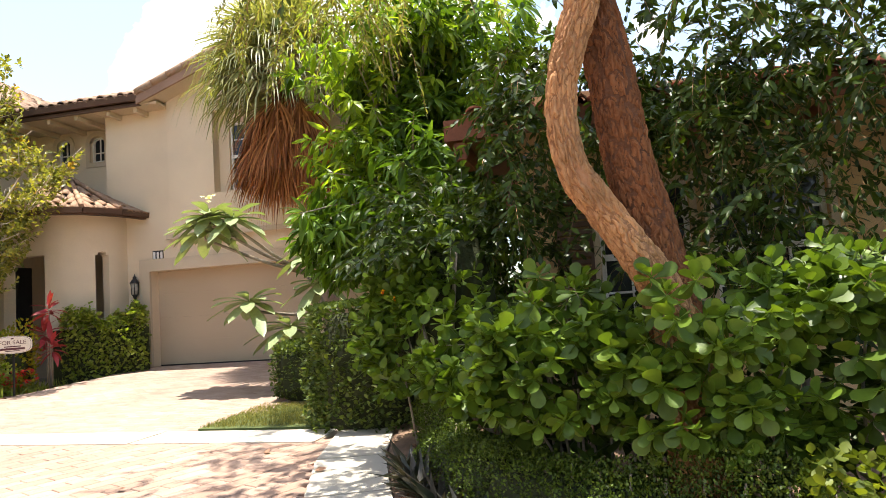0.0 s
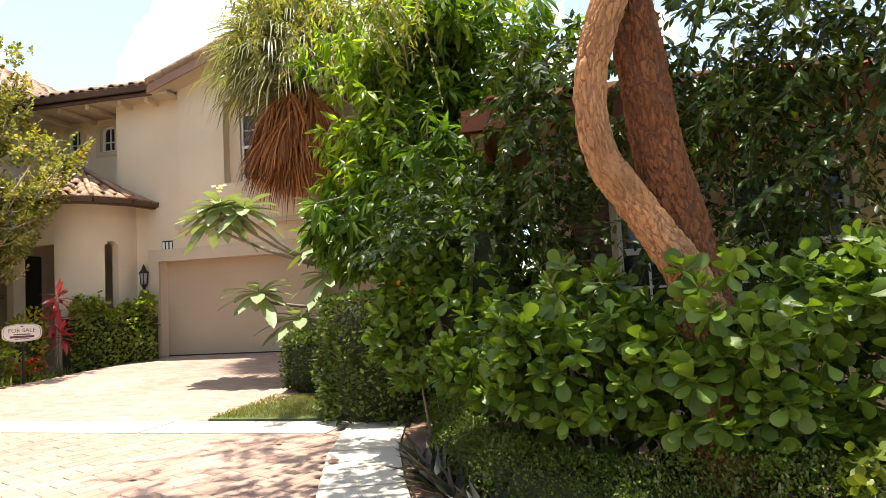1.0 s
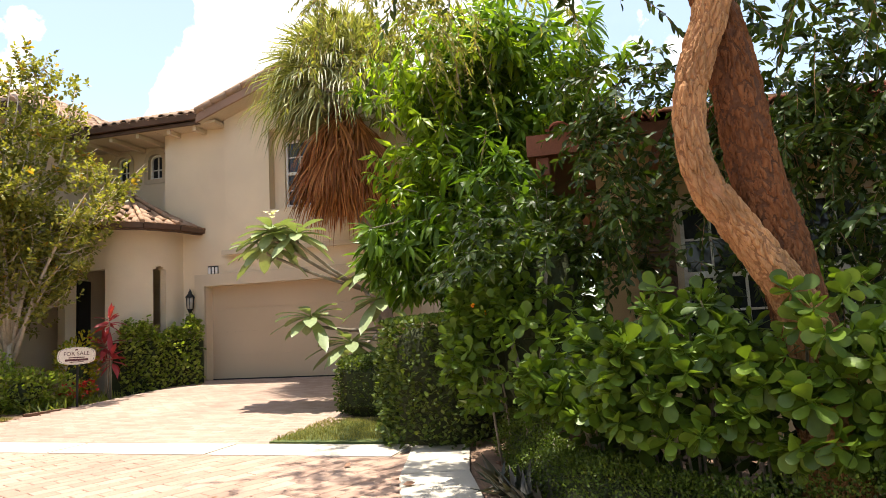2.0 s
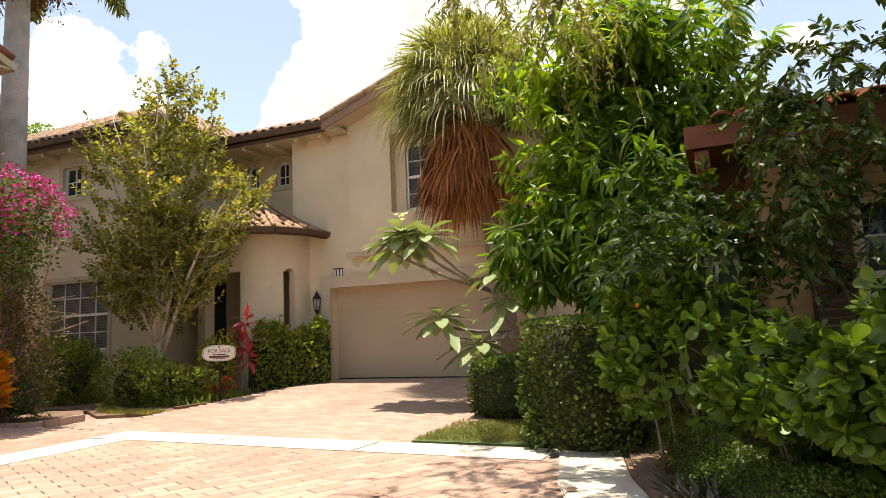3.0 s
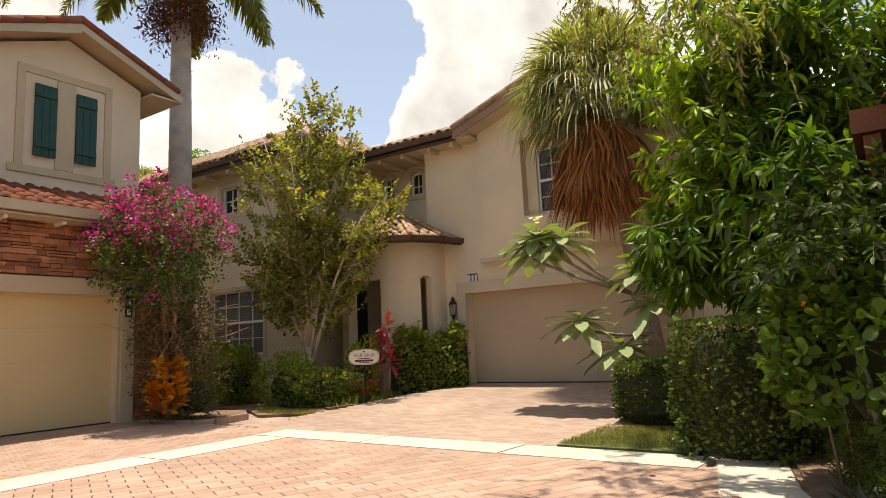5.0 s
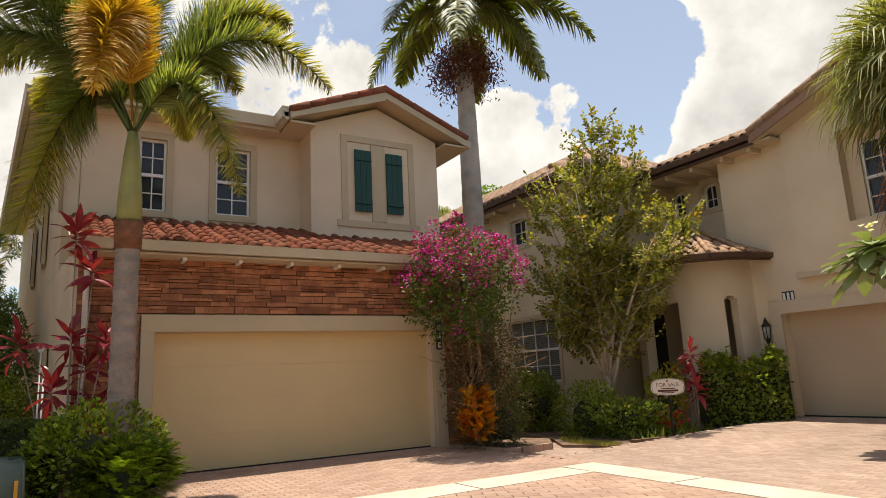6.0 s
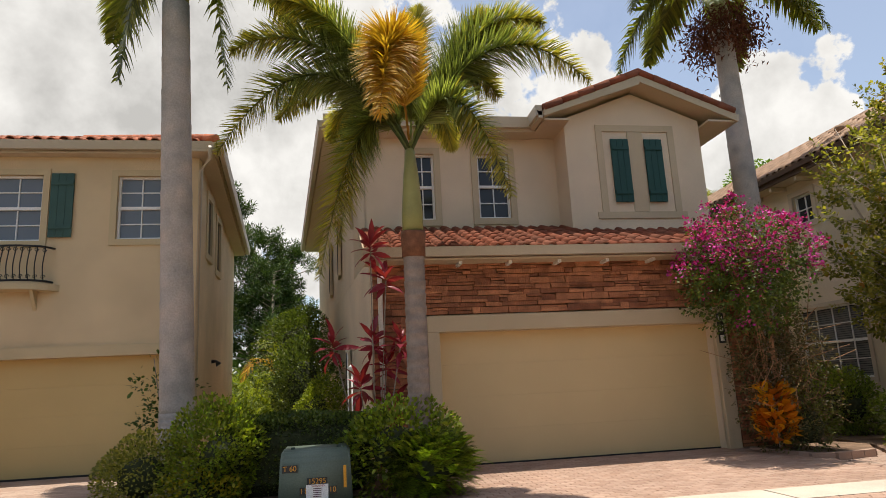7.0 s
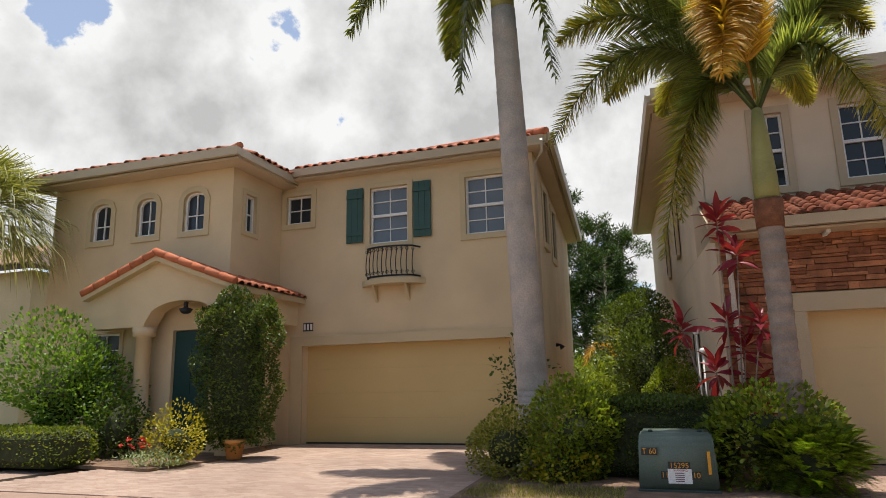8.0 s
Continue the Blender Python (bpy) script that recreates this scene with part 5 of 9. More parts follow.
# balconette: a stucco ledge on brackets and a bellied iron rail
bal = new("balconette")
bal.parent = hC
bal.location = Vector((-2.5, -12.6, 3.5)) - world_at(hC)
bm = bmesh.new()
ring = [(-2.5, -13.26, 3.38)] + [(-2.5 + 0.42 * math.sin(math.pi * i / 12) ** 0.7, -13.26 + 1.54 * i / 12, 3.38) for i in range(1, 12)] + [(-2.5, -11.72, 3.38)]
prism(bm, ring, (0, 0, 0.12))
wpart("ledge", bm, "trim_c", bal)
for y in (-12.92, -12.15):
    bm = bmesh.new()
    prism(bm, [(-2.5, y, 3.38), (-2.26, y, 3.38), (-2.44, y, 3.10), (-2.5, y, 3.02)], (0, 0.06, 0))
    wpart("bracket", bm, "trim_c", bal)
for zz, o in ((3.55, 0.0), (4.20, 0.0)):
    bm = bmesh.new()
    tube(bm, [(-2.5, -13.11, zz)] + [(-2.5 + 0.36 * math.sin(math.pi * i / 14) ** 0.35, -13.11 + 1.26 * i / 14, zz) for i in range(1, 14)] + [(-2.5, -11.85, zz)], 0.022, 6)
    wpart("rail", bm, "iron", bal, "black iron rail")
for i in range(11):
    y = -13.03 + 1.1 * i / 10
    x = -2.5 + 0.36 * math.sin(math.pi * (y + 13.11) / 1.26) ** 0.35
    bm = bmesh.new()
    tube(bm, [(x + 0.10 * math.sin(math.pi * k / 6) * (1.2 - k / 6), y, 3.55 + 0.65 * k / 6) for k in range(7)], 0.0105, 5)
    wpart("baluster", bm, "iron", bal)
    for zc, turn in ((3.615, 1), (4.135, -1)):
        bm = bmesh.new()
        tube(bm, [(x + 0.04, y + 0.045 * (1 - k / 11) * math.cos(k * 0.85), zc + turn * 0.045 * (1 - k / 11) * math.sin(k * 0.85)) for k in range(9)], 0.008, 5)
        wpart("scroll", bm, "iron", bal)
# porch: gable on columns
po = new("porch")
po.parent = hC
for y in (-17.2, -15.0):
    bm = bmesh.new()
    tube(bm, [(-0.25, y, -0.15), (-0.25, y, 0.12), (-0.25, y, 0.13), (-0.25, y, 2.30), (-0.25, y, 2.31), (-0.25, y, 2.5)], [0.24, 0.24, 0.17, 0.155, 0.22, 0.24], 18)
    wpart("column", bm, "stucco_c", po)
bm = bmesh.new()
arch_fill(bm, "x", -0.45, -0.05, -17.05, -15.2, 2.55, 0.45, 3.2)
box(bm, -0.45, -0.05, -18.55, -17.05, 2.5, 3.2)
box(bm, -0.45, -0.05, -15.2, -14.9, 2.5, 3.2)
prism(bm, [(-0.05, -18.55, 3.2), (-0.05, -14.9, 3.2), (-0.05, -16.70, 3.85)], (-0.3, 0, 0))
box(bm, -2.5, -0.45, -15.05, -14.9, 2.6, 3.2)
bmesh.ops.remove_doubles(bm, verts=bm.verts, dist=0.02)
wpart("porch_arch", bm, "stucco_c", po)
wpart("porch_pier", boxes((-0.62, -0.15, -17.0, -16.78, -0.2, 0.5)), "stucco_c", po)
rP = roof_deck(po, [[(0.12, -18.58, 3.22), (0.12, -16.70, 3.96), (-2.5, -16.70, 3.96), (-2.5, -18.58, 3.22)], [(0.12, -16.70, 3.96), (0.12, -14.72, 3.22), (-2.5, -14.72, 3.22), (-2.5, -16.70, 3.96)]], "trim_c", 0.12, "porch_roof")
slope_tiles(rP, TILE_J, (0.10, -16.70, 3.98), (-2.5, -16.70, 3.98), (0.10, -14.74, 3.24), (-2.5, -14.74, 3.24), mat="tile_c")
slope_tiles(rP, TILE_J, (-2.5, -16.70, 3.98), (0.1, -16.70, 3.98), (-2.5, -18.56, 3.24), (0.1, -18.56, 3.24), mat="tile_c")
cap_tiles(rP, (0.12, -14.70, 3.27), (0.12, -16.70, 4.02), "tile_c_cap", 0.085)
cap_tiles(rP, (0.12, -18.6, 3.27), (0.12, -16.70, 4.02), "tile_c_cap", 0.085)
bm = boxes((-0.28, -0.22, -16.2, -16.14, 2.86, 2.99))
tube(bm, [(-0.25, -16.17, 2.74), (-0.25, -16.17, 2.77), (-0.25, -16.17, 2.84), (-0.25, -16.17, 2.87)], [0.05, 0.10, 0.14, 0.05], 14)
wpart("ceiling_light", bm, "iron", po, "dark bronze ceiling light")
# roof
zc, zl = 6.25, 6.13
rC = roof_deck(hC, [
    [(-2.24, -8.85, zc), (-2.24, -15.0, zc), (-6.5, -13.6, zc + 1.7), (-6.5, -12.9, zc + 1.7)],
    [(-2.05, -8.85, zc), (-6.5, -12.9, zc + 1.7), (-10, -13.2, zc + 1.7), (-12.5, -9.65, zc)],
    [(-0.15, -14.95, zl), (-0.15, -21.0, zl), (-3.2, -18.0, zl + 1.2), (-3.2, -17.9, zl + 1.2)],
    [(-0.15, -14.95, zl), (-3.2, -17.9, zl + 1.2), (-9, -17.9, zl + 1.2), (-6, -14.95, zl)],
    [(-0.15, -21.0, zl), (-9, -21.0, zl), (-9, -18, zl + 1.2), (-3.2, -18.0, zl + 1.2)],
], "trim_c", 0.14)
slope_tiles(rC, TILE_J, (-6.5, -13.6, zc + 1.72), (-6.5, -12.9, zc + 1.72), (-2.19, -15.0, zc + 0.02), (-2.19, -8.87, zc + 0.02), mat="tile_c")
slope_tiles(rC, TILE_J, (-6.5, -12.9, zc + 1.72), (-10, -13.2, zc + 1.72), (-2.1, -8.87, zc + 0.02), (-12.5, -9.66, zc + 0.02), mat="tile_c")
slope_tiles(rC, TILE_J, (-3.2, -18.0, zl + 1.22), (-3.2, -17.9, zl + 1.22), (-0.13, -21, zl + 0.02), (-0.13, -14.97, zl + 0.02), mat="tile_c")
slope_tiles(rC, TILE_J, (-3.2, -17.9, zl + 1.22), (-9, -17.9, zl + 1.22), (-0.2, -14.97, zl + 0.02), (-6, -14.97, zl + 0.02), mat="tile_c")
cap_tiles(rC, (-0.15, -14.95, zl + 0.06), (-3.2, -17.9, zl + 1.27), "tile_c_cap", 0.09)
cap_tiles(rC, (-2.05, -8.85, zc + 0.06), (-6.5, -12.9, zc + 1.77), "tile_c_cap", 0.09)
for q, z in (((-2.5, -2.26, -15.0, -8.9), zc), ((-0.62, -0.18, -20.95, -15.0), zl), ((-2.5, -0.62, -15.42, -15.0), zl)):
    wpart("soffit", boxes((*q, z - 0.2, z - 0.15)), "soffit", rC)
gutter_run(rC, (-0.15, -14.93, zl + 0.02), (-2.2, -14.93, zl + 0.02), "gutter", -0.12, 0.17)
bm = bmesh.new()
prism(bm, [(-2.1, -8.9, zc - 0.15), (-12.4, -9.68, zc - 0.15), (-12.4, -10.1, zc - 0.15), (-2.1, -9.4, zc - 0.15)], (0, 0, -0.05))
wpart("soffit", bm, "soffit", rC)
gutter_run(rC, (-2.23, -15.0, zc + 0.02), (-2.23, -8.82, zc + 0.02), "gutter", 0.12, 0.17)
gutter_run(rC, (-0.14, -21.0, zl + 0.02), (-0.14, -14.92, zl + 0.02), "gutter", 0.13, 0.17)
gutter_run(rC, (-2.05, -8.83, zc + 0.02), (-12.5, -9.63, zc + 0.02), "gutter", 0.13, 0.17)
downpipe(rC, [(-2.0, -8.95, 6.12), (-2.25, -9.0, 5.95), (-2.42, -9.2, 5.75), (-2.42, -9.2, 0.0)])

# low house behind the shrubs
hD = house("house", (15, 4, -0.17), "orange-tan stucco house half hidden behind shrubs")
bm = bmesh.new()
wall(bm, "y", 0.3, 0.55, 11.5, 21, -0.2, 3.02, [(12.22, 13.04, 0.75, 2.08), (13.22, 14.2, 0.75, 2.08), (15.2, 16.2, 0.75, 2.08)])
wpart("wall", bm, "stucco_d", hD)
bm = bmesh.new()
wall(bm, "x", 11.5, 11.75, 0.55, 9, -0.2, 2.9)
wpart("wall", bm, "stucco_d", hD)
for a, b in ((12.22, 13.04), (13.22, 14.2), (15.2, 16.2)):
    window(hD, "y", 0.3, -1, a, b, 0.75, 2.08, 3, 4, "trim_a", 0.06, sashes=2)
bm = bmesh.new()
for i in range(18):
    slab(bm, "y", 0.24, 0.29, 11.85, 12.13, 0.8 + i * 0.071, 0.8 + i * 0.071 + 0.048)
slab(bm, "y", 0.25, 0.295, 11.82, 11.85, 0.75, 2.12)
slab(bm, "y", 0.25, 0.295, 12.13, 12.16, 0.75, 2.12)
wpart("louvre_shutter", bm, "fascia_brown", hD, "brown louvred shutter")
rD = roof_deck(hD, [[(10.93, -0.33, 2.72), (21.5, -0.33, 2.72), (21.5, 4.6, 4.0), (13.6, 4.6, 4.0)], [(10.93, -0.33, 2.72), (13.6, 4.6, 4.0), (13.6, 5.0, 4.0), (10.93, 10, 2.72)]], "fascia_red", 0.19)
slope_tiles(rD, TILE_J, (13.6, 4.6, 4.02), (21.5, 4.6, 4.02), (10.93, -0.36, 2.74), (21.5, -0.36, 2.74), 0.22, 0.36, 0.01, mat="tile_b_far")
for i in range(10):
    bm = boxes((11.0 + i, 11.12 + i, -0.28, 0.3, 2.36, 2.525), bevel=0.01)
    wpart("rafter_tail", bm, "fascia_red", rD)
# ---- plants ----
def clumps(centres, n, spread, size, shape, out=None, droop=0.0, wide=1.0, seed=3, jitter=0.45):
    """Leaves gathered round twig ends."""
    r = np.random.default_rng(seed)
    c = np.repeat(np.asarray(centres, float), n, axis=0)
    d = unit(r.normal(0, 1, c.shape))
    if out is not None:
        d = unit(d + np.repeat(np.asarray(out, float), n, axis=0) * 0.7)
    d[:, 2] -= droop
    p = c + d * spread * r.random((len(c), 1)) ** 0.6
    return leaves(p, unit(d), size, shape, wide, jitter)


def inside(n, centre, radii, seed, lo=0.55, lumps=10, uneven=0.35):
    p, d = lumpy(n, centre, radii, 1 - lo, lumps, uneven, seed=seed)
    return p, d


def hedge_block(name, lo, hi, count, size, mat, label, shape="oval", seed=1, wide=1.0, round_=0.2, category="hedge"):
    p, d = boxy(count, lo, hi, 0.14, seed, round_)
    mid = [(a + b) / 2 for a, b in zip(lo, hi)]
    rad = [(b - a) / 2 * 0.86 for a, b in zip(lo, hi)]
    ob = shrub(name, (mid[0], mid[1], lo[2]), [leaves(p, d + np.array([0, 0, 0.25]), size, shape, wide, 0.6)], mat, label, category)
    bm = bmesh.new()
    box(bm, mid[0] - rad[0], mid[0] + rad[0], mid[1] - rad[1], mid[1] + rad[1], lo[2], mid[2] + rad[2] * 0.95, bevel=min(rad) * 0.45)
    wpart("inner_mass", bm, "twig_mass", ob, "solid dark core standing in for inner shade")
    return ob


def round_bush(name, centre, radii, count, size, mat, label, shape="oval", seed=1, wide=1.0, uneven=0.3, extra=(), stems=None, category="shrub", group="", core=0.5, lit_share=0.0):
    p, d = lumpy(count, centre, radii, 0.45, 16, uneven, seed=seed)
    p = p + np.sin(p[:, [1, 2, 0]] * 11.0) * 0.035 * min(1.0, radii[0])
    k = p[:, 2] > -0.1
    sets = [leaves(p[k], d[k] + np.array([0, 0, 0.35]), size, shape, wide, 0.55)] + list(extra)
    base = (centre[0], centre[1], max(-0.08, centre[2] - radii[2]))
    ob = shrub(name, base, sets, mat, label, category, group, core=(centre, [r * core for r in radii]) if core else None, stems=stems)
    # a share of lime leaves paints sun onto the bush's outside
    if lit_share:
        pick = np.random.default_rng(seed + 70).random(len(p)) < lit_share
        pick &= k
        lit_leaves(ob, p[pick] + d[pick] * 0.035, d[pick] + np.array([0, 0, 0.2]), size * 0.85)
    return ob


def sprays(roots, ways, length, n, size, shape="ellipse", droop=0.5, wide=1.0, seed=1, twig=0.004):
    """Leaves set alternately along hanging twigs; gives the leaves and the twigs."""
    r = np.random.default_rng(seed)
    roots, ways = np.asarray(roots, float), unit(np.asarray(ways, float))
    m = len(roots)
    L = length * r.uniform(0.6, 1.25, m)
    u = np.linspace(0.12, 1.0, n)
    line = roots[:, None] + ways[:, None] * (L[:, None] * u)[..., None] + np.array([0, 0, -1.0]) * (droop * L[:, None] * u**2)[..., None]
    tang = unit(ways[:, None] + np.array([0, 0, -2.0 * droop]) * u[None, :, None])
    side = unit(np.cross(tang, np.array([0.05, 0.1, 1.0]))) * np.where(np.arange(n) % 2, 1.0, -1.0)[None, :, None]
    d = unit(tang * 0.75 + side * 0.7 + r.normal(0, 0.35, line.shape))
    d[:, -1] = tang[:, -1]
    d[..., 2] -= 0.2
    sz = size * np.broadcast_to(0.75 + 0.35 * np.sin(np.pi * u), (m, n)).reshape(-1)
    leaf = leaves(line.reshape(-1, 3), d.reshape(-1, 3), sz, shape, wide, 0.15)
    k = [0, n // 2, n - 1]
    pts = np.concatenate([roots[:, None], line[:, k[1:]]], 1)
    off = np.array([[1, 0, 0], [-0.5, 0.87, 0], [-0.5, -0.87, 0]]) * twig
    v = (pts[:, :, None] + off[None, None] * np.array([1.0, 0.7, 0.3])[None, :, None, None]).reshape(-1, 3)
    f = []
    for a in range(2):
        for b in range(3):
            c = (b + 1) % 3
            f += [(a * 3 + b, a * 3 + c, a * 3 + 3 + c), (a * 3 + b, a * 3 + 3 + c, a * 3 + 3 + b)]
    f = (np.array(f)[None] + (np.arange(m) * 9)[:, None, None]).reshape(-1, 3)
    return leaf, (v, f)


def whorls(at, axes, n, size, shape="long", tilt=(0.3, 1.7), fall=0.5, wide=1.0, seed=1, step=0.01, jitter=0.12):
    """Rosettes of leaves round twig ends."""
    r = np.random.default_rng(seed)
    at, axes = np.asarray(at, float), unit(np.asarray(axes, float))
    m = len(at)
    s = unit(np.cross(axes, np.array([0.31, 0.22, 1.0])))
    t = np.cross(axes, s)
    k = np.arange(n)
    a = k[None] * 2.399 + r.uniform(0, 6.28, (m, 1))
    e = (tilt[0] + (tilt[1] - tilt[0]) * (k + 0.5) / n)[None] + r.normal(0, 0.1, (m, n))
    d = axes[:, None] * np.cos(e)[..., None] + (s[:, None] * np.cos(a)[..., None] + t[:, None] * np.sin(a)[..., None]) * np.sin(e)[..., None]
    d[..., 2] -= fall
    p = at[:, None] - axes[:, None] * (k * step)[None, :, None]
    sz = (size * r.uniform(0.8, 1.15, (m, 1)) * (0.72 + 0.4 * (k + 1) / n)[None]).reshape(-1)
    return leaves(p.reshape(-1, 3), d.reshape(-1, 3), sz, shape, wide, jitter)


# --- big tree with two furrowed stems ---
def gnarled(bm, path, radii, seg=150, rows_n=820, seed=0.0, depth=0.018):
    """A trunk with deep lengthwise furrows broken into plates."""
    pts = [Vector(p) for p in path]
    dense, rad = [], []
    for i in range(rows_n + 1):
        f = i / rows_n * (len(pts) - 1)
        k = min(int(f), len(pts) - 2)
        u = f - k
        p0, p1, p2, p3 = pts[max(k - 1, 0)], pts[k], pts[k + 1], pts[min(k + 2, len(pts) - 1)]
        dense.append(0.5 * ((2 * p1) + (p2 - p0) * u + (2 * p0 - 5 * p1 + 4 * p2 - p3) * u * u + (3 * p1 - p0 - 3 * p2 + p3) * u**3))
        rad.append(radii[k] * (1 - u) + radii[k + 1] * u)
    old, cut_in = None, []
    side = Vector((1, 0, 0))
    run = 0.0
    for i, p in enumerate(dense):
        if i:
            run += (p - dense[i - 1]).length
        d = (dense[min(i + 1, rows_n)] - dense[max(i - 1, 0)]).normalized()
        side = (side - d * side.dot(d)).normalized()
        t = d.cross(side)
        ring, was, cut_in = [], cut_in, []
        for k in range(seg):
            a = 2 * math.pi * k / seg
            wob = noise.noise(Vector((math.cos(a) * 2, math.sin(a) * 2, run * 9 + seed))) + 0.5 * noise.noise(Vector((math.cos(a) * 5, math.sin(a) * 5, run * 26 + seed)))
            sway = 0.05 * noise.noise(Vector((math.cos(a) * 3.1, math.sin(a) * 3.1, run * 7 + 31 + seed)))
            q = Vector((math.cos(a + wob * 0.2) * rad[i] / 0.026, math.sin(a + wob * 0.2) * rad[i] / 0.026, (run + sway) / 0.11 + seed))
            near = noise.voronoi(q)[0]
            edge = (near[1] - near[0]) * (0.8 + 0.5 * noise.noise(q * 0.5))
            plate = min(edge * 2.6, 1.0) ** 0.6
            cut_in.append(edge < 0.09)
            lump = noise.noise(Vector((math.cos(a), math.sin(a), run * 2.2 + seed)))
            fine = noise.noise(q * 3.0)
            r = rad[i] * (0.95 + 0.07 * lump) + depth * (plate - 0.7) + 0.004 * fine
            ring.append(bm.verts.new(p + (side * math.cos(a) + t * math.sin(a)) * r))
        if old:
            for k in range(seg):
                f = bm.faces.new((old[k], old[(k + 1) % seg], ring[(k + 1) % seg], ring[k]))
                f.smooth = True
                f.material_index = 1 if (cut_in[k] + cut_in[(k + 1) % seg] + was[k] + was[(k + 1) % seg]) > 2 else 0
        old = ring
    return bm


big = thing("tree", (12.5, -2.45, -0.08), "large tree with two twisting furrowed red-brown stems", "tree")
bm = bmesh.new()
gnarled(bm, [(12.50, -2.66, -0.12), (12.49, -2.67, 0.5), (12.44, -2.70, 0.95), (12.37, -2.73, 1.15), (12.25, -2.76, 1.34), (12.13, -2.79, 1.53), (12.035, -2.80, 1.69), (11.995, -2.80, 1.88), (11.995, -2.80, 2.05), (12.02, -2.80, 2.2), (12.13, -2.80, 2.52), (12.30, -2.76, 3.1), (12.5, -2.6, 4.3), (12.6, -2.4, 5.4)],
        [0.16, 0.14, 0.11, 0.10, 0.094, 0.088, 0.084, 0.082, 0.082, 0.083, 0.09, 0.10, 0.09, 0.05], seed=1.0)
wpart("stem", bm, "bark_front", big).data.materials.append(M["bark_fissure_shade"])
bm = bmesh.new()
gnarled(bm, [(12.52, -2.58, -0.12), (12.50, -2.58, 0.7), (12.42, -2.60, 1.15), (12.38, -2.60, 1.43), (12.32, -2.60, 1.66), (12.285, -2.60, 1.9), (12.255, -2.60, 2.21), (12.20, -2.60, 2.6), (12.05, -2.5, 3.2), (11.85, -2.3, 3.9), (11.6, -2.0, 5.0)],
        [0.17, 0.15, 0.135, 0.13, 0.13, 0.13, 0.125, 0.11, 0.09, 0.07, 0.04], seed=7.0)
wpart("stem", bm, "bark_back_shade", big, "inner stem, coloured darker for shade").data.materials.append(M["bark_deep_shade"])
r = np.random.default_rng(11)
twig_ends = []
limbs = [((12.35, -2.7, 3.6), (13.6, -2.4, 4.4), (14.8, -1.9, 3.9)), ((12.2, -2.5, 3.1), (12.9, -1.5, 3.7), (13.9, -0.9, 2.9)), ((12.5, -2.5, 4.6), (13.0, -3.6, 5.0), (13.8, -4.2, 4.4)),
         ((12.5, -2.4, 5.0), (11.6, -1.0, 5.2), (10.9, 0.2, 4.7)),
         ((12.6, -2.4, 5.2), (13.8, -1.2, 5.4), (15.0, -0.6, 4.6))]
for a, b, c in limbs:
    a, b, c = map(Vector, (a, b, c))
    pts = [a * (1 - u) ** 2 + b * 2 * u * (1 - u) + c * u * u for u in (0, 0.2, 0.4, 0.6, 0.8, 1.0)]
    bm = bmesh.new()
    tube(bm, pts, [0.05, 0.042, 0.034, 0.026, 0.018, 0.008], 7)
    wpart("limb", bm, "bark_furrow", big)
# hanging leafy sprays
centres = np.concatenate([
    r.uniform((10.9, -1.5, 1.75), (11.8, -0.7, 2.7), (150, 3)),
    r.uniform((11.7, -1.4, 2.1), (13.3, -0.6, 2.8), (170, 3)),
    r.uniform((12.3, -1.3, 1.2), (13.4, -0.6, 2.1), (70, 3)),
    r.uniform((11.5, -1.2, 1.25), (12.3, -0.6, 2.15), (42, 3)),
    r.uniform((13.0, -1.9, 1.2), (16.2, -0.7, 2.9), (430, 3)),
    r.uniform((12.4, -2.4, 2.75), (16.2, -1.0, 4.2), (400, 3)),
    r.uniform((10.4, -2.4, 2.95), (12.0, -1.6, 4.2), (36, 3)),
    r.uniform((12.2, -0.5, 0.7), (16.5, 0.05, 2.5), (200, 3)),
    r.uniform((10.3, -0.5, 1.1), (11.4, 0.3, 2.1), (110, 3)),
    r.uniform((11.2, -1.3, 2.3), (16.0, -0.55, 3.15), (330, 3)),
    r.uniform((9.2, -2.6, 3.9), (11.6, -1.2, 5.0), (60, 3)),
])
gap = (centres[:, 0] > 11.9) & (centres[:, 0] < 12.5) & (centres[:, 1] < -2.0) & (centres[:, 2] < 3.4)
gap |= (centres[:, 0] > 10.3) & (centres[:, 0] < 11.45) & (centres[:, 2] > 1.8) & (centres[:, 2] < 3.4)
centres = centres[~gap]
wave = np.sin(centres[:, 0] * 3.7 + 1.0) * np.sin(centres[:, 1] * 5.1) * np.sin(centres[:, 2] * 4.3)
centres = centres[wave > -0.2]
ways = r.normal(0, 1, centres.shape) + np.array([-0.25, -0.7, -0.1])
leaf_set, twig_set = sprays(centres, ways, 0.42, 19, 0.088, "ellipse", 0.55, 0.95, seed=4)
wraw("foliage", *leaf_set, "leaf_dark", big, "dark glossy leaves")
tagged(wraw("twig_mass", *twig_set, "bark_furrow", big), kind="stuff")
# the first group hangs out of view, added to dapple the street
over = np.concatenate([r.uniform((8.3, -2.3, 5.6), (9.5, 0.0, 6.4), (70, 3)), r.uniform((9.4, 0.0, 4.2), (11.4, 1.2, 5.3), (30, 3)), r.uniform((8.2, 0.4, 4.3), (10.2, 1.3, 5.5), (90, 3))])
leaf_set, twig_set = sprays(over, r.normal(0, 1, over.shape) + np.array([0, 0, -0.2]), 0.6, 26, 0.10, "lance", 0.8, 1.1, seed=5)
wraw("foliage", *leaf_set, "leaf_olive_high", big, "sunlit olive leaves")
tagged(wraw("twig_mass", *twig_set, "bark_furrow", big), kind="stuff")

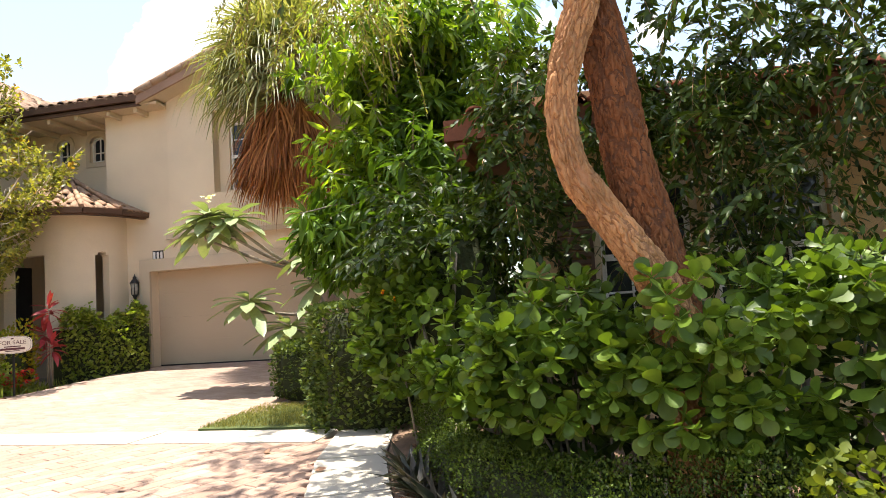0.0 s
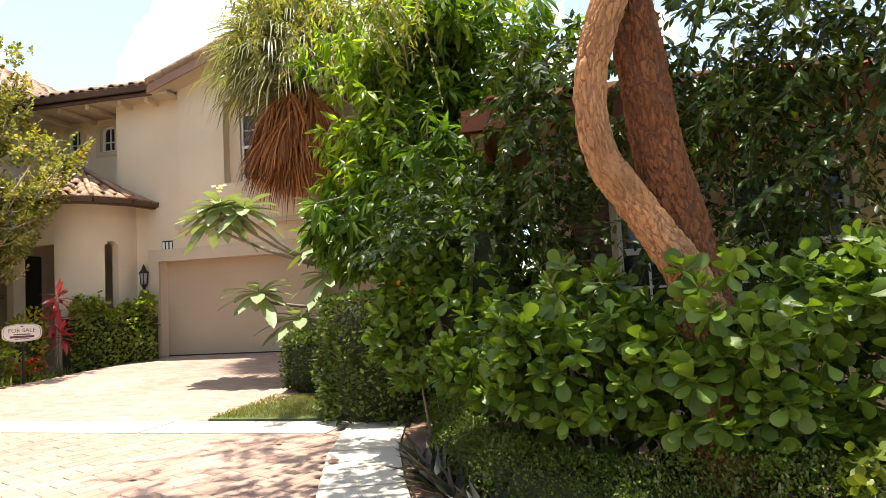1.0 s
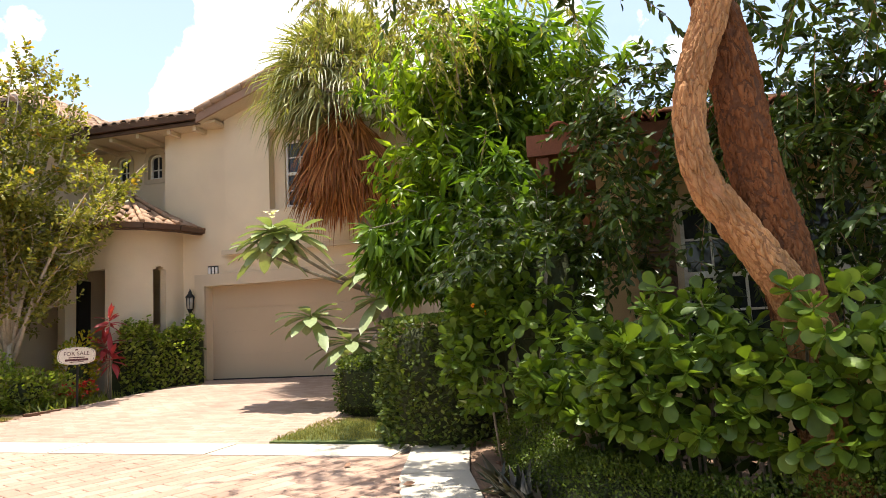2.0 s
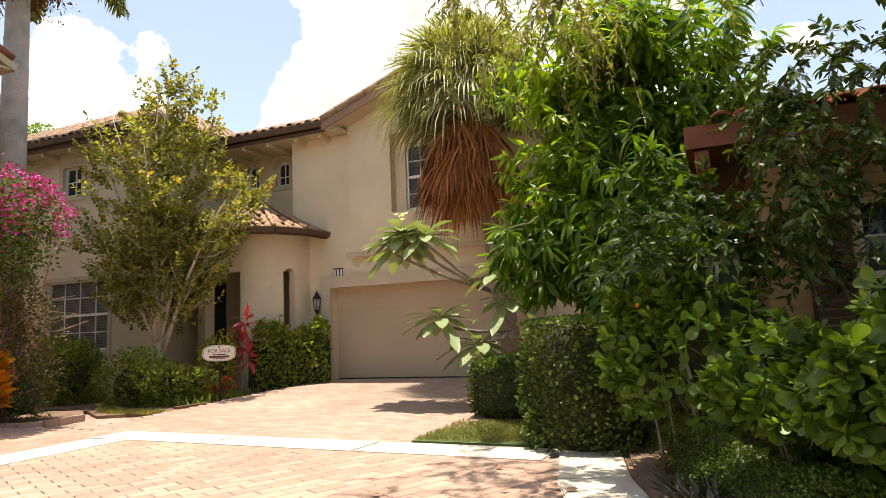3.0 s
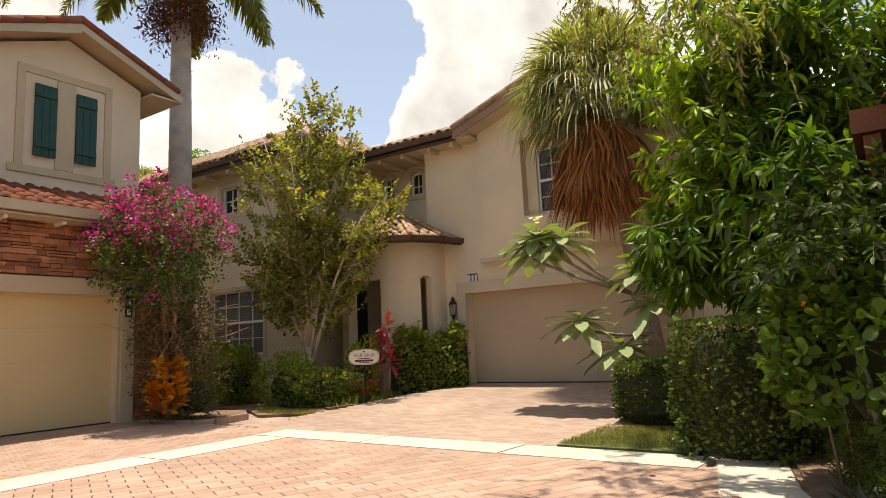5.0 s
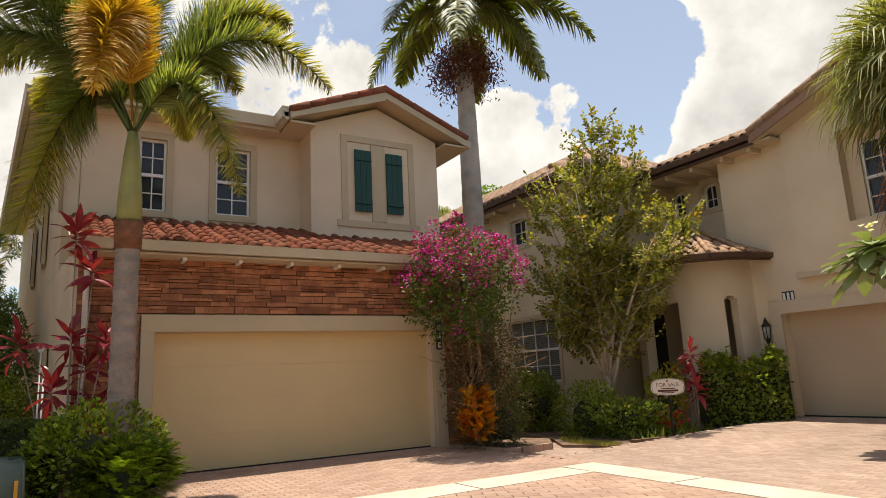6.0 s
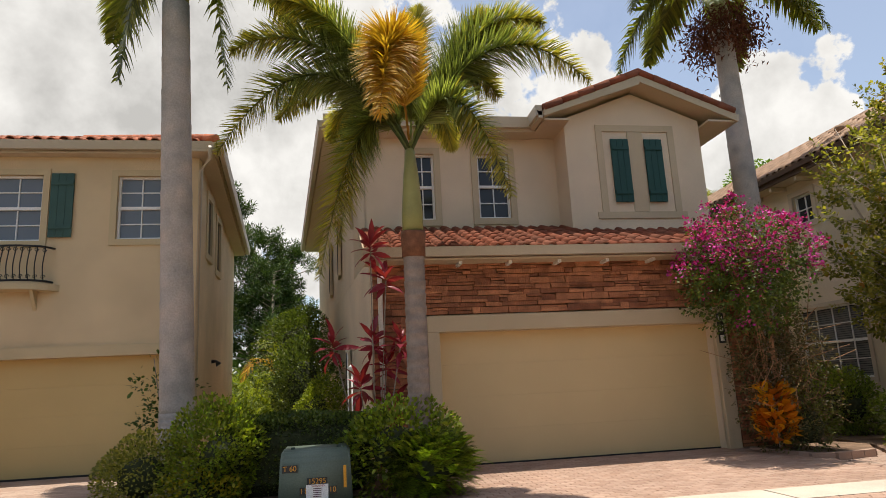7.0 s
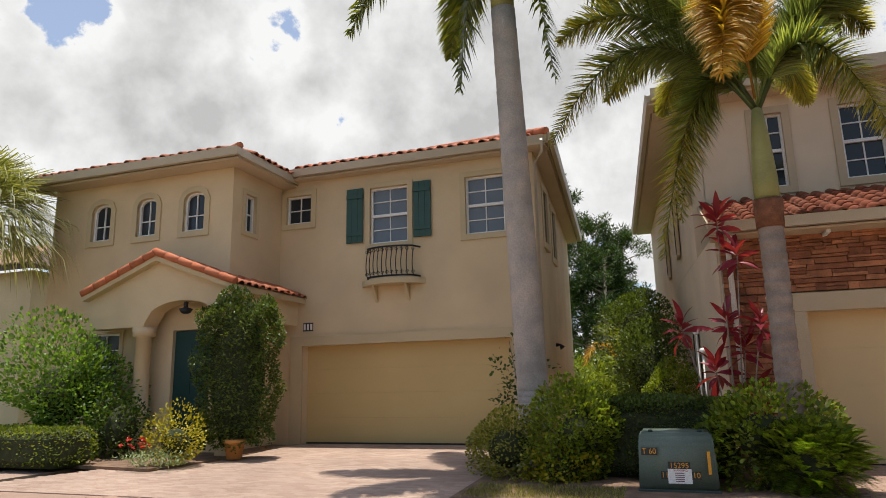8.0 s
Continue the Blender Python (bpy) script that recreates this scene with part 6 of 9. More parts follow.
# high crown over the street's edge, added out of view to shade the hedge
shade_crown = r.uniform((9.4, -3.6, 4.9), (12.5, -0.5, 6.4), (250, 3))
v, f = clumps(shade_crown, 14, 0.26, 0.105, "oval", droop=0.3, wide=0.9, seed=6)
wraw("foliage", v, f, "leaf_dark", big, "dark glossy leaves")
for c in shade_crown[::16]:
    bm = bmesh.new()
    m = Vector((12.3, -2.5, 4.6)).lerp(Vector(c), 0.5) + Vector((0, 0, 0.25))
    tube(bm, [(12.45, -2.55, 4.3), m, tuple(c)], [0.035, 0.02, 0.006], 5)
    wpart("branch", bm, "bark_furrow", big)

# --- dark shrub before the low house ---
p, d = lumpy(460, (11.05, -0.7, 1.25), (0.62, 0.40, 0.60), 0.55, 26, 0.5, seed=5)
keep_p = p[:, 2] > 1.45
leaf_set, twig_set = sprays(p[keep_p], d[keep_p] + np.array([0, -0.2, -0.2]), 0.34, 13, 0.09, "ellipse", 0.5, 1.0, seed=6)
dk = shrub("shrub", (11.0, -1.05, -0.07), [leaf_set], "leaf_dark", "tall dark glossy-leaved shrub by the low house", core=((11.05, -0.85, 0.9), (0.34, 0.22, 0.75)),
           stems=[([(11.05, -1.1, -0.1), (11.0, -1.1, 0.6), (11.1, -1.05, 1.5)], [0.03, 0.025, 0.012]), ([(10.9, -1.0, -0.1), (10.85, -1.05, 0.7), (10.7, -1.0, 1.3)], [0.025, 0.02, 0.01])])
tagged(wraw("twig_mass", *twig_set, "bark_grey", dk), kind="stuff")

p, d = lumpy(300, (10.74, -0.85, 0.95), (0.62, 0.5, 0.70), 0.4, 20, 0.5, seed=15)
keep_p = p[:, 2] > 0.36
spoon = whorls(p[keep_p], d[keep_p] + np.array([-0.2, -0.35, 0.25]), 9, 0.115, "spoon", (0.2, 1.6), 0.15, 0.95, seed=16, step=0.012)
sp = shrub("shrub", (10.70, -0.72, -0.07), [spoon], "leaf_clusia", "bushy shrub with mid-green spoon-shaped leaves", core=((10.74, -0.6, 0.75), (0.26, 0.2, 0.42)),
           stems=[([(10.6 + 0.1 * k, -0.65, -0.1), (10.55 + 0.12 * k, -0.75, 0.5), (10.4 + 0.22 * k, -0.95, 1.0)], [0.012, 0.009, 0.005]) for k in range(4)])
for k, (x, y, z) in enumerate(((10.54, -1.20, 1.22), (10.63, -1.22, 1.16))):
    v, f = leaves(np.tile((x, y, z), (8, 1)), np.column_stack([np.cos(np.arange(8) * 0.785), np.full(8, -0.6), np.sin(np.arange(8) * 0.785)]), 0.025, "oval", 1.2, 0.3)
    wraw("flower", v, f, "leaf_croton", sp, "small orange flower")

# --- clusia hedge: rosettes of thick spoon leaves ---
clusia = thing("hedge", (12.0, -2.9, -0.07), "hedge of thick glossy spoon-shaped leaves along the street", "hedge")
r = np.random.default_rng(21)
LINE = [(11.42, -1.75), (11.62, -2.2), (11.95, -2.5), (12.5, -2.66), (13.2, -2.74), (14.3, -2.75)]


def line_at(u):
    f = np.clip(u, 0, 0.9999) * (len(LINE) - 1)
    k = f.astype(int)
    w = (f - k)[:, None]
    P = np.array(LINE)
    return P[k] * (1 - w) + P[k + 1] * w


n = 430
u = r.random(n) ** 0.8
mid = line_at(u)
back = line_at(np.clip(u + 0.02, 0, 1)) - line_at(np.clip(u - 0.02, 0, 1))
nrm2 = unit(np.stack([back[:, 1], -back[:, 0]], 1))
ang = r.uniform(0.0, 0.72, n) * math.pi
rad = 0.36 + 0.09 * np.sin(u * 23) + r.uniform(-0.14, 0.10, n)
top_z = 0.57 + 0.06 * np.sin(u * 17 + 1) + 0.31 * np.clip((u - 0.2) / 0.4, 0, 1)
face = r.random(n) < 0.6
ang = np.where(face, 0.0, ang)
C3 = np.column_stack([mid + nrm2 * (np.cos(ang) * rad)[:, None], np.where(face, 0.53 - 0.13 * np.clip((u - 0.3) * 3, 0, 1) + (top_z - 0.29) * r.random(n), top_z + np.sin(ang) * rad * 0.95)])
O3 = np.column_stack([nrm2 * np.cos(ang)[:, None], np.sin(ang)])
far = (np.hypot(C3[:, 0] - 12.46, C3[:, 1] + 2.64) > 0.26) | (C3[:, 1] < -2.86) & (C3[:, 2] < 1.0)
C3, O3, u = C3[far], O3[far], u[far]
C3 = np.concatenate([C3, np.column_stack([r.uniform(12.28, 12.68, 22), r.uniform(-3.02, -2.9, 22), r.uniform(0.42, 0.98, 22)])])
O3 = np.concatenate([O3, np.tile((0.0, -1.0, 0.15), (22, 1))])
u = np.concatenate([u, np.full(22, 0.6)])
n = len(C3)
lean = unit(O3 * np.array([1, 1, 0.6]) + np.array([-0.1, -0.45, 0.18]) + r.normal(0, 0.26, O3.shape))
at_list, way_list, big_list = [], [], []
for c, o in zip(C3, lean):
    s = unit(np.cross(o, np.array([0.3, 0.2, 1.0])))
    t = np.cross(o, s)
    size = r.uniform(0.85, 1.15)
    for tier, (cnt, tilt) in enumerate(((6, 1.35), (4, 0.85), (2, 0.3))):
        for k in range(cnt):
            a = 2 * math.pi * k / cnt + tier * 0.8 + r.uniform(-0.25, 0.25)
            w = o * math.cos(tilt) + (s * math.cos(a) + t * math.sin(a)) * math.sin(tilt)
            at_list.append(c - o * 0.022 * (2 - tier))
            way_list.append(w + np.array([0, 0, -0.2 * (2 - tier)]))
            big_list.append(size * (1.0, 0.9, 0.62)[tier])
at_a, way_a, big_a = np.array(at_list), np.array(way_list), np.array(big_list)
near = (at_a[:, 1] < -2.55) & (at_a[:, 0] > 11.6) & (at_a[:, 0] < 13.4) & (at_a[:, 2] > 0.5)
idx = np.where(near)[0][:300]
rest = np.ones(len(at_a), bool)
rest[idx] = False
v, f = leaves(at_a[rest], way_a[rest], 0.107 * big_a[rest], "spoon", 1.0, 0.12)
tagged(wraw("foliage", v, f, "leaf_clusia", clusia, smooth=True), kind="stuff")
leaf_meshes = []
for k in range(6):
    v, f = leaves(np.zeros((1, 3)), np.array([[0, 1.0, 0]]), 0.107, "spoon", 1.0, 0.1)
    me = bpy.data.meshes.new("leaf")
    me.from_pydata([tuple(q) for q in v], [], [tuple(int(i) for i in q) for q in f])
    me.shade_smooth()
    me.materials.append(M["leaf_clusia_piece"])
    leaf_meshes.append(me)
for j, i in enumerate(idx):
    ob = new("leaf", leaf_meshes[j % 6])
    ob.parent = clusia
    w = Vector(unit(way_a[i]))
    ob.matrix_local = Matrix.Translation(Vector(at_a[i]) - world_at(clusia)) @ w.to_track_quat("Y", "Z").to_matrix().to_4x4() @ Matrix.Scale(float(big_a[i]), 4)
for k in range(0, n, 9):
    e, o = C3[k], lean[k]
    m = line_at(np.array([u[k]]))[0]
    bm = bmesh.new()
    tube(bm, [(m[0], m[1] + 0.12, -0.1), (m[0] * 0.75 + e[0] * 0.25, m[1] * 0.75 + e[1] * 0.25 + 0.08, e[2] * 0.5), tuple(e - o * 0.16), tuple(e)], [0.009, 0.008, 0.006, 0.004], 6)
    wpart("stem", bm, "bark_grey", clusia)
# leaves inside the hedge take a dark green that stands in for shade
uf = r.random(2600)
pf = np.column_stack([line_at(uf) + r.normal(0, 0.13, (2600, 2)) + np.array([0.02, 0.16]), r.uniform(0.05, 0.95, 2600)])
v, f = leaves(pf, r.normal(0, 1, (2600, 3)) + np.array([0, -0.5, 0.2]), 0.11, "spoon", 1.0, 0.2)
tagged(wraw("inner_foliage", v, f, "leaf_dark", clusia, "inner leaves coloured darker for shade"), kind="stuff")

# --- low clipped hedge and edging before the clusia ---
r = np.random.default_rng(31)
LOW = [((10.72, -0.3), (11.04, -1.5)), ((11.04, -1.5), (11.55, -2.45)), ((11.55, -2.45), (12.2, -2.98)), ((12.2, -2.98), (12.95, -3.2))]
for k, (a, b) in enumerate(LOW):
    L = math.dist(a, b)
    cnt = int(10500 * L)
    uu, vv = r.random(cnt), r.normal(0, 1, (cnt, 3))
    dd = unit(vv)
    dd[:, 2] = np.abs(dd[:, 2])
    base = np.array(a) * (1 - uu)[:, None] + np.array(b) * uu[:, None]
    bump = 1 + 0.18 * np.sin(base[:, 0] * 9 + base[:, 1] * 7 + dd[:, 2] * 5)
    pts = np.column_stack([base + dd[:, :2] * (0.24 * bump * (1 - 0.3 * r.random(cnt) ** 2))[:, None], dd[:, 2] * (0.46, 0.46, 0.47, 0.47)[k] * bump * (1 - 0.25 * r.random(cnt) ** 2) - 0.05])
    ob = shrub("hedge", (*a, -0.07), [leaves(pts, dd + np.array([0, 0, 0.3]), 0.017, "oval", 1.1, 0.7)], "leaf_box", "low clipped small-leaved hedge beside the mulch", "hedge", "low hedges by the street",
               stems=[([(a[0] * (1 - w) + b[0] * w, a[1] * (1 - w) + b[1] * w, -0.1), (a[0] * (1 - w) + b[0] * w + 0.03, a[1] * (1 - w) + b[1] * w, 0.3)], [0.012, 0.006]) for w in (0.1, 0.3, 0.5, 0.7, 0.9)])
    bm = bmesh.new()
    tube(bm, [(*a, 0.08), (*b, 0.08)], 0.15, 10)
    wpart("inner_mass", bm, "twig_mass", ob, "solid dark core standing in for inner shade")
pts = np.column_stack([r.uniform(12.8, 13.7, 700), r.uniform(-3.45, -3.1, 700), r.uniform(0.2, 0.46, 700)])
shrub("shrub", (13.2, -3.3, -0.07), [leaves(pts, r.normal(0, 1, (700, 3)) + np.array([0, -0.3, 0.8]), 0.05, "oval", 1.2, 0.5)], "leaf_fern", "low shrub with bright green new leaves", core=((13.25, -3.28, 0.1), (0.36, 0.12, 0.2)))
for k, (x, y) in enumerate(((10.74, -1.5), (10.84, -1.78), (10.98, -2.05), (11.14, -2.32), (11.34, -2.6), (10.92, -1.95))):
    m = 26
    a = r.uniform(0, 2 * math.pi, m)
    ways = np.column_stack([np.cos(a), np.sin(a), r.uniform(0.3, 1.4, m)])
    shrub("border_plant", (x, y, -0.07), [leaves(np.tile((x, y, -0.05), (m, 1)), ways, 0.27, "lance", 0.8, 0.15)], "leaf_strap", "dark strap-leaved plant in the mulch", "plant", "strap-leaved edging plants")
chips = 900
r = np.random.default_rng(8)
cx = np.column_stack([r.uniform(10.35, 11.3, chips), r.uniform(-2.6, 0.5, chips)])
ok = cx[:, 0] > 10.42 + (0.2 - cx[:, 1]) * 0.17
cx = cx[ok]
v, f = leaves(np.column_stack([cx, np.full(len(cx), -0.062)]), r.normal(0, 1, (len(cx), 3)) * np.array([1, 1, 0.12]), 0.05, "small", 0.8, 0.05)
tagged(raw("mulch_chips", v, f, "chips"), "loose red-brown bark chips and dry leaves on the bed", "mulch", kind="stuff")

# --- mango-like tree with long drooping leaves ---
mango = thing("tree", (9.7, 3.3, -0.07), "dense tree with long drooping leaves, lime where new and backlit", "tree")
bm = bmesh.new()
tube(bm, [(9.7, 3.3, -0.1), (9.72, 3.25, 0.8), (9.65, 3.2, 1.7), (9.8, 3.1, 2.6), (10.1, 3.0, 3.6)], [0.11, 0.10, 0.09, 0.07, 0.04], 10)
wpart("trunk", bm, "bark_grey", mango)
r = np.random.default_rng(41)
cen, outw = [], []
for (c, rad, cnt, sd) in (((9.85, 2.4, 3.0), (1.35, 1.0, 1.7), 290, 1), ((10.7, 2.9, 4.2), (1.25, 1.1, 1.4), 270, 2), ((9.2, 2.1, 2.2), (0.75, 0.7, 0.9), 105, 3), ((9.6, 2.4, 4.6), (1.3, 0.9, 0.9), 140, 4), ((10.6, 0.9, 1.9), (0.8, 0.6, 1.2), 110, 6), ((10.45, 1.9, 1.5), (0.7, 0.5, 1.0), 90, 7), ((10.8, 1.5, 1.4), (0.5, 0.6, 1.1), 110, 8)):
    p, d = inside(cnt, c, rad, sd, 0.4)
    cen.append(p)
    outw.append(d)
cen, outw = np.concatenate(cen), np.concatenate(outw)
cen = cen + np.sin(cen[:, [1, 2, 0]] * 5.0) * 0.12
# lime on upper and left whorls: new growth, with backlit glow painted in
limey = (cen[:, 0] < 9.8) & (cen[:, 2] > 2.5) & (r.random(len(cen)) < 0.75) | (cen[:, 2] > 4.2) & (r.random(len(cen)) < 0.45) | (r.random(len(cen)) < 0.06)
axis = outw * np.array([0.8, 0.8, 0.5]) + np.array([0, -0.25, 0.25])
v, f = whorls(cen[~limey], axis[~limey], 14, 0.29, "long", (0.35, 1.8), 0.6, 1.0, seed=42, step=0.014)
wraw("foliage", v, f, "leaf_mango", mango)
v, f = whorls(cen[limey], axis[limey], 13, 0.25, "long", (0.3, 1.7), 0.65, 1.0, seed=43, step=0.012)
wraw("foliage", v, f, "leaf_lime", mango, "lime-green new and backlit leaves")
for c in cen[::14]:
    bm = bmesh.new()
    m = Vector((9.75, 3.1, 2.4)).lerp(Vector(c), 0.5) + Vector((0, 0, 0.2))
    tube(bm, [(9.75, 3.1, 2.2), m, tuple(c)], [0.03, 0.018, 0.006], 5)
    wpart("branch", bm, "bark_grey", mango)
bm = bmesh.new()
bmesh.ops.create_icosphere(bm, subdivisions=3, radius=1.0)
for q in bm.verts:
    k = 1 + 0.3 * noise.noise(q.co * 2.5)
    q.co = Vector((q.co.x * 0.75 * k + 10.1, q.co.y * 0.45 * k + 2.9, q.co.z * 1.0 * k + 3.0))
wpart("inner_mass", bm, "twig_mass", mango, "solid dark core standing in for inner shade")

# --- clipped hedges by the far drive ---
r = np.random.default_rng(51)
cnt = 8200
a = r.uniform(0, 2 * math.pi, cnt)
h = r.random(cnt)
topm = r.random(cnt) < 0.28
rr = np.where(topm, np.sqrt(r.random(cnt)), 1.0) * (0.68 - 0.12 * r.random(cnt) ** 2) * (1 + 0.07 * np.sin(a * 5 + h * 7) + 0.04 * np.sin(a * 11 - h * 17))
z = np.where(topm, 1.16 - 0.10 * rr**2, -0.08 + 1.22 * h)
rr = rr * np.where(h > 0.93, 0.94, 1.0)
pts = np.column_stack([9.80 + rr * np.cos(a), 0.72 + rr * np.sin(a), z])
out = np.column_stack([np.cos(a) * ~topm, np.sin(a) * ~topm, 0.4 + topm])
ob = shrub("hedge", (9.80, 0.72, -0.07), [leaves(pts, out, 0.055, "oval", 1.05, 0.75)], "leaf_hedge", "clipped round hedge beside the concrete gutter", "hedge")
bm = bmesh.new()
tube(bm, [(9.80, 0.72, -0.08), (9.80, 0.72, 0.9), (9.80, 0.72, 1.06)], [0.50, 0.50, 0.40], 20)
wpart("inner_mass", bm, "twig_mass", ob, "solid dark core standing in for inner shade")
hedge_block("hedge", (7.88, 1.95, -0.08), (9.1, 3.0, 0.74), 7000, 0.046, "leaf_hedge", "clipped square hedge beside the drive", seed=6)
r = np.random.default_rng(7)
cnt = 3000
uu = r.random(cnt)
dd = unit(r.normal(0, 1, (cnt, 3)))
side_v = np.array([0.67, -0.74])
base = np.array([2.0, 5.1]) * (1 - uu)[:, None] + np.array([3.12, 6.16]) * uu[:, None]
off = r.uniform(-1, 1, cnt)
crest = 1.20 + 0.12 * np.sin(uu * 9) + 0.06 * np.sin(uu * 23)
zz = np.where(r.random(cnt) < 0.34, crest + 0.08 * r.normal(0, 1, cnt), r.uniform(0.05, 1.0, cnt) * crest)
thick = np.where(zz > 1.3, off, np.sign(off)) * (0.34 - 0.16 * r.random(cnt) + 0.06 * np.sin(uu * 14 + zz * 6))
pts = np.column_stack([base + side_v * thick[:, None], zz])
hd = shrub("hedge", (2.55, 5.6, 0.0), [leaves(pts, np.column_stack([side_v[0] * np.sign(off), side_v[1] * np.sign(off), np.full(cnt, 0.6)]), 0.09, "oval", 1.1, 0.7)], "leaf_bright", "clipped bright green hedge by the porch", "hedge")
bm = bmesh.new()
prism(bm, [(1.98, 4.92, 0.0), (3.22, 6.1, 0.0), (3.05, 6.32, 0.0), (1.82, 5.14, 0.0)], (0, 0, 1.05))
wpart("inner_mass", bm, "twig_mass", hd, "solid dark core standing in for inner shade")


def lit_leaves(ob, pts, out, size, mat="leaf_lime"):
    """Lime leaves at the outside of a hedge or shrub, set there as sunlit highlights."""
    v, f = leaves(pts, out, size, "oval", 1.0, 0.5)
    return tagged(wraw("highlight_leaves", v, f, mat, ob, "lime leaves set as sunlit highlights"), kind="stuff")


pick = r.random(cnt) < 0.30
lit_leaves(hd, pts[pick] + np.column_stack([side_v[0] * np.sign(off[pick]) * 0.03, side_v[1] * np.sign(off[pick]) * 0.03, np.full(pick.sum(), 0.02)]), np.column_stack([side_v[0] * np.sign(off[pick]), side_v[1] * np.sign(off[pick]), np.full(pick.sum(), 0.3)]), 0.075)


# --- palms ---
def fan(root, way, reach, seg=22, droop=0.4, mat="leaf_sabal", parent=None, width=0.055, spread=2.3, name="frond", label="", stalk=0.9):
    """A fan leaf on a stalk: narrow folded segments that bend down at their ends."""
    root, way = Vector(root), Vector(way).normalized()
    side = way.cross(Vector((0, 0, 1)))
    side = side.normalized() if side.length > 0.05 else Vector((1, 0, 0))
    up = side.cross(way)
    hub = root + way * stalk
    vs, fs = [], []
    for i in range(seg):
        a = spread * (i / (seg - 1) - 0.5) * 1.0 + random.uniform(-0.05, 0.05)
        d = way * math.cos(a) + side * math.sin(a)
        L = reach * (0.72 + 0.28 * math.cos(a)) * random.uniform(0.88, 1.08)
        w = d.cross(up).normalized() * width * 0.5
        fall = droop * random.uniform(0.7, 1.3)
        p1 = hub + d * L * 0.5 + up * 0.02 - Vector((0, 0, fall * 0.15 * L))
        p2 = hub + d * L * 0.8 - Vector((0, 0, fall * 0.55 * L))
        p3 = hub + d * L * 0.92 - Vector((0, 0, fall * 1.15 * L))
        k = len(vs)
        vs += [hub + w * 0.3, hub - w * 0.3, p1 + w, p1 - w, p2 + w * 0.6, p2 - w * 0.6, p3]
        fs += [(k, k + 1, k + 3), (k, k + 3, k + 2), (k + 2, k + 3, k + 5), (k + 2, k + 5, k + 4), (k + 4, k + 5, k + 6)]
    sw = side * 0.016
    k = len(vs)
    vs += [root + sw, root - sw, hub + sw * 0.6, hub - sw * 0.6, root + up * 0.02, hub + up * 0.012]
    fs += [(k, k + 1, k + 3), (k, k + 3, k + 2), (k, k + 2, k + 5), (k, k + 5, k + 4), (k + 1, k + 4, k + 5), (k + 1, k + 5, k + 3)]
    return wraw(name, [tuple(v) for v in vs], fs, mat, parent, label)


def sabal(base, heart, name="palm", reach=1.15, live=34, dead=46, skirt=2.2, label=""):
    ob = thing(name, base, label, "palm tree")
    b, h = Vector(base), Vector(heart)
    bm = bmesh.new()
    tube(bm, [b + Vector((0, 0, -0.1)), b.lerp(h, 0.35), b.lerp(h, 0.7) + Vector((0.03, 0, 0)), h], [0.21, 0.17, 0.17, 0.15], 14)
    wpart("trunk", bm, "bark_ring", ob)
    for i in range(live):
        a = i * 2.399
        el = -0.4 + 1.9 * (i / live)
        way = Vector((math.cos(a) * math.cos(el), math.sin(a) * math.cos(el), math.sin(el)))
        fan(h + way * 0.08, way, reach * random.uniform(0.9, 1.15), 34, 0.48 if el < 0.5 else 0.34, "leaf_sabal", ob, 0.038, 2.7, stalk=0.74)
    for i in range(dead):
        a = i * 2.399 + 0.5
        zz = -0.1 - 0.9 * (i / dead)
        sp = random.uniform(0.2, 0.72)
        way = Vector((math.cos(a) * sp, math.sin(a) * sp, -0.9))
        fan(h + Vector((math.cos(a) * 0.12, math.sin(a) * 0.12, zz)), way, skirt * 0.5 * random.uniform(0.8, 1.1), 18, 0.25, "leaf_dead", ob, 0.035, 1.3, label="dry brown hanging frond", stalk=0.55)
    return ob


sabal((7.55, 5.72, -0.05), (6.88, 5.35, 5.6), reach=1.15, live=66, dead=110, skirt=2.3, label="cabbage palm with a skirt of dry brown fronds")


def rings(bm, path, radii, step, depth=0.012, seg=18):
    """A palm trunk with leaf-scar rings."""
    pts, rad = [], []
    path = [Vector(p) for p in path]
    total = sum((b - a).length for a, b in zip(path, path[1:]))
    n = max(4, int(total / step))
    for i in range(n):
        f = i / n * (len(path) - 1)
        k = min(int(f), len(path) - 2)
        p, q = path[k].lerp(path[k + 1], f - k), radii[k] + (radii[k + 1] - radii[k]) * (f - k)
        dz = (path[k + 1] - path[k]).normalized() * step
        pts += [p, p + dz * 0.72, p + dz * 0.78]
        rad += [q, q * 1.01, q - depth]
    pts.append(path[-1])
    rad.append(radii[-1])
    return tube(bm, pts, rad, seg)


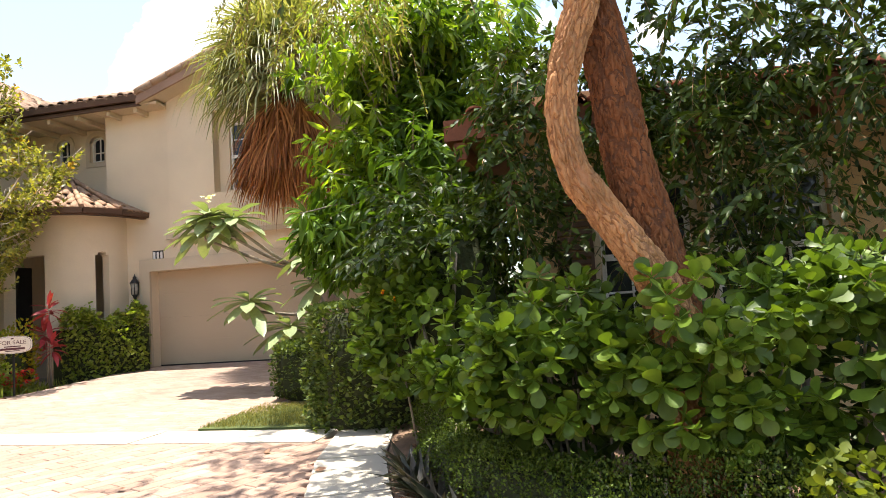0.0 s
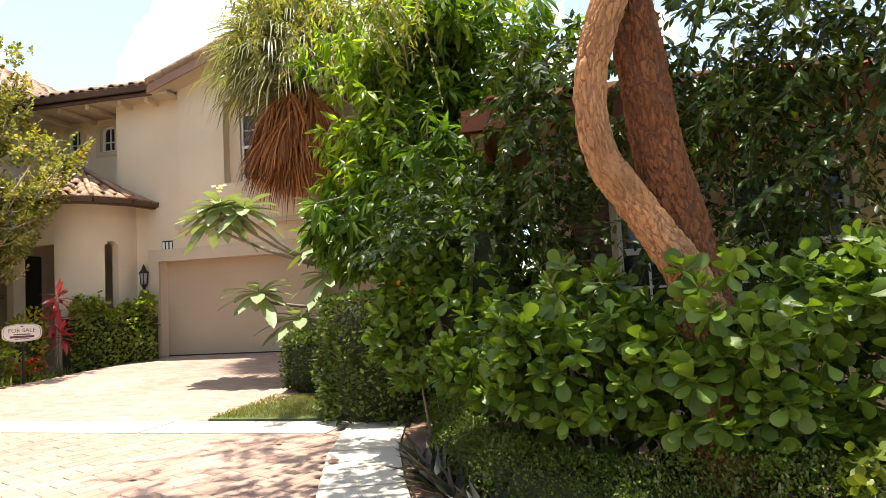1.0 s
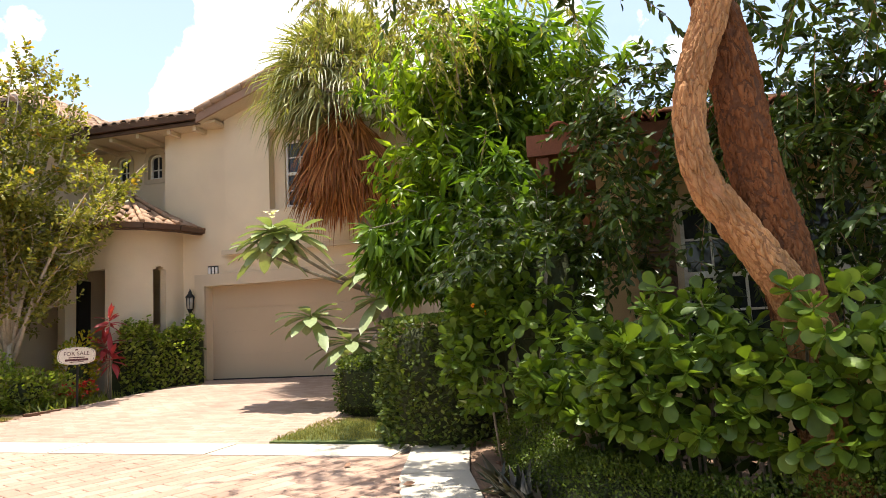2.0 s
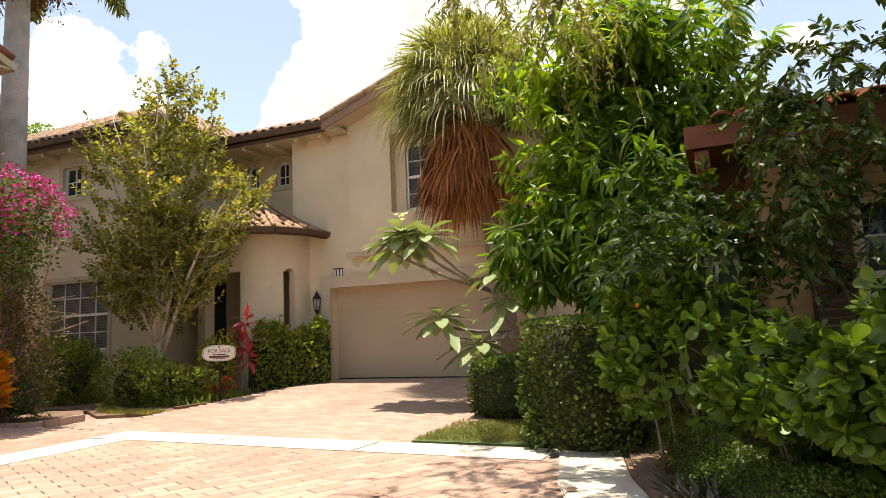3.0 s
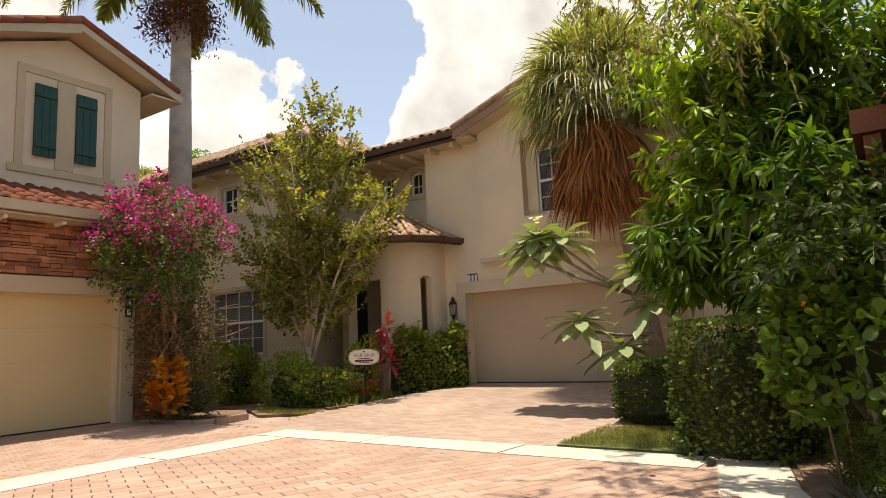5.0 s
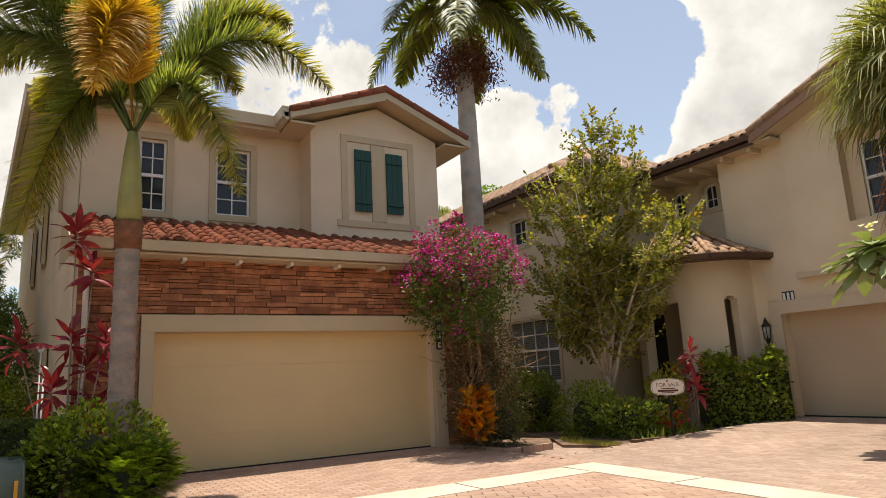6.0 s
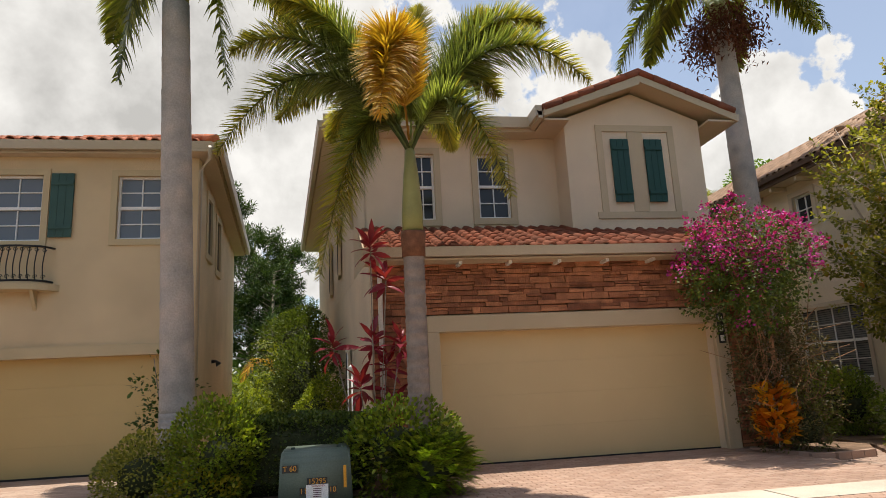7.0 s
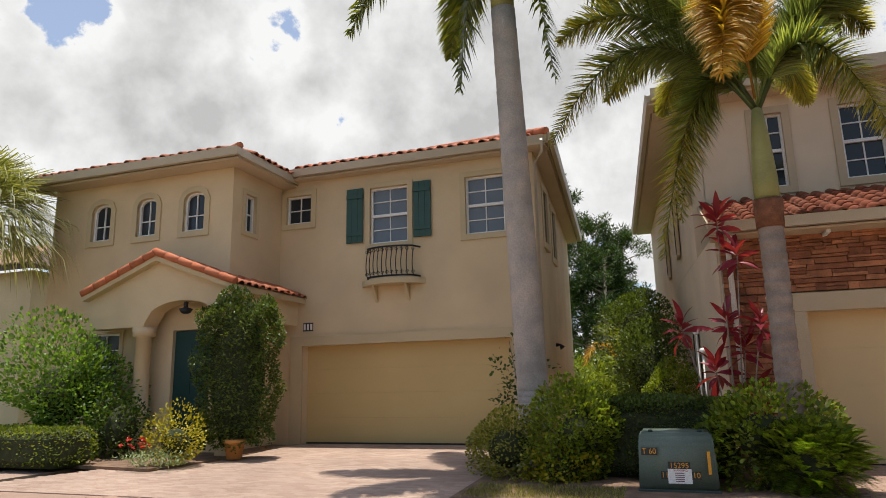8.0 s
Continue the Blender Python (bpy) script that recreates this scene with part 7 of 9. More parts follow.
def feather_palm(name, base, hub, radii, shaft, tips, label, reach_leaf=0.55, mat="leaf_palm", step=0.16, seeds=0, extra=(), n=46, width=0.035, trunk_mat="bark_royal", bend=(0, 0, 0), plume=0.0, ring=0.004, tip_mat=None):
    ob = thing(name, base, label, "palm tree")
    b, h = Vector(base), Vector(hub)
    bm = bmesh.new()
    foot = b + Vector((0, 0, -0.1))
    top = h - (h - b).normalized() * shaft
    rings(bm, [foot, foot.lerp(top, 0.03), foot.lerp(top, 0.07), foot.lerp(top, 0.15), foot.lerp(top, 0.5) + Vector(bend), top], [radii[0] * 1.4, radii[0] * 1.2, radii[0] * 1.07, radii[0], radii[1], radii[2]], step, ring)
    wpart("trunk", bm, trunk_mat, ob)
    bm = bmesh.new()
    tube(bm, [top, top.lerp(h, 0.25), top.lerp(h, 0.7), h], [radii[2] * 0.98, radii[2] * 1.0, radii[2] * 0.72, radii[2] * 0.42], 14)
    wpart("crownshaft", bm, "crownshaft", ob, "smooth green crownshaft")
    for tip, droop in tips:
        frond(h + (Vector(tip) - h).normalized() * 0.05, tip, droop, n, reach_leaf, width, mat, ob, plume=plume, tip_mat=tip_mat)
    for i in range(seeds):
        a = 2 * math.pi * i / seeds
        r0 = np.random.default_rng(60 + i)
        c = np.array(top) + np.array([math.cos(a) * 0.55, math.sin(a) * 0.55, -0.25])
        pts = r0.normal(0, 1, (420, 3)) * np.array([0.22, 0.22, 0.34]) + c
        v, f = leaves(pts, r0.normal(0, 1, (420, 3)) + np.array([0, 0, -1.0]), 0.14, "small", 0.5, 0.4)
        tagged(wraw("flower_stalk", v, f, "seed", ob, "hanging brown seed cluster"), kind="stuff")
    return ob


H = Vector((1.88, -5.46, 4.62))
palm_b = feather_palm("palm", (1.62, -5.45, -0.05), H, (0.165, 0.15, 0.15), 1.25, [
    ((3.26, -3.24, 5.06), 2.0), ((2.12, -8.08, 4.45), 2.3), ((2.26, -7.9, 5.87), 1.6), ((1.95, -4.12, 5.43), 1.6), ((2.97, -4.31, 3.61), 2.1), ((1.7, -5.2, 7.0), 0.4),
    ((0.2, -6.6, 5.4), 1.6), ((0.1, -4.5, 5.3), 1.6), ((1.9, -6.9, 6.7), 0.9), ((2.1, -4.2, 6.7), 0.9), ((0.6, -7.4, 5.6), 1.7), ((2.5, -7.3, 6.5), 1.3), ((2.7, -3.6, 6.2), 1.5), ((1.2, -6.6, 6.9), 0.8)],
    "slender feather palm with ringed trunk in front of the garage", 0.52, step=0.07, ring=0.009, n=170, width=0.018, mat="leaf_foxtail", trunk_mat="bark_ring", plume=0.45, tip_mat="leaf_palm_olive")
for tip, droop in (((3.9, -6.02, 4.3), 2.3), ((3.7, -6.0, 4.7), 2.0)):
    frond(H + Vector((0.1, -0.02, 0.1)), tip, droop, 150, 0.66, 0.022, "leaf_palm_dry", palm_b, label="orange dying frond", plume=0.9)
for tip, droop in (((1.86, -6.76, 2.77), 2.5), ((1.7, -6.5, 3.3), 2.3)):
    frond(H, tip, droop, 170, 0.56, 0.018, "leaf_foxtail", palm_b, label="yellowing lower frond", plume=0.5, tip_mat="leaf_palm_olive")
bm = bmesh.new()
low_c = H - (H - Vector((1.62, -5.45, -0.05))).normalized() * 1.25
tube(bm, [low_c + Vector((-0.02, 0, -0.32)), low_c + Vector((-0.01, 0, -0.1)), low_c, low_c + Vector((0.005, 0, 0.05))], [0.166, 0.170, 0.178, 0.172], 16)
wpart("leaf_base", bm, "leaf_base", palm_b, "brown dry leaf base under the crownshaft")
palm_c = feather_palm("palm", (0.25, -8.86, -0.05), (0.62, -9.1, 9.2), (0.25, 0.235, 0.21), 1.6, [
    ((1.0, -11.8, 7.5), 2.2), ((0.7, -8.2, 6.1), 2.4), ((2.6, -7.2, 8.2), 1.8), ((2.8, -10.6, 8.3), 1.8), ((-1.6, -7.3, 8.4), 1.6), ((-1.8, -10.8, 8.2), 1.6), ((0.5, -9.9, 6.3), 2.4), ((0.8, -6.2, 9.0), 1.6), ((0.6, -9.0, 12.2), 0.2), ((3.2, -9.0, 9.6), 1.2), ((-2.2, -9.2, 9.6), 1.2)],
    "tall royal palm with smooth grey trunk between the houses", 0.75, step=0.22, n=100, width=0.045, plume=0.25)
palm_a = feather_palm("palm", (-2.5, 2.85, -0.1), (-2.45, 2.78, 10.6), (0.30, 0.27, 0.22), 1.1, [
    ((-0.2, 5.3, 9.6), 1.8), ((-1.6, 0.1, 9.3), 2.0), ((-3.6, 0.5, 8.6), 2.2), ((-0.6, 1.4, 8.9), 2.2), ((-4.6, 4.6, 9.5), 1.8), ((-2.9, 5.8, 9.8), 1.8), ((-5.4, 2.4, 10.0), 1.6), ((0.6, 3.2, 10.2), 1.6), ((-2.2, 2.6, 13.6), 0.2), ((-0.9, 4.3, 8.6), 2.3), ((-1.0, -0.6, 10.6), 1.4)],
    "tall royal palm with brown seed clusters behind the gable", 0.8, seeds=8, step=0.25, n=100, width=0.05, plume=0.25)

# --- frangipani ---
fr = thing("frangipani", (7.9, 4.6, -0.07), "frangipani with rosettes of long leaves and white flowers", "tree")
ROS = [((6.62, 2.93, 2.62), 28), ((7.78, 3.05, 0.88), 22), ((7.25, 2.85, 1.28), 20), ((8.1, 3.3, 2.0), 22), ((8.2, 3.2, 1.5), 16), ((6.45, 3.05, 2.42), 18), ((7.0, 2.95, 2.55), 18)]
fork = Vector((7.66, 4.04, 1.70))
bm = bmesh.new()
tube(bm, [(7.95, 4.6, -0.1), (7.95, 4.45, 0.7), (7.8, 4.2, 1.3), tuple(fork)], [0.06, 0.055, 0.045, 0.035], 9)
wpart("trunk", bm, "bark_grey", fr)
r = np.random.default_rng(71)
for (c, cnt) in ROS:
    c = Vector(c)
    bm = bmesh.new()
    st = fork if c.z > 1.4 else Vector((7.85, 4.3, 1.05))
    tube(bm, [st, st.lerp(c, 0.5) + Vector((0, 0, -0.10)), c + Vector((0, 0, -0.12)), c], [0.03, 0.026, 0.022, 0.02], 8)
    wpart("branch", bm, "bark_grey", fr)
    for k in range(cnt):
        a = k * 2.399
        el = 0.75 - 1.25 * (k / cnt)
        d = np.array([[math.cos(a) * math.cos(el), math.sin(a) * math.cos(el), math.sin(el)]])
        L = r.uniform(0.46, 0.68)
        vs, fs = [], []
        w0 = np.cross(d[0], [0, 0, 1.0])
        w0 = w0 / np.linalg.norm(w0)
        prof = [(0, 0.006), (0.10, 0.012), (0.28, 0.055), (0.5, 0.090), (0.72, 0.098), (0.9, 0.06), (1.0, 0.004)]
        for q, (tt, ww) in enumerate(prof):
            mid_p = np.array(c) + d[0] * L * tt + np.array([0, 0, -0.38 * L * tt * tt])
            vs += [mid_p + w0 * ww + np.array([0, 0, 0.012]), mid_p - np.array([0, 0, 0.004]), mid_p - w0 * ww + np.array([0, 0, 0.012])]
            if q:
                b0 = 3 * (q - 1)
                fs += [(b0, b0 + 1, b0 + 4, b0 + 3), (b0 + 1, b0 + 2, b0 + 5, b0 + 4)]
        wraw("leaf", vs, fs, "leaf_frangipani", fr, smooth=True)
for k in range(7):
    c = np.array([6.64, 2.90, 2.88]) + r.normal(0, 0.06, 3)
    v, f = leaves(np.tile(c, (5, 1)), np.column_stack([np.cos(np.arange(5) * 1.257), np.sin(np.arange(5) * 1.257), np.full(5, 0.4)]), 0.05, "oval", 1.2, 0.1)
    wraw("flower", v, f, "petal_white", fr, "white flower")

# --- light-crowned tree in the entry bed ---
tr = thing("tree", (0.85, 3.65, -0.05), "small tree with pale multiple stems and sparse olive crown", "tree")
r = np.random.default_rng(81)
ends, dirs = [], []
bm = bmesh.new()
tube(bm, [(0.85, 3.65, -0.08), (0.86, 3.64, 0.3), (0.84, 3.66, 0.7), (0.86, 3.65, 1.15)], [0.10, 0.085, 0.085, 0.07], 10)
wpart("trunk", bm, "bark_pale", tr)
for k in range(17):
    a = k * 2.399 + 0.3
    lean = (0.25, 0.6, 0.9, 1.12, 1.15)[k % 5]
    rise = (6.2, 5.9, 5.2, 4.4, 3.5)[k % 5] + r.uniform(-0.25, 0.3)
    foot = Vector((0.85, 3.65, r.uniform(0.5, 1.15)))
    tip = Vector((1.1 + math.cos(a) * lean * 1.48, 3.65 + math.sin(a) * lean * 1.4, rise))
    mid_p = foot.lerp(tip, 0.45) + Vector((-math.cos(a), -math.sin(a), 0)) * 0.10 * lean + Vector(r.normal(0, 0.06, 3))
    limb = [foot, foot.lerp(mid_p, 0.5) + Vector(r.normal(0, 0.03, 3)), mid_p, mid_p.lerp(tip, 0.5) + Vector(r.normal(0, 0.06, 3)), tip]
    bm = bmesh.new()
    tube(bm, limb, [0.046, 0.040, 0.032, 0.020, 0.006], 7)
    wpart("stem", bm, "bark_pale", tr)
    for j in range(18):
        u = r.uniform(0.26, 1.0) * 4
        i0 = min(int(u), 3)
        b = limb[i0].lerp(limb[i0 + 1], u - i0)
        aa = a + r.normal(0, 1.2)
        reach = r.uniform(0.3, 0.95) * (1.25 - 0.16 * u)
        e = b + Vector((math.cos(aa) * reach, math.sin(aa) * reach, r.uniform(0.0, 0.55)))
        m = b.lerp(e, 0.5) + Vector((0, 0, -0.06))
        bm = bmesh.new()
        tube(bm, [b, m, e], [0.014, 0.010, 0.004], 5)
        wpart("branch", bm, "bark_pale", tr)
        for q in range(6):
            base_p = m.lerp(e, r.uniform(0.0, 1.0))
            ends.append(tuple(base_p + Vector(r.normal(0, 0.14, 3))))
            dirs.append(tuple((base_p - b).normalized() + Vector((0, 0, 0.5))))
    for q in range(5):
        ends.append(tuple(limb[3].lerp(tip, r.uniform(0.2, 1.08)) + Vector(r.normal(0, 0.10, 3))))
        dirs.append((0.0, 0.0, 1.0))
ends, dirs = np.array(ends), np.array(dirs)
v, f = whorls(ends, dirs, 12, 0.095, "oval", (0.2, 1.9), 0.1, 0.95, seed=82, step=0.022, jitter=0.4)
wraw("foliage", v, f, "leaf_olive", tr)
few = r.random(len(ends)) < 0.07
v, f = whorls(ends[few] + 0.03, dirs[few], 5, 0.10, "oval", (0.3, 1.6), 0.1, 0.95, seed=83, step=0.02, jitter=0.4)
wraw("foliage", v, f, "leaf_amber", tr, "few orange-yellow old leaves")

# --- bougainvillea over the garage corner ---
bg_ = thing("bougainvillea", (0.7, 0.75, -0.02), "bougainvillea with magenta bracts climbing the garage corner", "shrub")
r = np.random.default_rng(91)
for k in range(9):
    a = r.uniform(0, 6.28)
    bm = bmesh.new()
    tube(bm, [(0.62 + 0.15 * math.cos(a), 0.72 + 0.2 * math.sin(a), -0.05), (0.6 + 0.25 * math.cos(a), 0.7 + 0.3 * math.sin(a), 1.0), (0.9 + 0.4 * math.cos(a), 0.5 + 0.4 * math.sin(a), 2.0), (1.2 + 0.7 * math.cos(a), 0.1 + 0.7 * math.sin(a), 3.0)], [0.022, 0.018, 0.013, 0.006], 6)
    wpart("stem", bm, "bark_furrow", bg_)
pc, dc = inside(680, (1.2, 0.05, 2.8), (1.0, 1.0, 0.9), 92, 0.3)
v, f = clumps(pc, 13, 0.16, 0.06, "oval", dc, droop=0.2, seed=93)
wraw("foliage", v, f, "leaf_hedge", bg_)
pl, dl = inside(950, (0.80, 0.62, 1.35), (0.56, 0.70, 1.4), 94, 0.15)
v, f = clumps(pl, 9, 0.15, 0.05, "oval", dl, droop=0.4, seed=95)
wraw("foliage", v, f, "leaf_bronze", bg_, "sparse bronze lower leaves")
sel = (dc[:, 2] > 0.12) & (r.random(len(pc)) < 0.8) & (np.sin(pc[:, 1] * 4.1) * np.sin(pc[:, 0] * 5.3 + pc[:, 2] * 3) > -0.45) | (r.random(len(pc)) < 0.05)
v, f = clumps(pc[sel] + dc[sel] * 0.10, 17, 0.15, 0.05, "oval", dc[sel], seed=96, wide=1.3)
wraw("flower_mass", v, f, "petal_magenta", bg_, "magenta bracts")

for k in range(110):
    q0 = Vector(r.uniform((0.45, 0.2, 0.3), (1.1, 1.1, 1.9)))
    q1 = q0 + Vector(r.normal(0, 0.35, 3)) + Vector((0.15, -0.1, 0.5))
    bm = bmesh.new()
    tube(bm, [q0, q0.lerp(q1, 0.5) + Vector(r.normal(0, 0.08, 3)), q1], [0.008, 0.007, 0.004], 5)
    wpart("twig", bm, "bark_furrow", bg_)

# --- crotons, cordylines ---
def croton(at, hgt, label, mat="leaf_croton", seed=1, width=0.3, n=120, leaf=0.2):
    r = np.random.default_rng(seed)
    z = r.random(n) * hgt
    a = r.uniform(0, 6.28, n)
    rad = width * (0.35 + 0.5 * np.sin(np.pi * np.clip(z / hgt, 0, 1)))
    pts = np.column_stack([at[0] + rad * np.cos(a) * 0.5, at[1] + rad * np.sin(a) * 0.5, at[2] + z])
    ways = np.column_stack([np.cos(a), np.sin(a), np.full(n, 0.7)])
    return shrub("croton", at, [leaves(pts, ways, leaf, "ellipse", 1.35, 0.3)], mat, label, "shrub", stems=[([(at[0], at[1], at[2] - 0.05), (at[0], at[1], at[2] + hgt)], [0.015, 0.01])])


croton((1.02, 0.28, 0.12), 0.85, "croton with orange and yellow leaves", seed=3, width=0.42, n=190, leaf=0.23)


def cordyline(at, heads, label, seed=1, mat="leaf_ti", leaf=0.36):
    ob = thing("cordyline", at, label, "plant")
    r = np.random.default_rng(seed)
    for (x, y, z) in heads:
        bm = bmesh.new()
        tube(bm, [(at[0] + (x - at[0]) * 0.2, at[1] + (y - at[1]) * 0.2, at[2] - 0.05), (at[0] + (x - at[0]) * 0.6, at[1] + (y - at[1]) * 0.6, at[2] + (z - at[2]) * 0.5), (x, y, z)], [0.011, 0.010, 0.009], 6)
        wpart("stem", bm, "bark_grey", ob)
        n = 17
        a = np.arange(n) * 2.399 + x * 7
        el = np.linspace(-0.5, 1.25, n)
        ways = np.column_stack([np.cos(a) * np.cos(el), np.sin(a) * np.cos(el), np.sin(el)])
        for k in range(n):
            v, f = leaves(np.array([[x, y, z - 0.1 + 0.2 * k / n]]), ways[k:k + 1], leaf * r.uniform(0.75, 1.15), "long", 1.05, 0.14)
            wraw("leaf", v, f, mat, ob)
    return ob


cordyline((0.55, -6.0, 0.0), [(0.95, -6.02, 3.35), (0.72, -5.78, 2.9), (0.7, -6.0, 1.95), (0.62, -5.8, 1.6), (0.48, -6.2, 1.3), (0.55, -6.6, 1.9), (0.45, -5.7, 0.95), (0.85, -5.6, 1.9)], "tall cordyline with wine-red leaves by the garage pier", 5)
cordyline((2.2, 4.6, 0.0), [(2.2, 4.6, 1.45), (2.3, 4.55, 0.75), (2.05, 4.65, 1.0)], "small cordyline with red leaves by the entry", 6, mat="leaf_ti_red", leaf=0.32)

# --- shrubs by the entry ---
round_bush("shrub", (1.75, 4.3, 0.55), (0.38, 0.35, 0.6), 900, 0.07, "leaf_yellow", "light green shrub by the entry door", seed=3, lit_share=0.3)
round_bush("shrub", (-1.1, 3.35, 0.55), (0.75, 0.6, 0.75), 4600, 0.06, "leaf_bright", "rounded bright green shrub under the window", seed=4, lit_share=0.3)
round_bush("shrub", (-2.3, 3.9, 0.5), (0.9, 0.6, 0.9), 4200, 0.07, "leaf_fern", "dark green shrub under the window", seed=5, lit_share=0.3)
round_bush("shrub", (0.75, 3.1, 0.35), (0.72, 0.45, 0.66), 2600, 0.06, "leaf_bright", "loose green shrub round the small tree", seed=6, lit_share=0.45, uneven=0.8)
round_bush("shrub", (1.5, 3.4, 0.25), (0.6, 0.5, 0.42), 2200, 0.08, "leaf_bright", "low loose plants at the bed's edge", seed=7, lit_share=0.35, uneven=0.8)
round_bush("shrub", (0.95, 0.85, 0.35), (0.45, 0.5, 0.55), 900, 0.09, "leaf_dry", "drying grassy shrub at the garage corner", shape="lance", seed=8, uneven=0.4)
r = np.random.default_rng(101)
pts = np.column_stack([r.uniform(1.85, 2.35, 60), r.uniform(3.6, 4.3, 60), r.uniform(0.12, 0.38, 60)])
shrub("flower_clump", (2.1, 3.9, -0.05), [leaves(np.repeat(pts, 4, 0), r.normal(0, 1, (240, 3)) + np.array([0, 0, 0.6]), 0.045, "oval", 1.2, 0.3)], "petal_red", "small red flowers at the bed's edge", "flowers")
pts = np.column_stack([r.uniform(0.6, 2.45, 500), r.uniform(2.9, 5.0, 500), np.full(500, -0.05)])
shrub("ground_cover", (1.7, 3.9, -0.05), [leaves(pts, r.normal(0, 0.5, (500, 3)) + np.array([0, 0, 1.0]), 0.22, "lance", 0.6, 0.2)], "leaf_bright", "low strappy plants along the bed", "plants", kind="stuff")

# --- island between the left houses ---
def fern_bush(centre, radii, n, label, seed=1):
    r = np.random.default_rng(seed)
    p, d = lumpy(n, centre, radii, 0.5, 9, 0.6, seed=seed)
    ob = shrub("shrub", (centre[0], centre[1], -0.07), [leaves(*[q[:10] for q in lumpy(10, centre, radii, seed=2)], 0.05)], "leaf_fern", label, core=(centre, [x * 0.62 for x in radii]))
    vs, fs, k = [], [], 0
    for c, w in zip(p, d):
        w = unit(w + np.array([0, 0, 0.7]) + r.normal(0, 0.3, 3))
        L = r.uniform(0.22, 0.38)
        side = unit(np.cross(w, [0.1, 0.2, 1.0]))
        m = 14
        tt = np.repeat(np.linspace(0.1, 1, m), 2)
        sg = np.tile([-1, 1], m)
        ll = 0.055 * np.sin(np.pi * np.clip(tt * 0.9 + 0.1, 0, 1)) + 0.008
        base = c + w * (L * tt)[:, None] + np.array([0, 0, -0.45 * L]) * (tt**2)[:, None]
        tip = base + side * (sg * ll)[:, None] + w * 0.015
        wd = w * 0.012
        q = np.stack([base - wd, base + wd, tip], 1).reshape(-1, 3)
        vs.append(q)
        fs.append(np.arange(len(q)).reshape(-1, 3) + k)
        k += len(q)
    for part_k, mat in ((0, "leaf_fern"), (1, "leaf_lime")):
        sub = [q for i, q in enumerate(vs) if (i % 3 == 0) == bool(part_k)]
        tri = np.arange(sum(len(q) for q in sub)).reshape(-1, 3)
        wraw("foliage", np.concatenate(sub), tri, mat, ob, "feathery fern fronds")
    return ob


fern_bush((2.08, -5.4, 0.28), (0.40, 0.54, 0.42), 820, "mound of bright green ferns under the palm", 11)
round_bush("shrub", (1.75, -5.75, 0.5), (0.6, 0.8, 0.58), 2800, 0.075, "leaf_fern", "glossy green shrub under the palm", seed=14, lit_share=0.3, uneven=0.8)
hedge_block("hedge", (0.55, -8.2, -0.08), (1.5, -5.95, 1.0), 13000, 0.044, "leaf_hedge", "clipped dark hedge between the houses", seed=12)
round_bush("shrub", (1.45, -8.05, 0.42), (0.75, 0.62, 0.72), 6500, 0.058, "leaf_fern", "loose green shrub beside the utility box", seed=13, lit_share=0.3, uneven=0.6, shape="oval")
round_bush("shrub", (1.4, -9.05, 0.3), (0.55, 0.62, 0.52), 6000, 0.045, "leaf_olive", "low olive-green shrub at the drive's edge", seed=15, uneven=0.5)
round_bush("shrub", (1.75, -8.25, 0.1), (0.5, 0.5, 0.35), 900, 0.06, "leaf_yellow", "low yellow-green plants beside the utility box", seed=16, uneven=0.5)
round_bush("shrub", (-2.3, -6.95, 0.9), (0.7, 0.5, 0.6), 6500, 0.045, "leaf_fern", "rounded sunlit shrub between the houses", seed=17)
round_bush("shrub", (-3.9, -7.25, 1.35), (0.85, 0.7, 1.2), 8000, 0.056, "leaf_hedge", "clipped rounded shrub between the houses", seed=18)
round_bush("shrub", (-5.6, -7.45, 2.4), (1.1, 0.8, 1.1), 8000, 0.062, "leaf_hedge", "tall rounded shrub between the houses", seed=19)
round_bush("shrub", (-1.9, -8.4, 0.5), (0.7, 0.4, 0.7), 900, 0.06, "leaf_dark", "low dark shrub by the yellow house", seed=20)
r = np.random.default_rng(105)
p, d = inside(50, (0.05, -9.15, 1.1), (0.35, 0.5, 0.8), 106, 0.1)
v = clumps(p, 8, 0.16, 0.07, "oval", d, seed=107)
shrub("shrub", (0.0, -9.2, -0.07), [v], "leaf_dark", "thin climbing shrub behind the royal palm", stems=[([(0, -9.2, -0.1), (0.05, -9.15, 0.9), (0.1, -9.3, 1.9)], [0.015, 0.012, 0.006])])
# palmettos and undergrowth at the back
r = np.random.default_rng(111)
und = thing("undergrowth", (-14, -9, -0.17), "sunlit palmettos and tall grass behind the houses", "plants", kind="stuff")
cen = np.column_stack([r.uniform(-22, -11, 500), r.uniform(-11.5, -7.4, 500), r.uniform(0.1, 2.0, 500)])
v, f = clumps(cen, 10, 0.35, 0.5, "lance", droop=-0.3, wide=0.5, seed=112)
wraw("foliage", v, f, "leaf_fern", und)
frond((-9.5, -8.2, 1.5), (-8.2, -8.6, 2.6), 1.2, 40, 0.5, 0.04, "leaf_fern", und)
frond((-9.5, -8.2, 1.5), (-8.6, -9.2, 1.7), 1.4, 40, 0.5, 0.04, "leaf_palm_dry", und)
frond((-9.5, -8.2, 1.5), (-9.2, -7.6, 3.0), 1.0, 40, 0.5, 0.04, "leaf_fern", und)


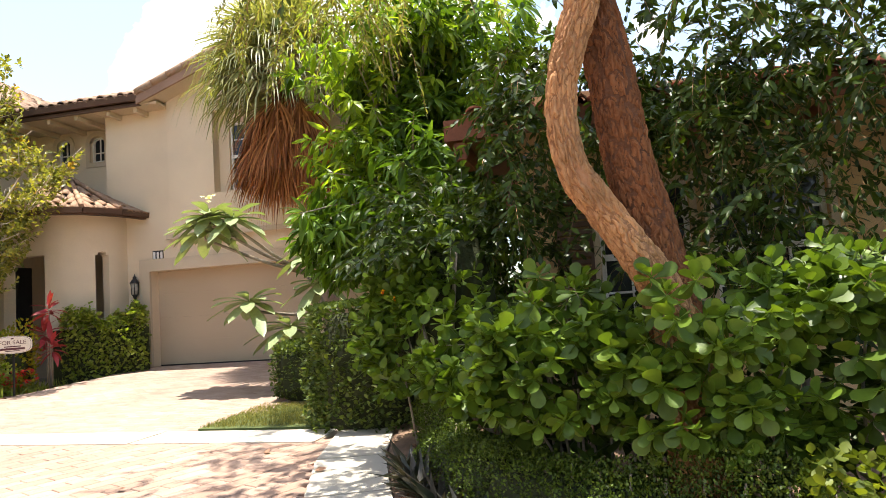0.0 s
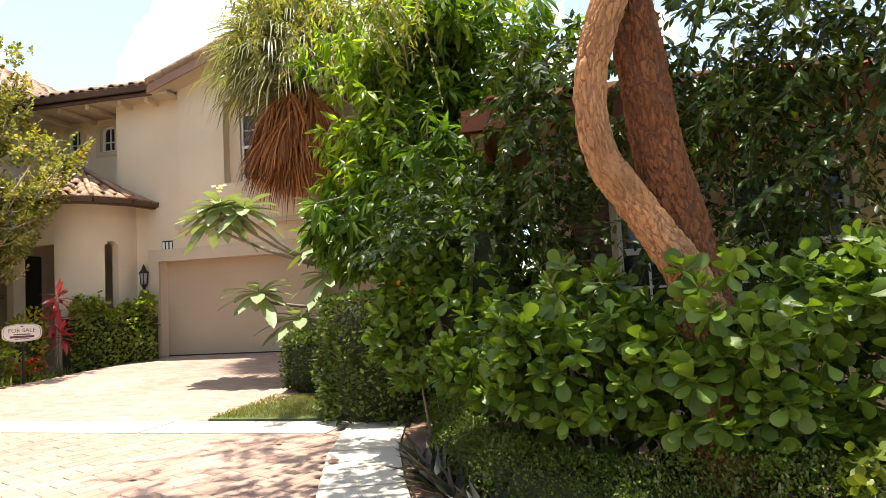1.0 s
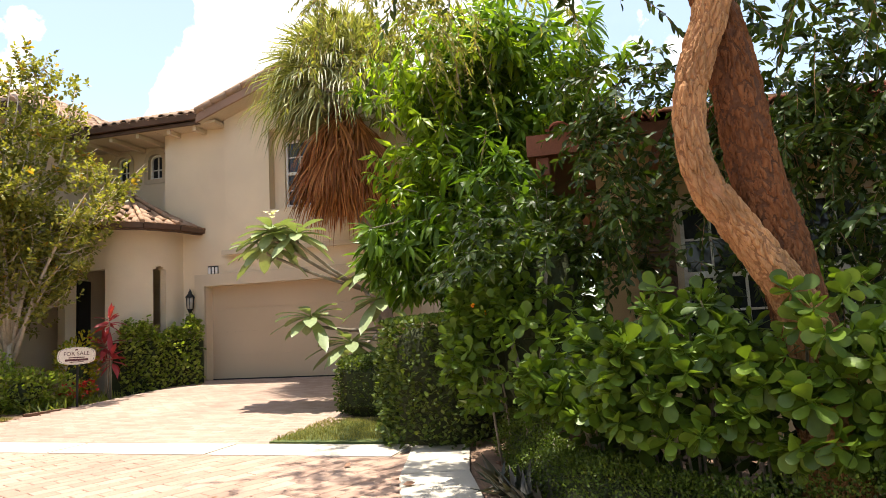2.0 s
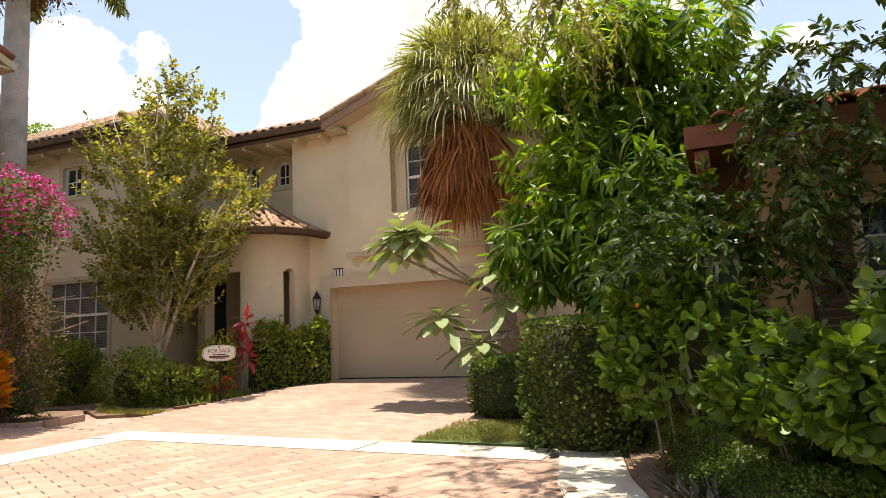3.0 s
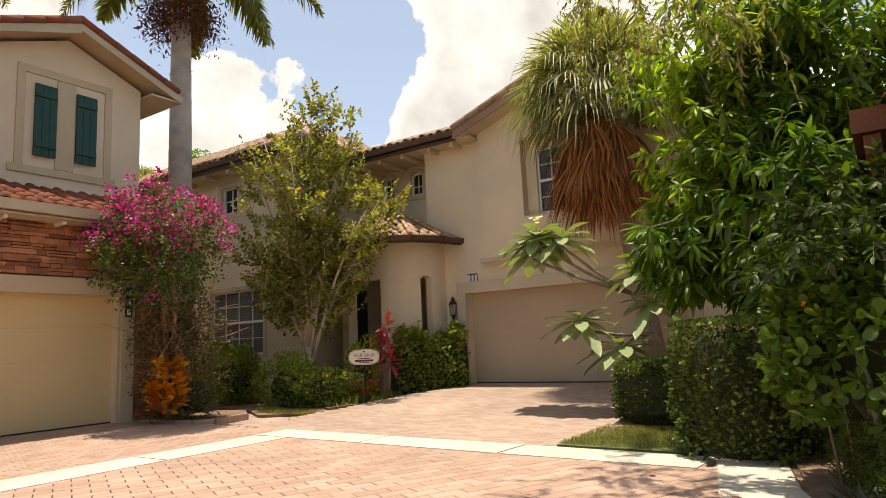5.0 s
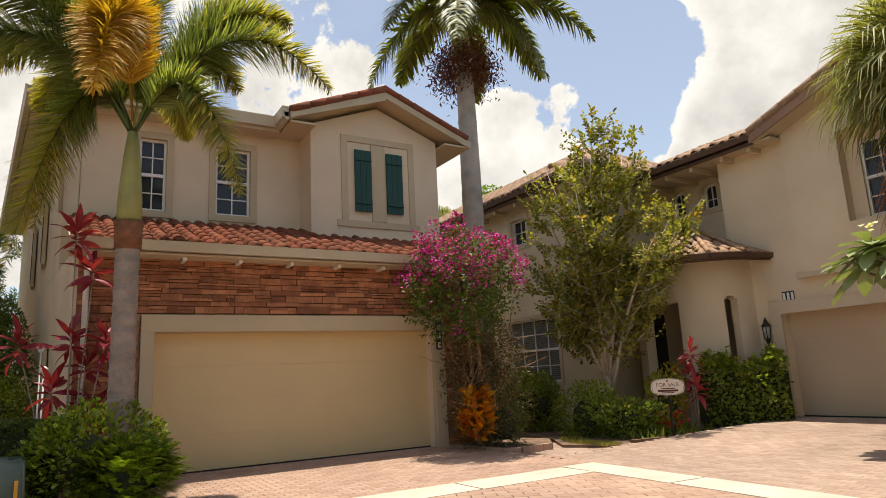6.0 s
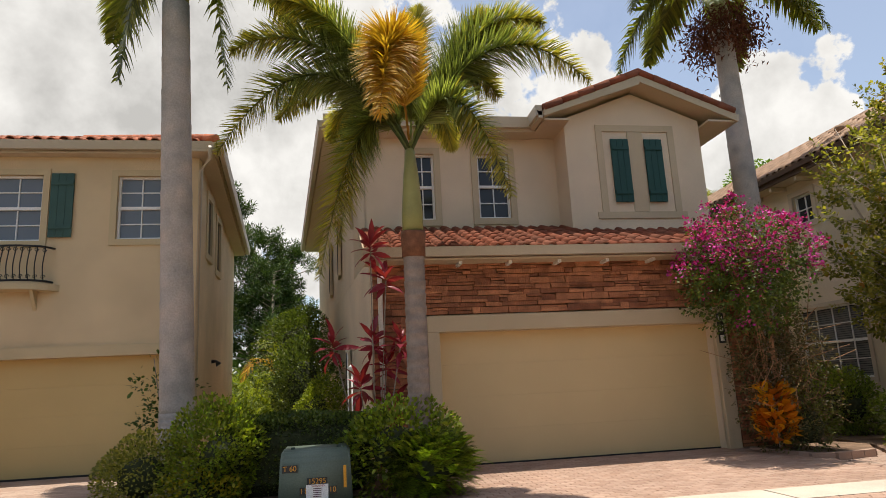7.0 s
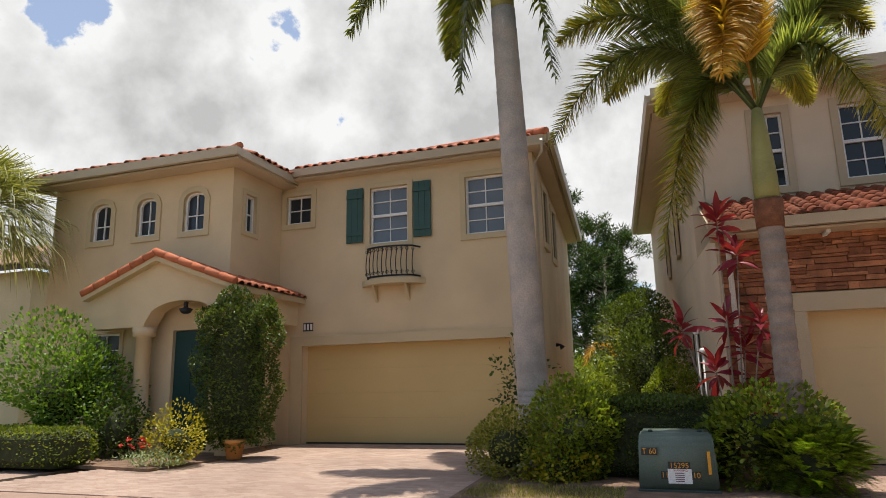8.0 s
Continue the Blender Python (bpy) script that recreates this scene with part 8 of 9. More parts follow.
def pine(at, hgt, seed, label="tall slash pine beyond the houses"):
    r = np.random.default_rng(seed)
    ob = thing("pine", at, label, "tree", "pines behind the houses")
    bm = bmesh.new()
    tube(bm, [at, (at[0] + 0.2, at[1], at[2] + hgt * 0.5), (at[0], at[1] + 0.2, at[2] + hgt * 0.96)], [0.28, 0.2, 0.05], 8)
    wpart("trunk", bm, "bark_grey", ob)
    cen = []
    for k in range(46):
        z = at[2] + hgt * r.uniform(0.32, 1.0)
        a = r.uniform(0, 6.28)
        L = hgt * 0.24 * (1.25 - (z - at[2]) / hgt) * r.uniform(0.6, 1.2) + 0.4
        e = Vector((at[0] + math.cos(a) * L, at[1] + math.sin(a) * L, z + L * 0.3))
        bm = bmesh.new()
        tube(bm, [(at[0], at[1], z), e], [0.05, 0.015], 4)
        wpart("branch", bm, "bark_grey", ob)
        for q in range(4):
            cen.append(np.array(Vector((at[0], at[1], z)).lerp(e, r.uniform(0.5, 1.1))) + r.normal(0, 0.16, 3))
    v, f = clumps(np.array(cen), 60, 0.30, 0.28, "lance", droop=-0.35, wide=0.8, seed=seed)
    wraw("foliage", v, f, "leaf_pine", ob)
    return ob


for k, (x, y, hgt) in enumerate(((-30, -13.4, 13.6), (-33, -11.2, 11.6), (-27, -16, 12.0), (-31, -15.2, 11.4), (-36, -12.4, 12.6), (-29, -10.4, 9.0), (-38, -17.5, 13.0), (-34, -9.6, 11.0))):
    pine((x, y, -0.17), hgt, 120 + k)
r = np.random.default_rng(131)
wood = thing("far_wood", (-60, -20, -0.17), "far belt of dark trees on the horizon", "wood", kind="stuff")
ang = r.uniform(0, 6.28, 900)
dist = r.uniform(70, 95, 900)
cen = np.column_stack([dist * np.cos(ang), dist * np.sin(ang), r.uniform(0, 5.5, 900)])
v, f = clumps(cen, 14, 1.8, 1.6, "oval", seed=132)
wraw("foliage", v, f, "leaf_pine", wood)
back_tree = thing("tree", (-21.2, 16.9, -0.17), "round-crowned green tree rising behind the far roof", "tree")
bm = bmesh.new()
tube(bm, [(-21.2, 16.9, -0.2), (-21.1, 16.8, 5.0), (-21.2, 16.9, 10.6)], [0.26, 0.2, 0.08], 9)
wpart("trunk", bm, "bark_grey", back_tree)
p, d = lumpy(420, (-21.2, 16.9, 11.1), (1.9, 1.9, 1.5), 0.5, 14, 0.5, seed=134)
for c in p[::30]:
    bm = bmesh.new()
    tube(bm, [(-21.2, 16.9, 9.2), tuple(c)], [0.06, 0.015], 5)
    wpart("branch", bm, "bark_grey", back_tree)
v, f = clumps(p, 16, 0.35, 0.16, "oval", d, seed=135)
wraw("foliage", v, f, "leaf_green", back_tree)
sabal((-21.3, 13.2, -0.17), (-21.3, 13.2, 9.7), reach=1.1, live=34, dead=4, skirt=1.2, label="cabbage palm rising behind the far roof")

# --- planting before the yellow house ---
p, d = boxy(15000, (-0.25, -15.5, -0.05), (0.55, -13.6, 2.98), 0.3, 33, 0.25)
p[:, 2] += (0.14 * np.sin(p[:, 1] * 5.0) + 0.08 * np.sin(p[:, 1] * 13.0)) * (p[:, 2] > 2.2)
p[:, 1] = -14.56 + (p[:, 1] + 14.56) * (0.84 + 0.16 * np.clip(p[:, 2] / 2.4, 0, 1) - 0.25 * np.clip((p[:, 2] - 2.6) / 0.4, 0, 1))
p += np.sin(p[:, [1, 2, 0]] * 6.0 + 1.3) * 0.075 + np.sin(p[:, [2, 0, 1]] * 15.0) * 0.035
shrub("climber", (0.1, -14.8, -0.03), [leaves(p, d + np.array([0, 0, 0.1]), 0.062, "oval", 0.9, 0.7)], "leaf_hedge", "dense clipped climber beside the porch", "shrub", core=((0.1, -14.6, 1.4), (0.26, 0.6, 1.35)))
round_bush("shrub", (1.3, -14.9, 0.35), (0.45, 0.5, 0.45), 1500, 0.05, "leaf_yellow", "rounded yellow-green shrub before the porch", seed=34)
round_bush("shrub", (0.6, -18.3, 1.15), (1.0, 1.25, 1.15), 8500, 0.085, "leaf_green", "large bright green shrub before the yellow house", seed=35, uneven=0.8)
hedge_block("hedge", (1.3, -19.8, -0.05), (2.3, -16.3, 0.62), 5200, 0.05, "leaf_fern", "low clipped hedge before the yellow house", seed=36)
round_bush("shrub", (0.5, -16.9, 0.5), (0.6, 0.6, 0.8), 1500, 0.065, "leaf_dark", "dark shrub by the porch column", seed=37)
r = np.random.default_rng(141)
pts = np.column_stack([r.uniform(1.5, 2.1, 240), r.uniform(-15.5, -14.4, 240), r.uniform(0.0, 0.22, 240)])
shrub("flower_clump", (1.8, -15.0, -0.05), [leaves(np.repeat(pts, 3, 0), r.normal(0, 1, (720, 3)) + np.array([0, 0, 0.8]), 0.07, "lance", 0.9, 0.3)], "leaf_frangipani", "pale green low plants before the porch", "plants")
pts = np.column_stack([r.uniform(1.5, 1.8, 14), r.uniform(-15.6, -15.2, 14), r.uniform(0.25, 0.42, 14)])
shrub("flower_clump", (1.65, -15.4, -0.05), [leaves(np.repeat(pts, 5, 0), r.normal(0, 1, (70, 3)) + np.array([0, 0, 0.6]), 0.05, "oval", 1.2, 0.3)], "petal_red", "pink-red flowers before the porch", "flowers")
sabal((0.95, -21.3, -0.1), (0.9, -21.25, 5.0), label="cabbage palm beside the yellow house", dead=4, live=46, reach=1.65, skirt=1.4)

# --- grass of the verge ---
r = np.random.default_rng(151)
n = 7600
pts = np.column_stack([r.uniform(7.88, 9.3, n), r.uniform(0.46, 1.98, n), np.full(n, -0.075)])
v, f = leaves(pts, r.normal(0, 0.35, (n, 3)) + np.array([0, 0, 1.0]), 0.05, "small", 0.14, 0.2)
tagged(raw("grass", v, f, "grass"), "short sunlit grass with dry patches", "grass", kind="stuff")
n = 3000
pts = np.column_stack([r.uniform(2.4, 3.3, n), r.uniform(-9.2, -7.4, n), np.full(n, -0.06)])
v, f = leaves(pts, r.normal(0, 0.35, (n, 3)) + np.array([0, 0, 1.0]), 0.06, "small", 0.14, 0.2)
tagged(raw("grass", v, f, "grass"), "short grass at the edge of the drive", "grass", kind="stuff")

n = 2600
uu, vv = r.random(n), r.random(n)
pts = np.column_stack([0.75 + 1.65 * uu, 2.33 - 0.45 * np.clip((0.75 + 1.65 * uu - 0.6) / 0.9, 0, 1) + 0.06 + 0.42 * vv, np.full(n, -0.052)])
v, f = leaves(pts, r.normal(0, 0.35, (n, 3)) + np.array([0, 0, 1.0]), 0.07, "small", 0.14, 0.2)
tagged(raw("grass", v, f, "grass"), "ragged grass along the front of the entry bed", "grass", kind="stuff")
# ---- small things ----
def lettering(text, size, m, mat, parent, name="lettering", depth=0.002):
    """Raised letters in the built-in font, at the pose m (text runs along its x, stands up along its y)."""
    cu = bpy.data.curves.new("lettering", "FONT")
    cu.body, cu.size, cu.extrude, cu.align_x, cu.align_y = text, size, depth, "CENTER", "CENTER"
    tmp = bpy.data.objects.new("lettering", cu)
    me = bpy.data.meshes.new_from_object(tmp)
    bpy.data.objects.remove(tmp)
    me.materials.clear()
    me.materials.append(M[mat])
    ob = new(name, me)
    ob.parent = parent
    ob.matrix_local = Matrix.Translation(-world_at(parent)) @ m
    return ob


def facing(x, y, z, n):
    """A pose whose x runs to the right and y up on an upright face with the normal n."""
    n = Vector(n).normalized()
    right = Vector((0, 0, 1)).cross(n).normalized()
    up = n.cross(right)
    m = Matrix((right, up, n)).transposed().to_4x4()
    m.translation = (x, y, z)
    return m


def placed(bm, m):
    bmesh.ops.transform(bm, matrix=m, verts=bm.verts)
    return bm


def bar_plate(name, at, n, w, h, label, bars=3, upright=False):
    """A dark plate with pale upright bars on it."""
    t = thing(name, at, label, "plate")
    m = facing(*at, n)
    wpart("plate", placed(boxes((-w / 2, w / 2, -h / 2, h / 2, 0, 0.012), bevel=0.003), m), "plate_black", t)
    for k in range(bars):
        if upright:
            y = h * ((k + 0.5) / bars - 0.5)
            row = (-w * 0.28, w * 0.28, y - h * 0.10, y + h * 0.10, 0.011, 0.016)
        else:
            x = w * ((k + 0.5) / bars - 0.5)
            row = (x - w * 0.10, x + w * 0.10, -h * 0.36, h * 0.36, 0.011, 0.016)
        wpart("bar", placed(boxes(row), m), "white_frame", t)
    return t


bar_plate("number_plate", (3.21, 6.497, 2.50), (0, -1, 0), 0.26, 0.20, "black plate with pale bars on the cream wall")
bar_plate("number_plate", (0.092, 0.12, 2.02), (1, 0, 0), 0.13, 0.52, "narrow black plate with pale bars on the garage frame", 3, True)
bar_plate("number_plate", (-2.497, -14.62, 2.56), (1, 0, 0), 0.26, 0.19, "dark blue plate with pale bars on the yellow wall")

# carriage lantern on the cream wall
lan = thing("wall_lantern", (2.72, 6.5, 1.40), "black iron carriage lantern on the wall", "lantern")
LX, LY = 2.72, 6.36
bm = bmesh.new()
tube(bm, [(LX, 6.5, 1.52), (LX, 6.44, 1.46), (LX, LY, 1.50), (LX, LY, 1.62)], [0.02, 0.014, 0.014, 0.02], 8)
tube(bm, [(LX, LY, 1.38), (LX, LY, 1.42), (LX, LY, 1.56), (LX, LY, 1.66), (LX, LY, 1.69)], [0.006, 0.02, 0.012, 0.05, 0.07], 8)
wpart("arm", bm, "iron", lan)
bm = bmesh.new()
tube(bm, [(LX, LY, 1.69), (LX, LY, 1.93)], [0.062, 0.078], 6)
wpart("glass", bm, "lamp_glass", lan, "clear lantern glass")
for k in range(6):
    a = math.pi * k / 3
    bm = bmesh.new()
    tube(bm, [(LX + 0.068 * math.cos(a), LY + 0.068 * math.sin(a), 1.68), (LX + 0.085 * math.cos(a), LY + 0.085 * math.sin(a), 1.94)], 0.008, 5)
    wpart("cage_bar", bm, "iron", lan)
bm = bmesh.new()
tube(bm, [(LX, LY, 1.93), (LX, LY, 1.95), (LX, LY, 2.03), (LX, LY, 2.05), (LX, LY, 2.08), (LX, LY, 2.13)], [0.10, 0.095, 0.035, 0.045, 0.02, 0.004], 12)
wpart("cap", bm, "iron", lan)

# sale sign on a stake
sg = thing("sale_sign", (2.58, 3.4, -0.08), "cream oval sale sign with dark lettering on a stake", "sign")
fm = facing(2.58, 3.4, 0.87, (0.62, -0.78, 0.0)) @ Matrix.Diagonal((0.8, 0.8, 1.0, 1.0))
bm = bmesh.new()
ring = []
for k in range(40):
    a = 2 * math.pi * k / 40
    ring.append((0.37 * math.copysign(abs(math.cos(a)) ** 0.75, math.cos(a)) * (1 - 0.03 * math.cos(4 * a)), 0.185 * math.copysign(abs(math.sin(a)) ** 0.8, math.sin(a)), 0))
prism(bm, ring, (0, 0, 0.015))
wpart("board", placed(bm, fm), "sign_cream", sg)
bm = bmesh.new()
for a, b in zip(ring, ring[1:] + ring[:1]):
    a, b = Vector(a) * 0.94, Vector(b) * 0.94
    prism(bm, [a, b, b * 0.975, a * 0.975], (0, 0, 0.018))
wpart("border_line", placed(bm, fm), "sign_dark", sg)
lettering("FOR SALE", 0.115, fm @ pose(0, 0.045, 0.017), "sign_dark", sg)
for y, w, h in ((-0.035, 0.30, 0.022), (-0.085, 0.44, 0.045), (-0.128, 0.26, 0.016), (0.13, 0.05, 0.03)):
    wpart("text_bar", placed(boxes((-w / 2, w / 2, y - h / 2, y + h / 2, 0.014, 0.0175)), fm), "sign_dark", sg)
wpart("stake", boxes((2.565, 2.595, 3.405, 3.43, -0.15, 0.72)), "iron", sg)

# utility box
ub = thing("utility_box", (2.1, -6.83, -0.08), "green steel utility transformer box with orange numbers", "utility box")
X1, Y0, Y1 = 2.44, -7.26, -6.38
bm = bmesh.new()
prof = [(1.72, -0.04), (X1, -0.04), (X1 - 0.03, 0.42), (X1 - 0.06, 0.50), (X1 - 0.16, 0.585), (1.72, 0.60)]
prism(bm, [(x, Y0, z) for x, z in prof], (0, Y1 - Y0, 0))
for v in bm.verts:
    k = (v.co.z + 0.04) / 0.64
    v.co.y += (-6.82 - v.co.y) * 0.07 * k
bmesh.ops.bevel(bm, geom=bm.edges[:], offset=0.03, segments=3, affect="EDGES")
for f in bm.faces:
    f.smooth = True
wpart("cabinet", bm, "utility_green", ub)
wpart("base_rim", boxes((1.70, X1 + 0.012, Y0 - 0.01, Y1 + 0.01, -0.10, -0.035), bevel=0.008), "utility_dark", ub, "darker steel base rim")
wpart("concrete_pad", boxes((1.6, X1 + 0.06, Y0 - 0.08, Y1 + 0.08, -0.16, -0.095), bevel=0.01), "concrete", ub, "concrete pad")
for y in (Y0 + 0.16, Y1 - 0.16):
    bm = bmesh.new()
    tube(bm, [(2.14, y, 0.585), (2.14, y, 0.612)], [0.03, 0.026], 10)
    wpart("lid_bolt", bm, "utility_dark", ub)
um = facing(X1 - 0.004, -6.82, 0.20, (1, 0, 0.07))
for txt, u, v, s, w in (("T 60", -0.30, 0.185, 0.085, 0.18), ("15295", 0.02, 0.03, 0.085, 0.24), ("11", -0.14, -0.075, 0.085, 0.09), ("10", 0.20, -0.075, 0.085, 0.10)):
    wpart("number_strip", placed(boxes((u - w / 2, u + w / 2, v - 0.042, v + 0.042, 0.002, 0.006)), um), "plate_black", ub)
    lettering(txt, s, um @ pose(u, v, 0.008), "sticker_orange", ub)
wpart("warning_label", placed(boxes((-0.11, 0.15, -0.165, -0.005, 0.004, 0.009)), um), "white_frame", ub, "white warning label")
lettering("WARNING", 0.032, um @ pose(0.03, -0.022, 0.011), "sign_red", ub)
for k in range(5):
    wpart("text_bar", placed(boxes((-0.03, 0.07, -0.055 - k * 0.022, -0.047 - k * 0.022, 0.008, 0.0105)), um), "sign_dark", ub)
wpart("side_strip", placed(boxes((0.33, 0.365, -0.06, 0.19, 0.0, 0.006)), um), "sticker_orange", ub, "upright orange strip with a dark edge")

# doorbell box on the garage frame, vents, lights
t = thing("keypad", (0.09, 0.13, 1.15), "small grey keypad on the garage frame", "keypad")
wpart("case", boxes((0.088, 0.115, 0.10, 0.16, 1.10, 1.22), bevel=0.006), "gutter", t)
t = thing("wall_light", (-6.0, -9.5, 2.0), "small dark wall light on the yellow side wall", "wall light")
bm = bmesh.new()
tube(bm, [(-5.5, -9.46, 2.1), (-5.5, -9.36, 2.1), (-5.5, -9.30, 2.02)], [0.05, 0.03, 0.07], 10)
wpart("shade", bm, "iron", t)
for x, y, z in ((-1.4, -6.36, 2.0), (-0.9, -6.3, 1.65)):
    t = thing("globe_lamp", (x, y, -0.1), "small white globe lamp on a post by the side wall", "lamp")
    bm = bmesh.new()
    tube(bm, [(x, y, -0.1), (x, y, z - 0.04)], 0.014, 8)
    wpart("post", bm, "white_frame", t)
    bm = bmesh.new()
    bmesh.ops.create_uvsphere(bm, u_segments=14, v_segments=10, radius=0.055)
    for f in bm.faces:
        f.smooth = True
    bmesh.ops.translate(bm, verts=bm.verts, vec=(x, y, z))
    wpart("globe", bm, "white_frame", t)
pot = thing("plant_pot", (0.35, -14.4, -0.03), "orange terracotta pot half hidden by the climber", "pot")
bm = bmesh.new()
tube(bm, [(0.35, -14.4, -0.03), (0.35, -14.4, 0.24), (0.35, -14.4, 0.25), (0.35, -14.4, 0.31)], [0.13, 0.18, 0.205, 0.205], 18)
wpart("body", bm, "terracotta", pot)
for k, (x, y) in enumerate(((9.2, -0.6), (8.6, -1.7), (6.5, 3.2), (9.95, -1.3), (10.2, -0.4))):
    t = thing("fallen_leaf", (x, y, -0.08), "dry brown leaf on the paving", "leaf", "fallen leaves")
    v, f = leaves(np.array([[x, y, -0.078]]), np.array([[1.0, 0.4 * k - 1, 0.05]]), 0.09, "oval", 1.0, 0.05)
    wraw("blade", v, f, "chips", t)

# garden edging of the corner bed and the entry bed
for name, pts, label in (("bed_edging", [(0.25, 0.30), (1.45, 0.48), (1.62, 0.75), (1.5, 1.5)], "low brick edging round the corner bed"), ("bed_edging", [(2.4, 2.55), (2.55, 3.6), (2.45, 4.9), (3.1, 6.2)], "dark low edging along the entry bed")):
    ed = thing(name, (*pts[0], -0.1), label, "edging")
    for a, b in zip(pts, pts[1:]):
        a, b = Vector((*a, -0.1)), Vector((*b, -0.1))
        n = max(1, int((b - a).length / 0.2))
        for i in range(n):
            p, q = a.lerp(b, i / n), a.lerp(b, (i + 0.95) / n)
            d = (q - p).normalized()
            s = Vector((-d.y, d.x, 0)) * 0.045
            bm = bmesh.new()
            prism(bm, [p + s, p - s, q - s, q + s], (0, 0, 0.11))
            wpart("brick", bm, "mortar" if "dark" in label else "paver", ed)

# neighbour seen past the yellow house
hE = house("house", (-8, -30, -0.17), "far cream house with pale tile roof beyond the yellow one")
bm = bmesh.new()
wall(bm, "x", -5.3, -5.0, -36, -26.5, -0.2, 5.2)
wpart("wall", bm, "stucco_c", hE)
bm = bmesh.new()
wall(bm, "y", -26.8, -26.5, -14, -5.3, -0.2, 5.2)
wpart("wall", bm, "stucco_c", hE)
rE = roof_deck(hE, [[(-4.5, -25.9, 5.3), (-4.5, -37, 5.3), (-8.5, -33, 7.0), (-8.5, -30, 7.0)], [(-4.5, -25.9, 5.3), (-8.5, -30, 7.0), (-12, -30, 7.0), (-15, -25.9, 5.3)]], "fascia_brown", 0.15)
slope_tiles(rE, TILE_J, (-8.5, -33, 7.02), (-8.5, -30, 7.02), (-4.5, -37, 5.32), (-4.5, -25.9, 5.32), mat="tile_a_far")


# ---- paving ----
def paver_mesh(L, W, mat):
    bm = bmesh.new()
    box(bm, -L / 2, L / 2, -W / 2, W / 2, -0.03, 0.0)
    bmesh.ops.bevel(bm, geom=[e for e in bm.edges if all(v.co.z > -0.01 for v in e.verts)], offset=0.005, segments=1, affect="EDGES")
    me = bpy.data.meshes.new("paver")
    bm.to_mesh(me)
    bm.free()
    me.materials.append(M[mat])
    return me


def inside_poly(x, y, poly):
    hit = False
    for (xa, ya), (xb, yb) in zip(poly, poly[1:] + poly[:1]):
        if (ya > y) != (yb > y) and x < (xb - xa) * (y - ya) / (yb - ya) + xa:
            hit = not hit
    return hit


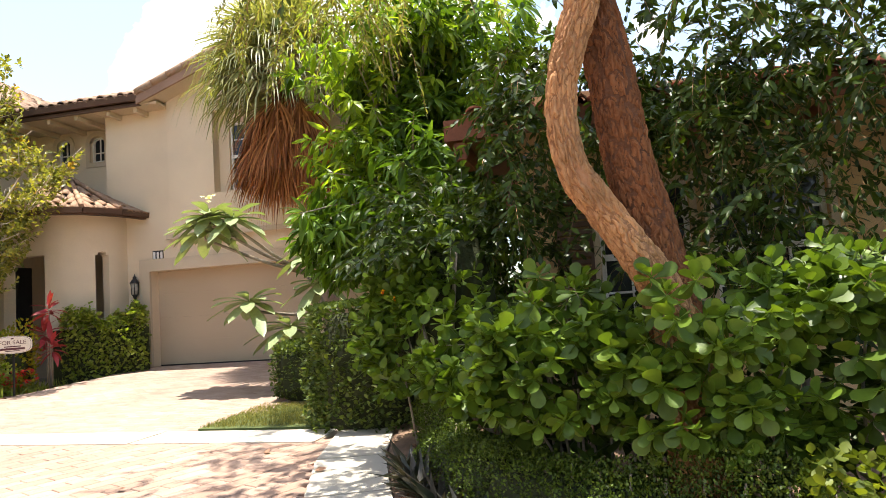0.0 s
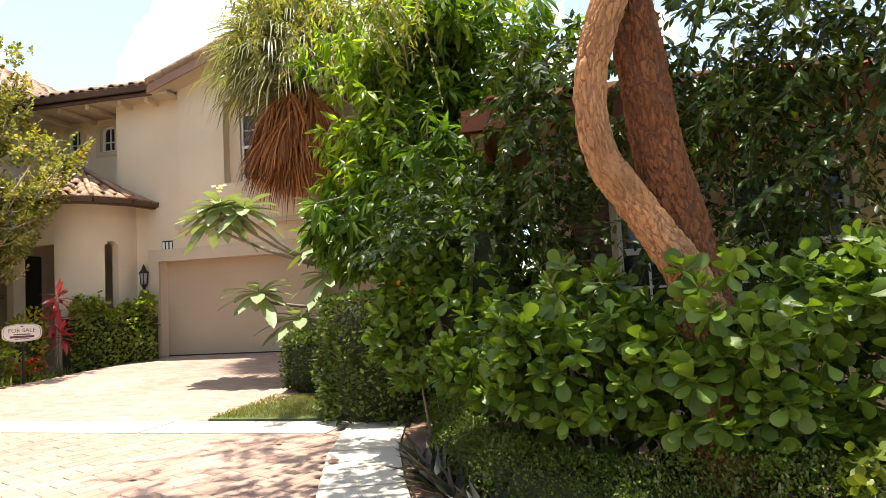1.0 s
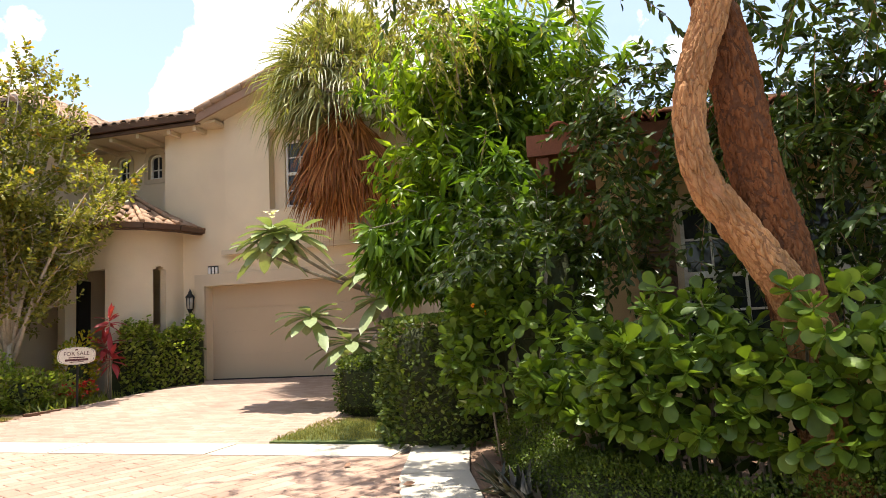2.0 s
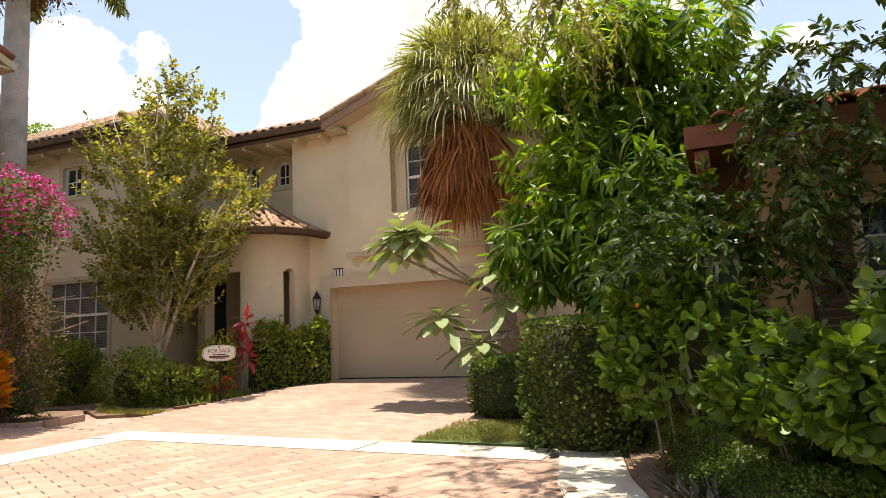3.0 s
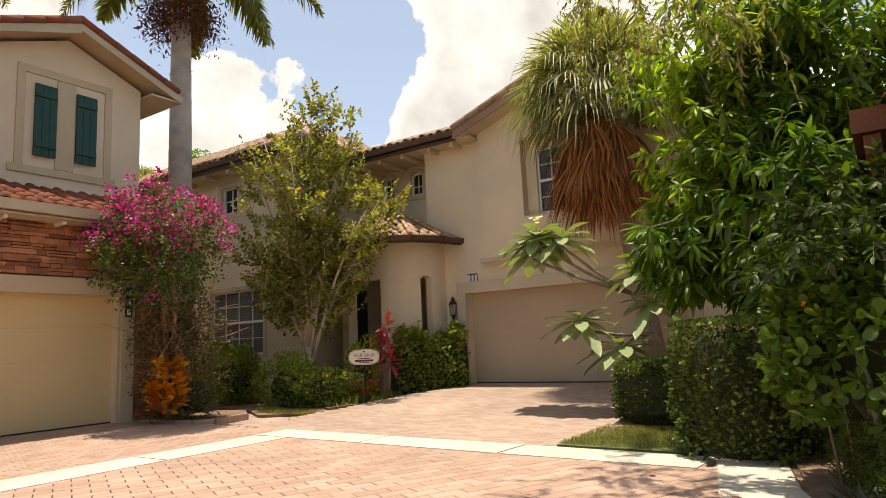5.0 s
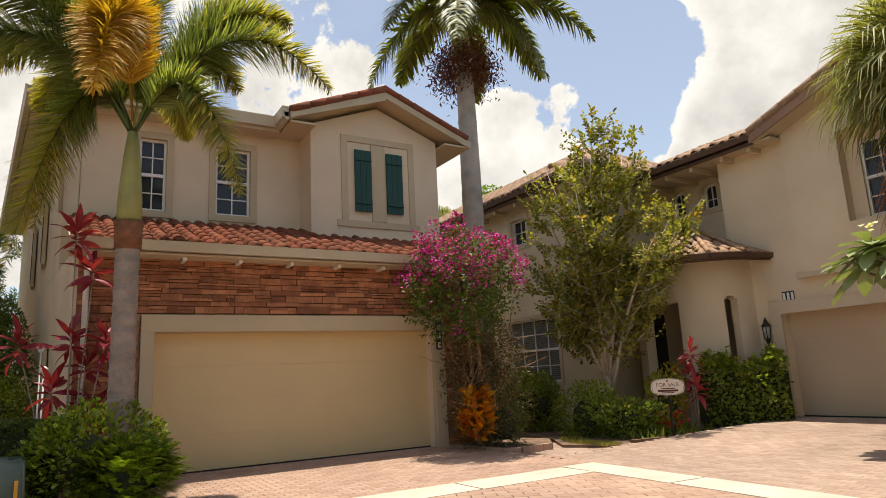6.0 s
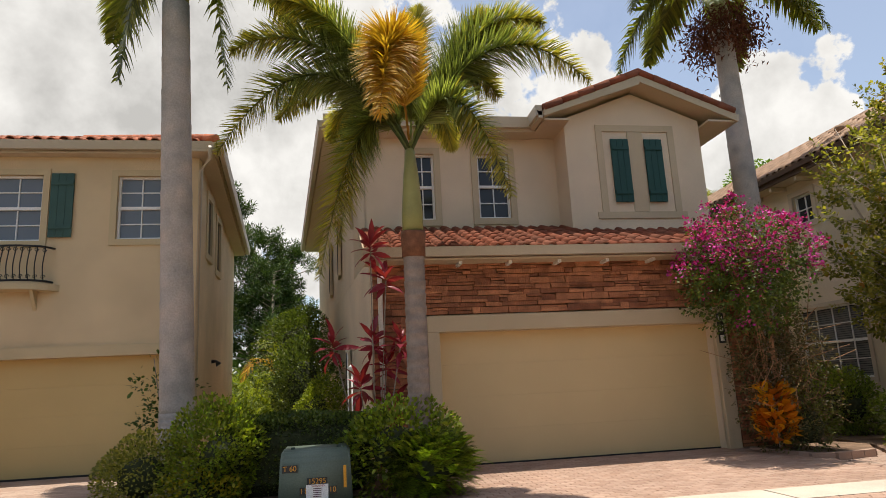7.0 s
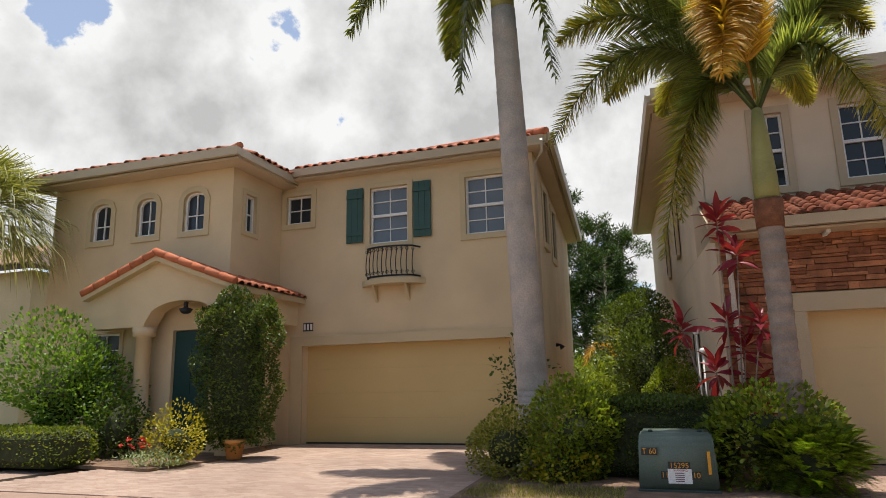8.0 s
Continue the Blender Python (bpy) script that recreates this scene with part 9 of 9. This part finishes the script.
def pave(parent, poly, L, W, turn, height, near=None, seed=1, bond=0.5, rest_mat="paver_rest", joint=0.008):
    """Running-bond pavers over a polygon; those in the near box are objects of their own, the rest one mesh."""
    rr = random.Random(seed)
    c, s = math.cos(turn), math.sin(turn)
    me, rest = paver_mesh(L - joint, W - joint, "paver"), paver_mesh(L - joint, W - joint, rest_mat)
    sv = np.array([v.co[:] for v in rest.vertices])
    sf = [tuple(p.vertices) for p in rest.polygons]
    xs, ys = [p[0] for p in poly], [p[1] for p in poly]
    cx, cy = (min(xs) + max(xs)) / 2, (min(ys) + max(ys)) / 2
    reach = math.hypot(max(xs) - min(xs), max(ys) - min(ys)) / 2 + 0.5
    V, Fq, Ft = [], [], []
    base = 0
    lim = [(0.5 * L * a, 0.5 * W * b) for a in (-1, 1) for b in (-1, 1)]
    for j in range(int(-reach / W), int(reach / W) + 1):
        for i in range(int(-reach / L) - 1, int(reach / L) + 1):
            u, v = (i + bond * (j % 2)) * L, j * W
            if not all(inside_poly(cx + (u + a) * c - (v + b) * s, cy + (u + a) * s + (v + b) * c, poly) for a, b in lim):
                continue
            x, y = cx + u * c - v * s, cy + u * s + v * c
            e = 0.4
            z = height(x, y)
            gx, gy = (height(x + e, y) - z) / e, (height(x, y + e) - z) / e
            tilt = Vector((-gx + rr.uniform(-0.004, 0.004), -gy + rr.uniform(-0.004, 0.004), 1)).normalized()
            m = Matrix.Translation((x, y, z + rr.uniform(-0.0015, 0.0015))) @ Vector((0, 0, 1)).rotation_difference(tilt).to_matrix().to_4x4() @ Matrix.Rotation(turn, 4, "Z")
            if near and near[0] < x < near[1] and near[2] < y < near[3]:
                ob = new("paver", me)
                ob.parent = parent
                ob.matrix_local = m
            else:
                a = np.array(m)
                V.append(sv @ a[:3, :3].T + a[:3, 3])
                for f in sf:
                    (Fq if len(f) == 4 else Ft).append([q + base for q in f])
                base += len(sv)
    if V:
        fs = [f for f in Fq] + [f[:3] + [f[2]] for f in Ft]
        me2 = bpy.data.meshes.new("paving_rest")
        me2.from_pydata([tuple(q) for q in np.concatenate(V)], [], [tuple(f) for f in Fq])
        me2.materials.append(M[rest_mat])
        ob = new("paving_rest", me2)
        ob.parent = parent
        tagged(ob, kind="stuff")


pave(street, [(3.75, -14), (13.4, -14), (13.3, -11.2), (12.3, -7.4), (11.05, -4.15), (10.25, -1.75), (9.85, 0.10), (3.75, 0.42)], 0.30, 0.15, math.radians(64), lambda x, y: -0.098, (6.2, 9.8, -2.4, 0.3), 1)
pave(path, [(3.3, 0.6), (2.6, 2.4), (0.6, 4.0), (-0.6, 4.0), (-0.6, 0.9), (1.5, 0.6)], 0.20, 0.10, math.radians(35), lambda x, y: -0.10, None, 7, rest_mat="paver_drive")
pave(drive_a, [(2.25, 0.45), (8.25, 0.16), (8.08, 6.5), (2.8, 6.5)], 0.20, 0.10, 0.0, lambda x, y: -0.098 + 0.245 * (y - 0.86) / 5.64, None, 2, rest_mat="paver_drive", joint=0.004)
pave(drive_b, [(3.65, -5.15), (3.65, 1.0), (-0.15, 0.28), (-0.15, -4.93)], 0.20, 0.10, math.radians(90), lambda x, y: -0.012 - 0.088 * x / 3.35, None, 3)
pave(drive_c, [(3.85, -16.85), (3.85, -8.95), (-2.6, -9.82), (-2.6, -14.75)], 0.20, 0.10, math.radians(90), lambda x, y: -0.015 - 0.085 * (x + 2.5) / 5.85, None, 4, rest_mat="paver_drive", joint=0.002)
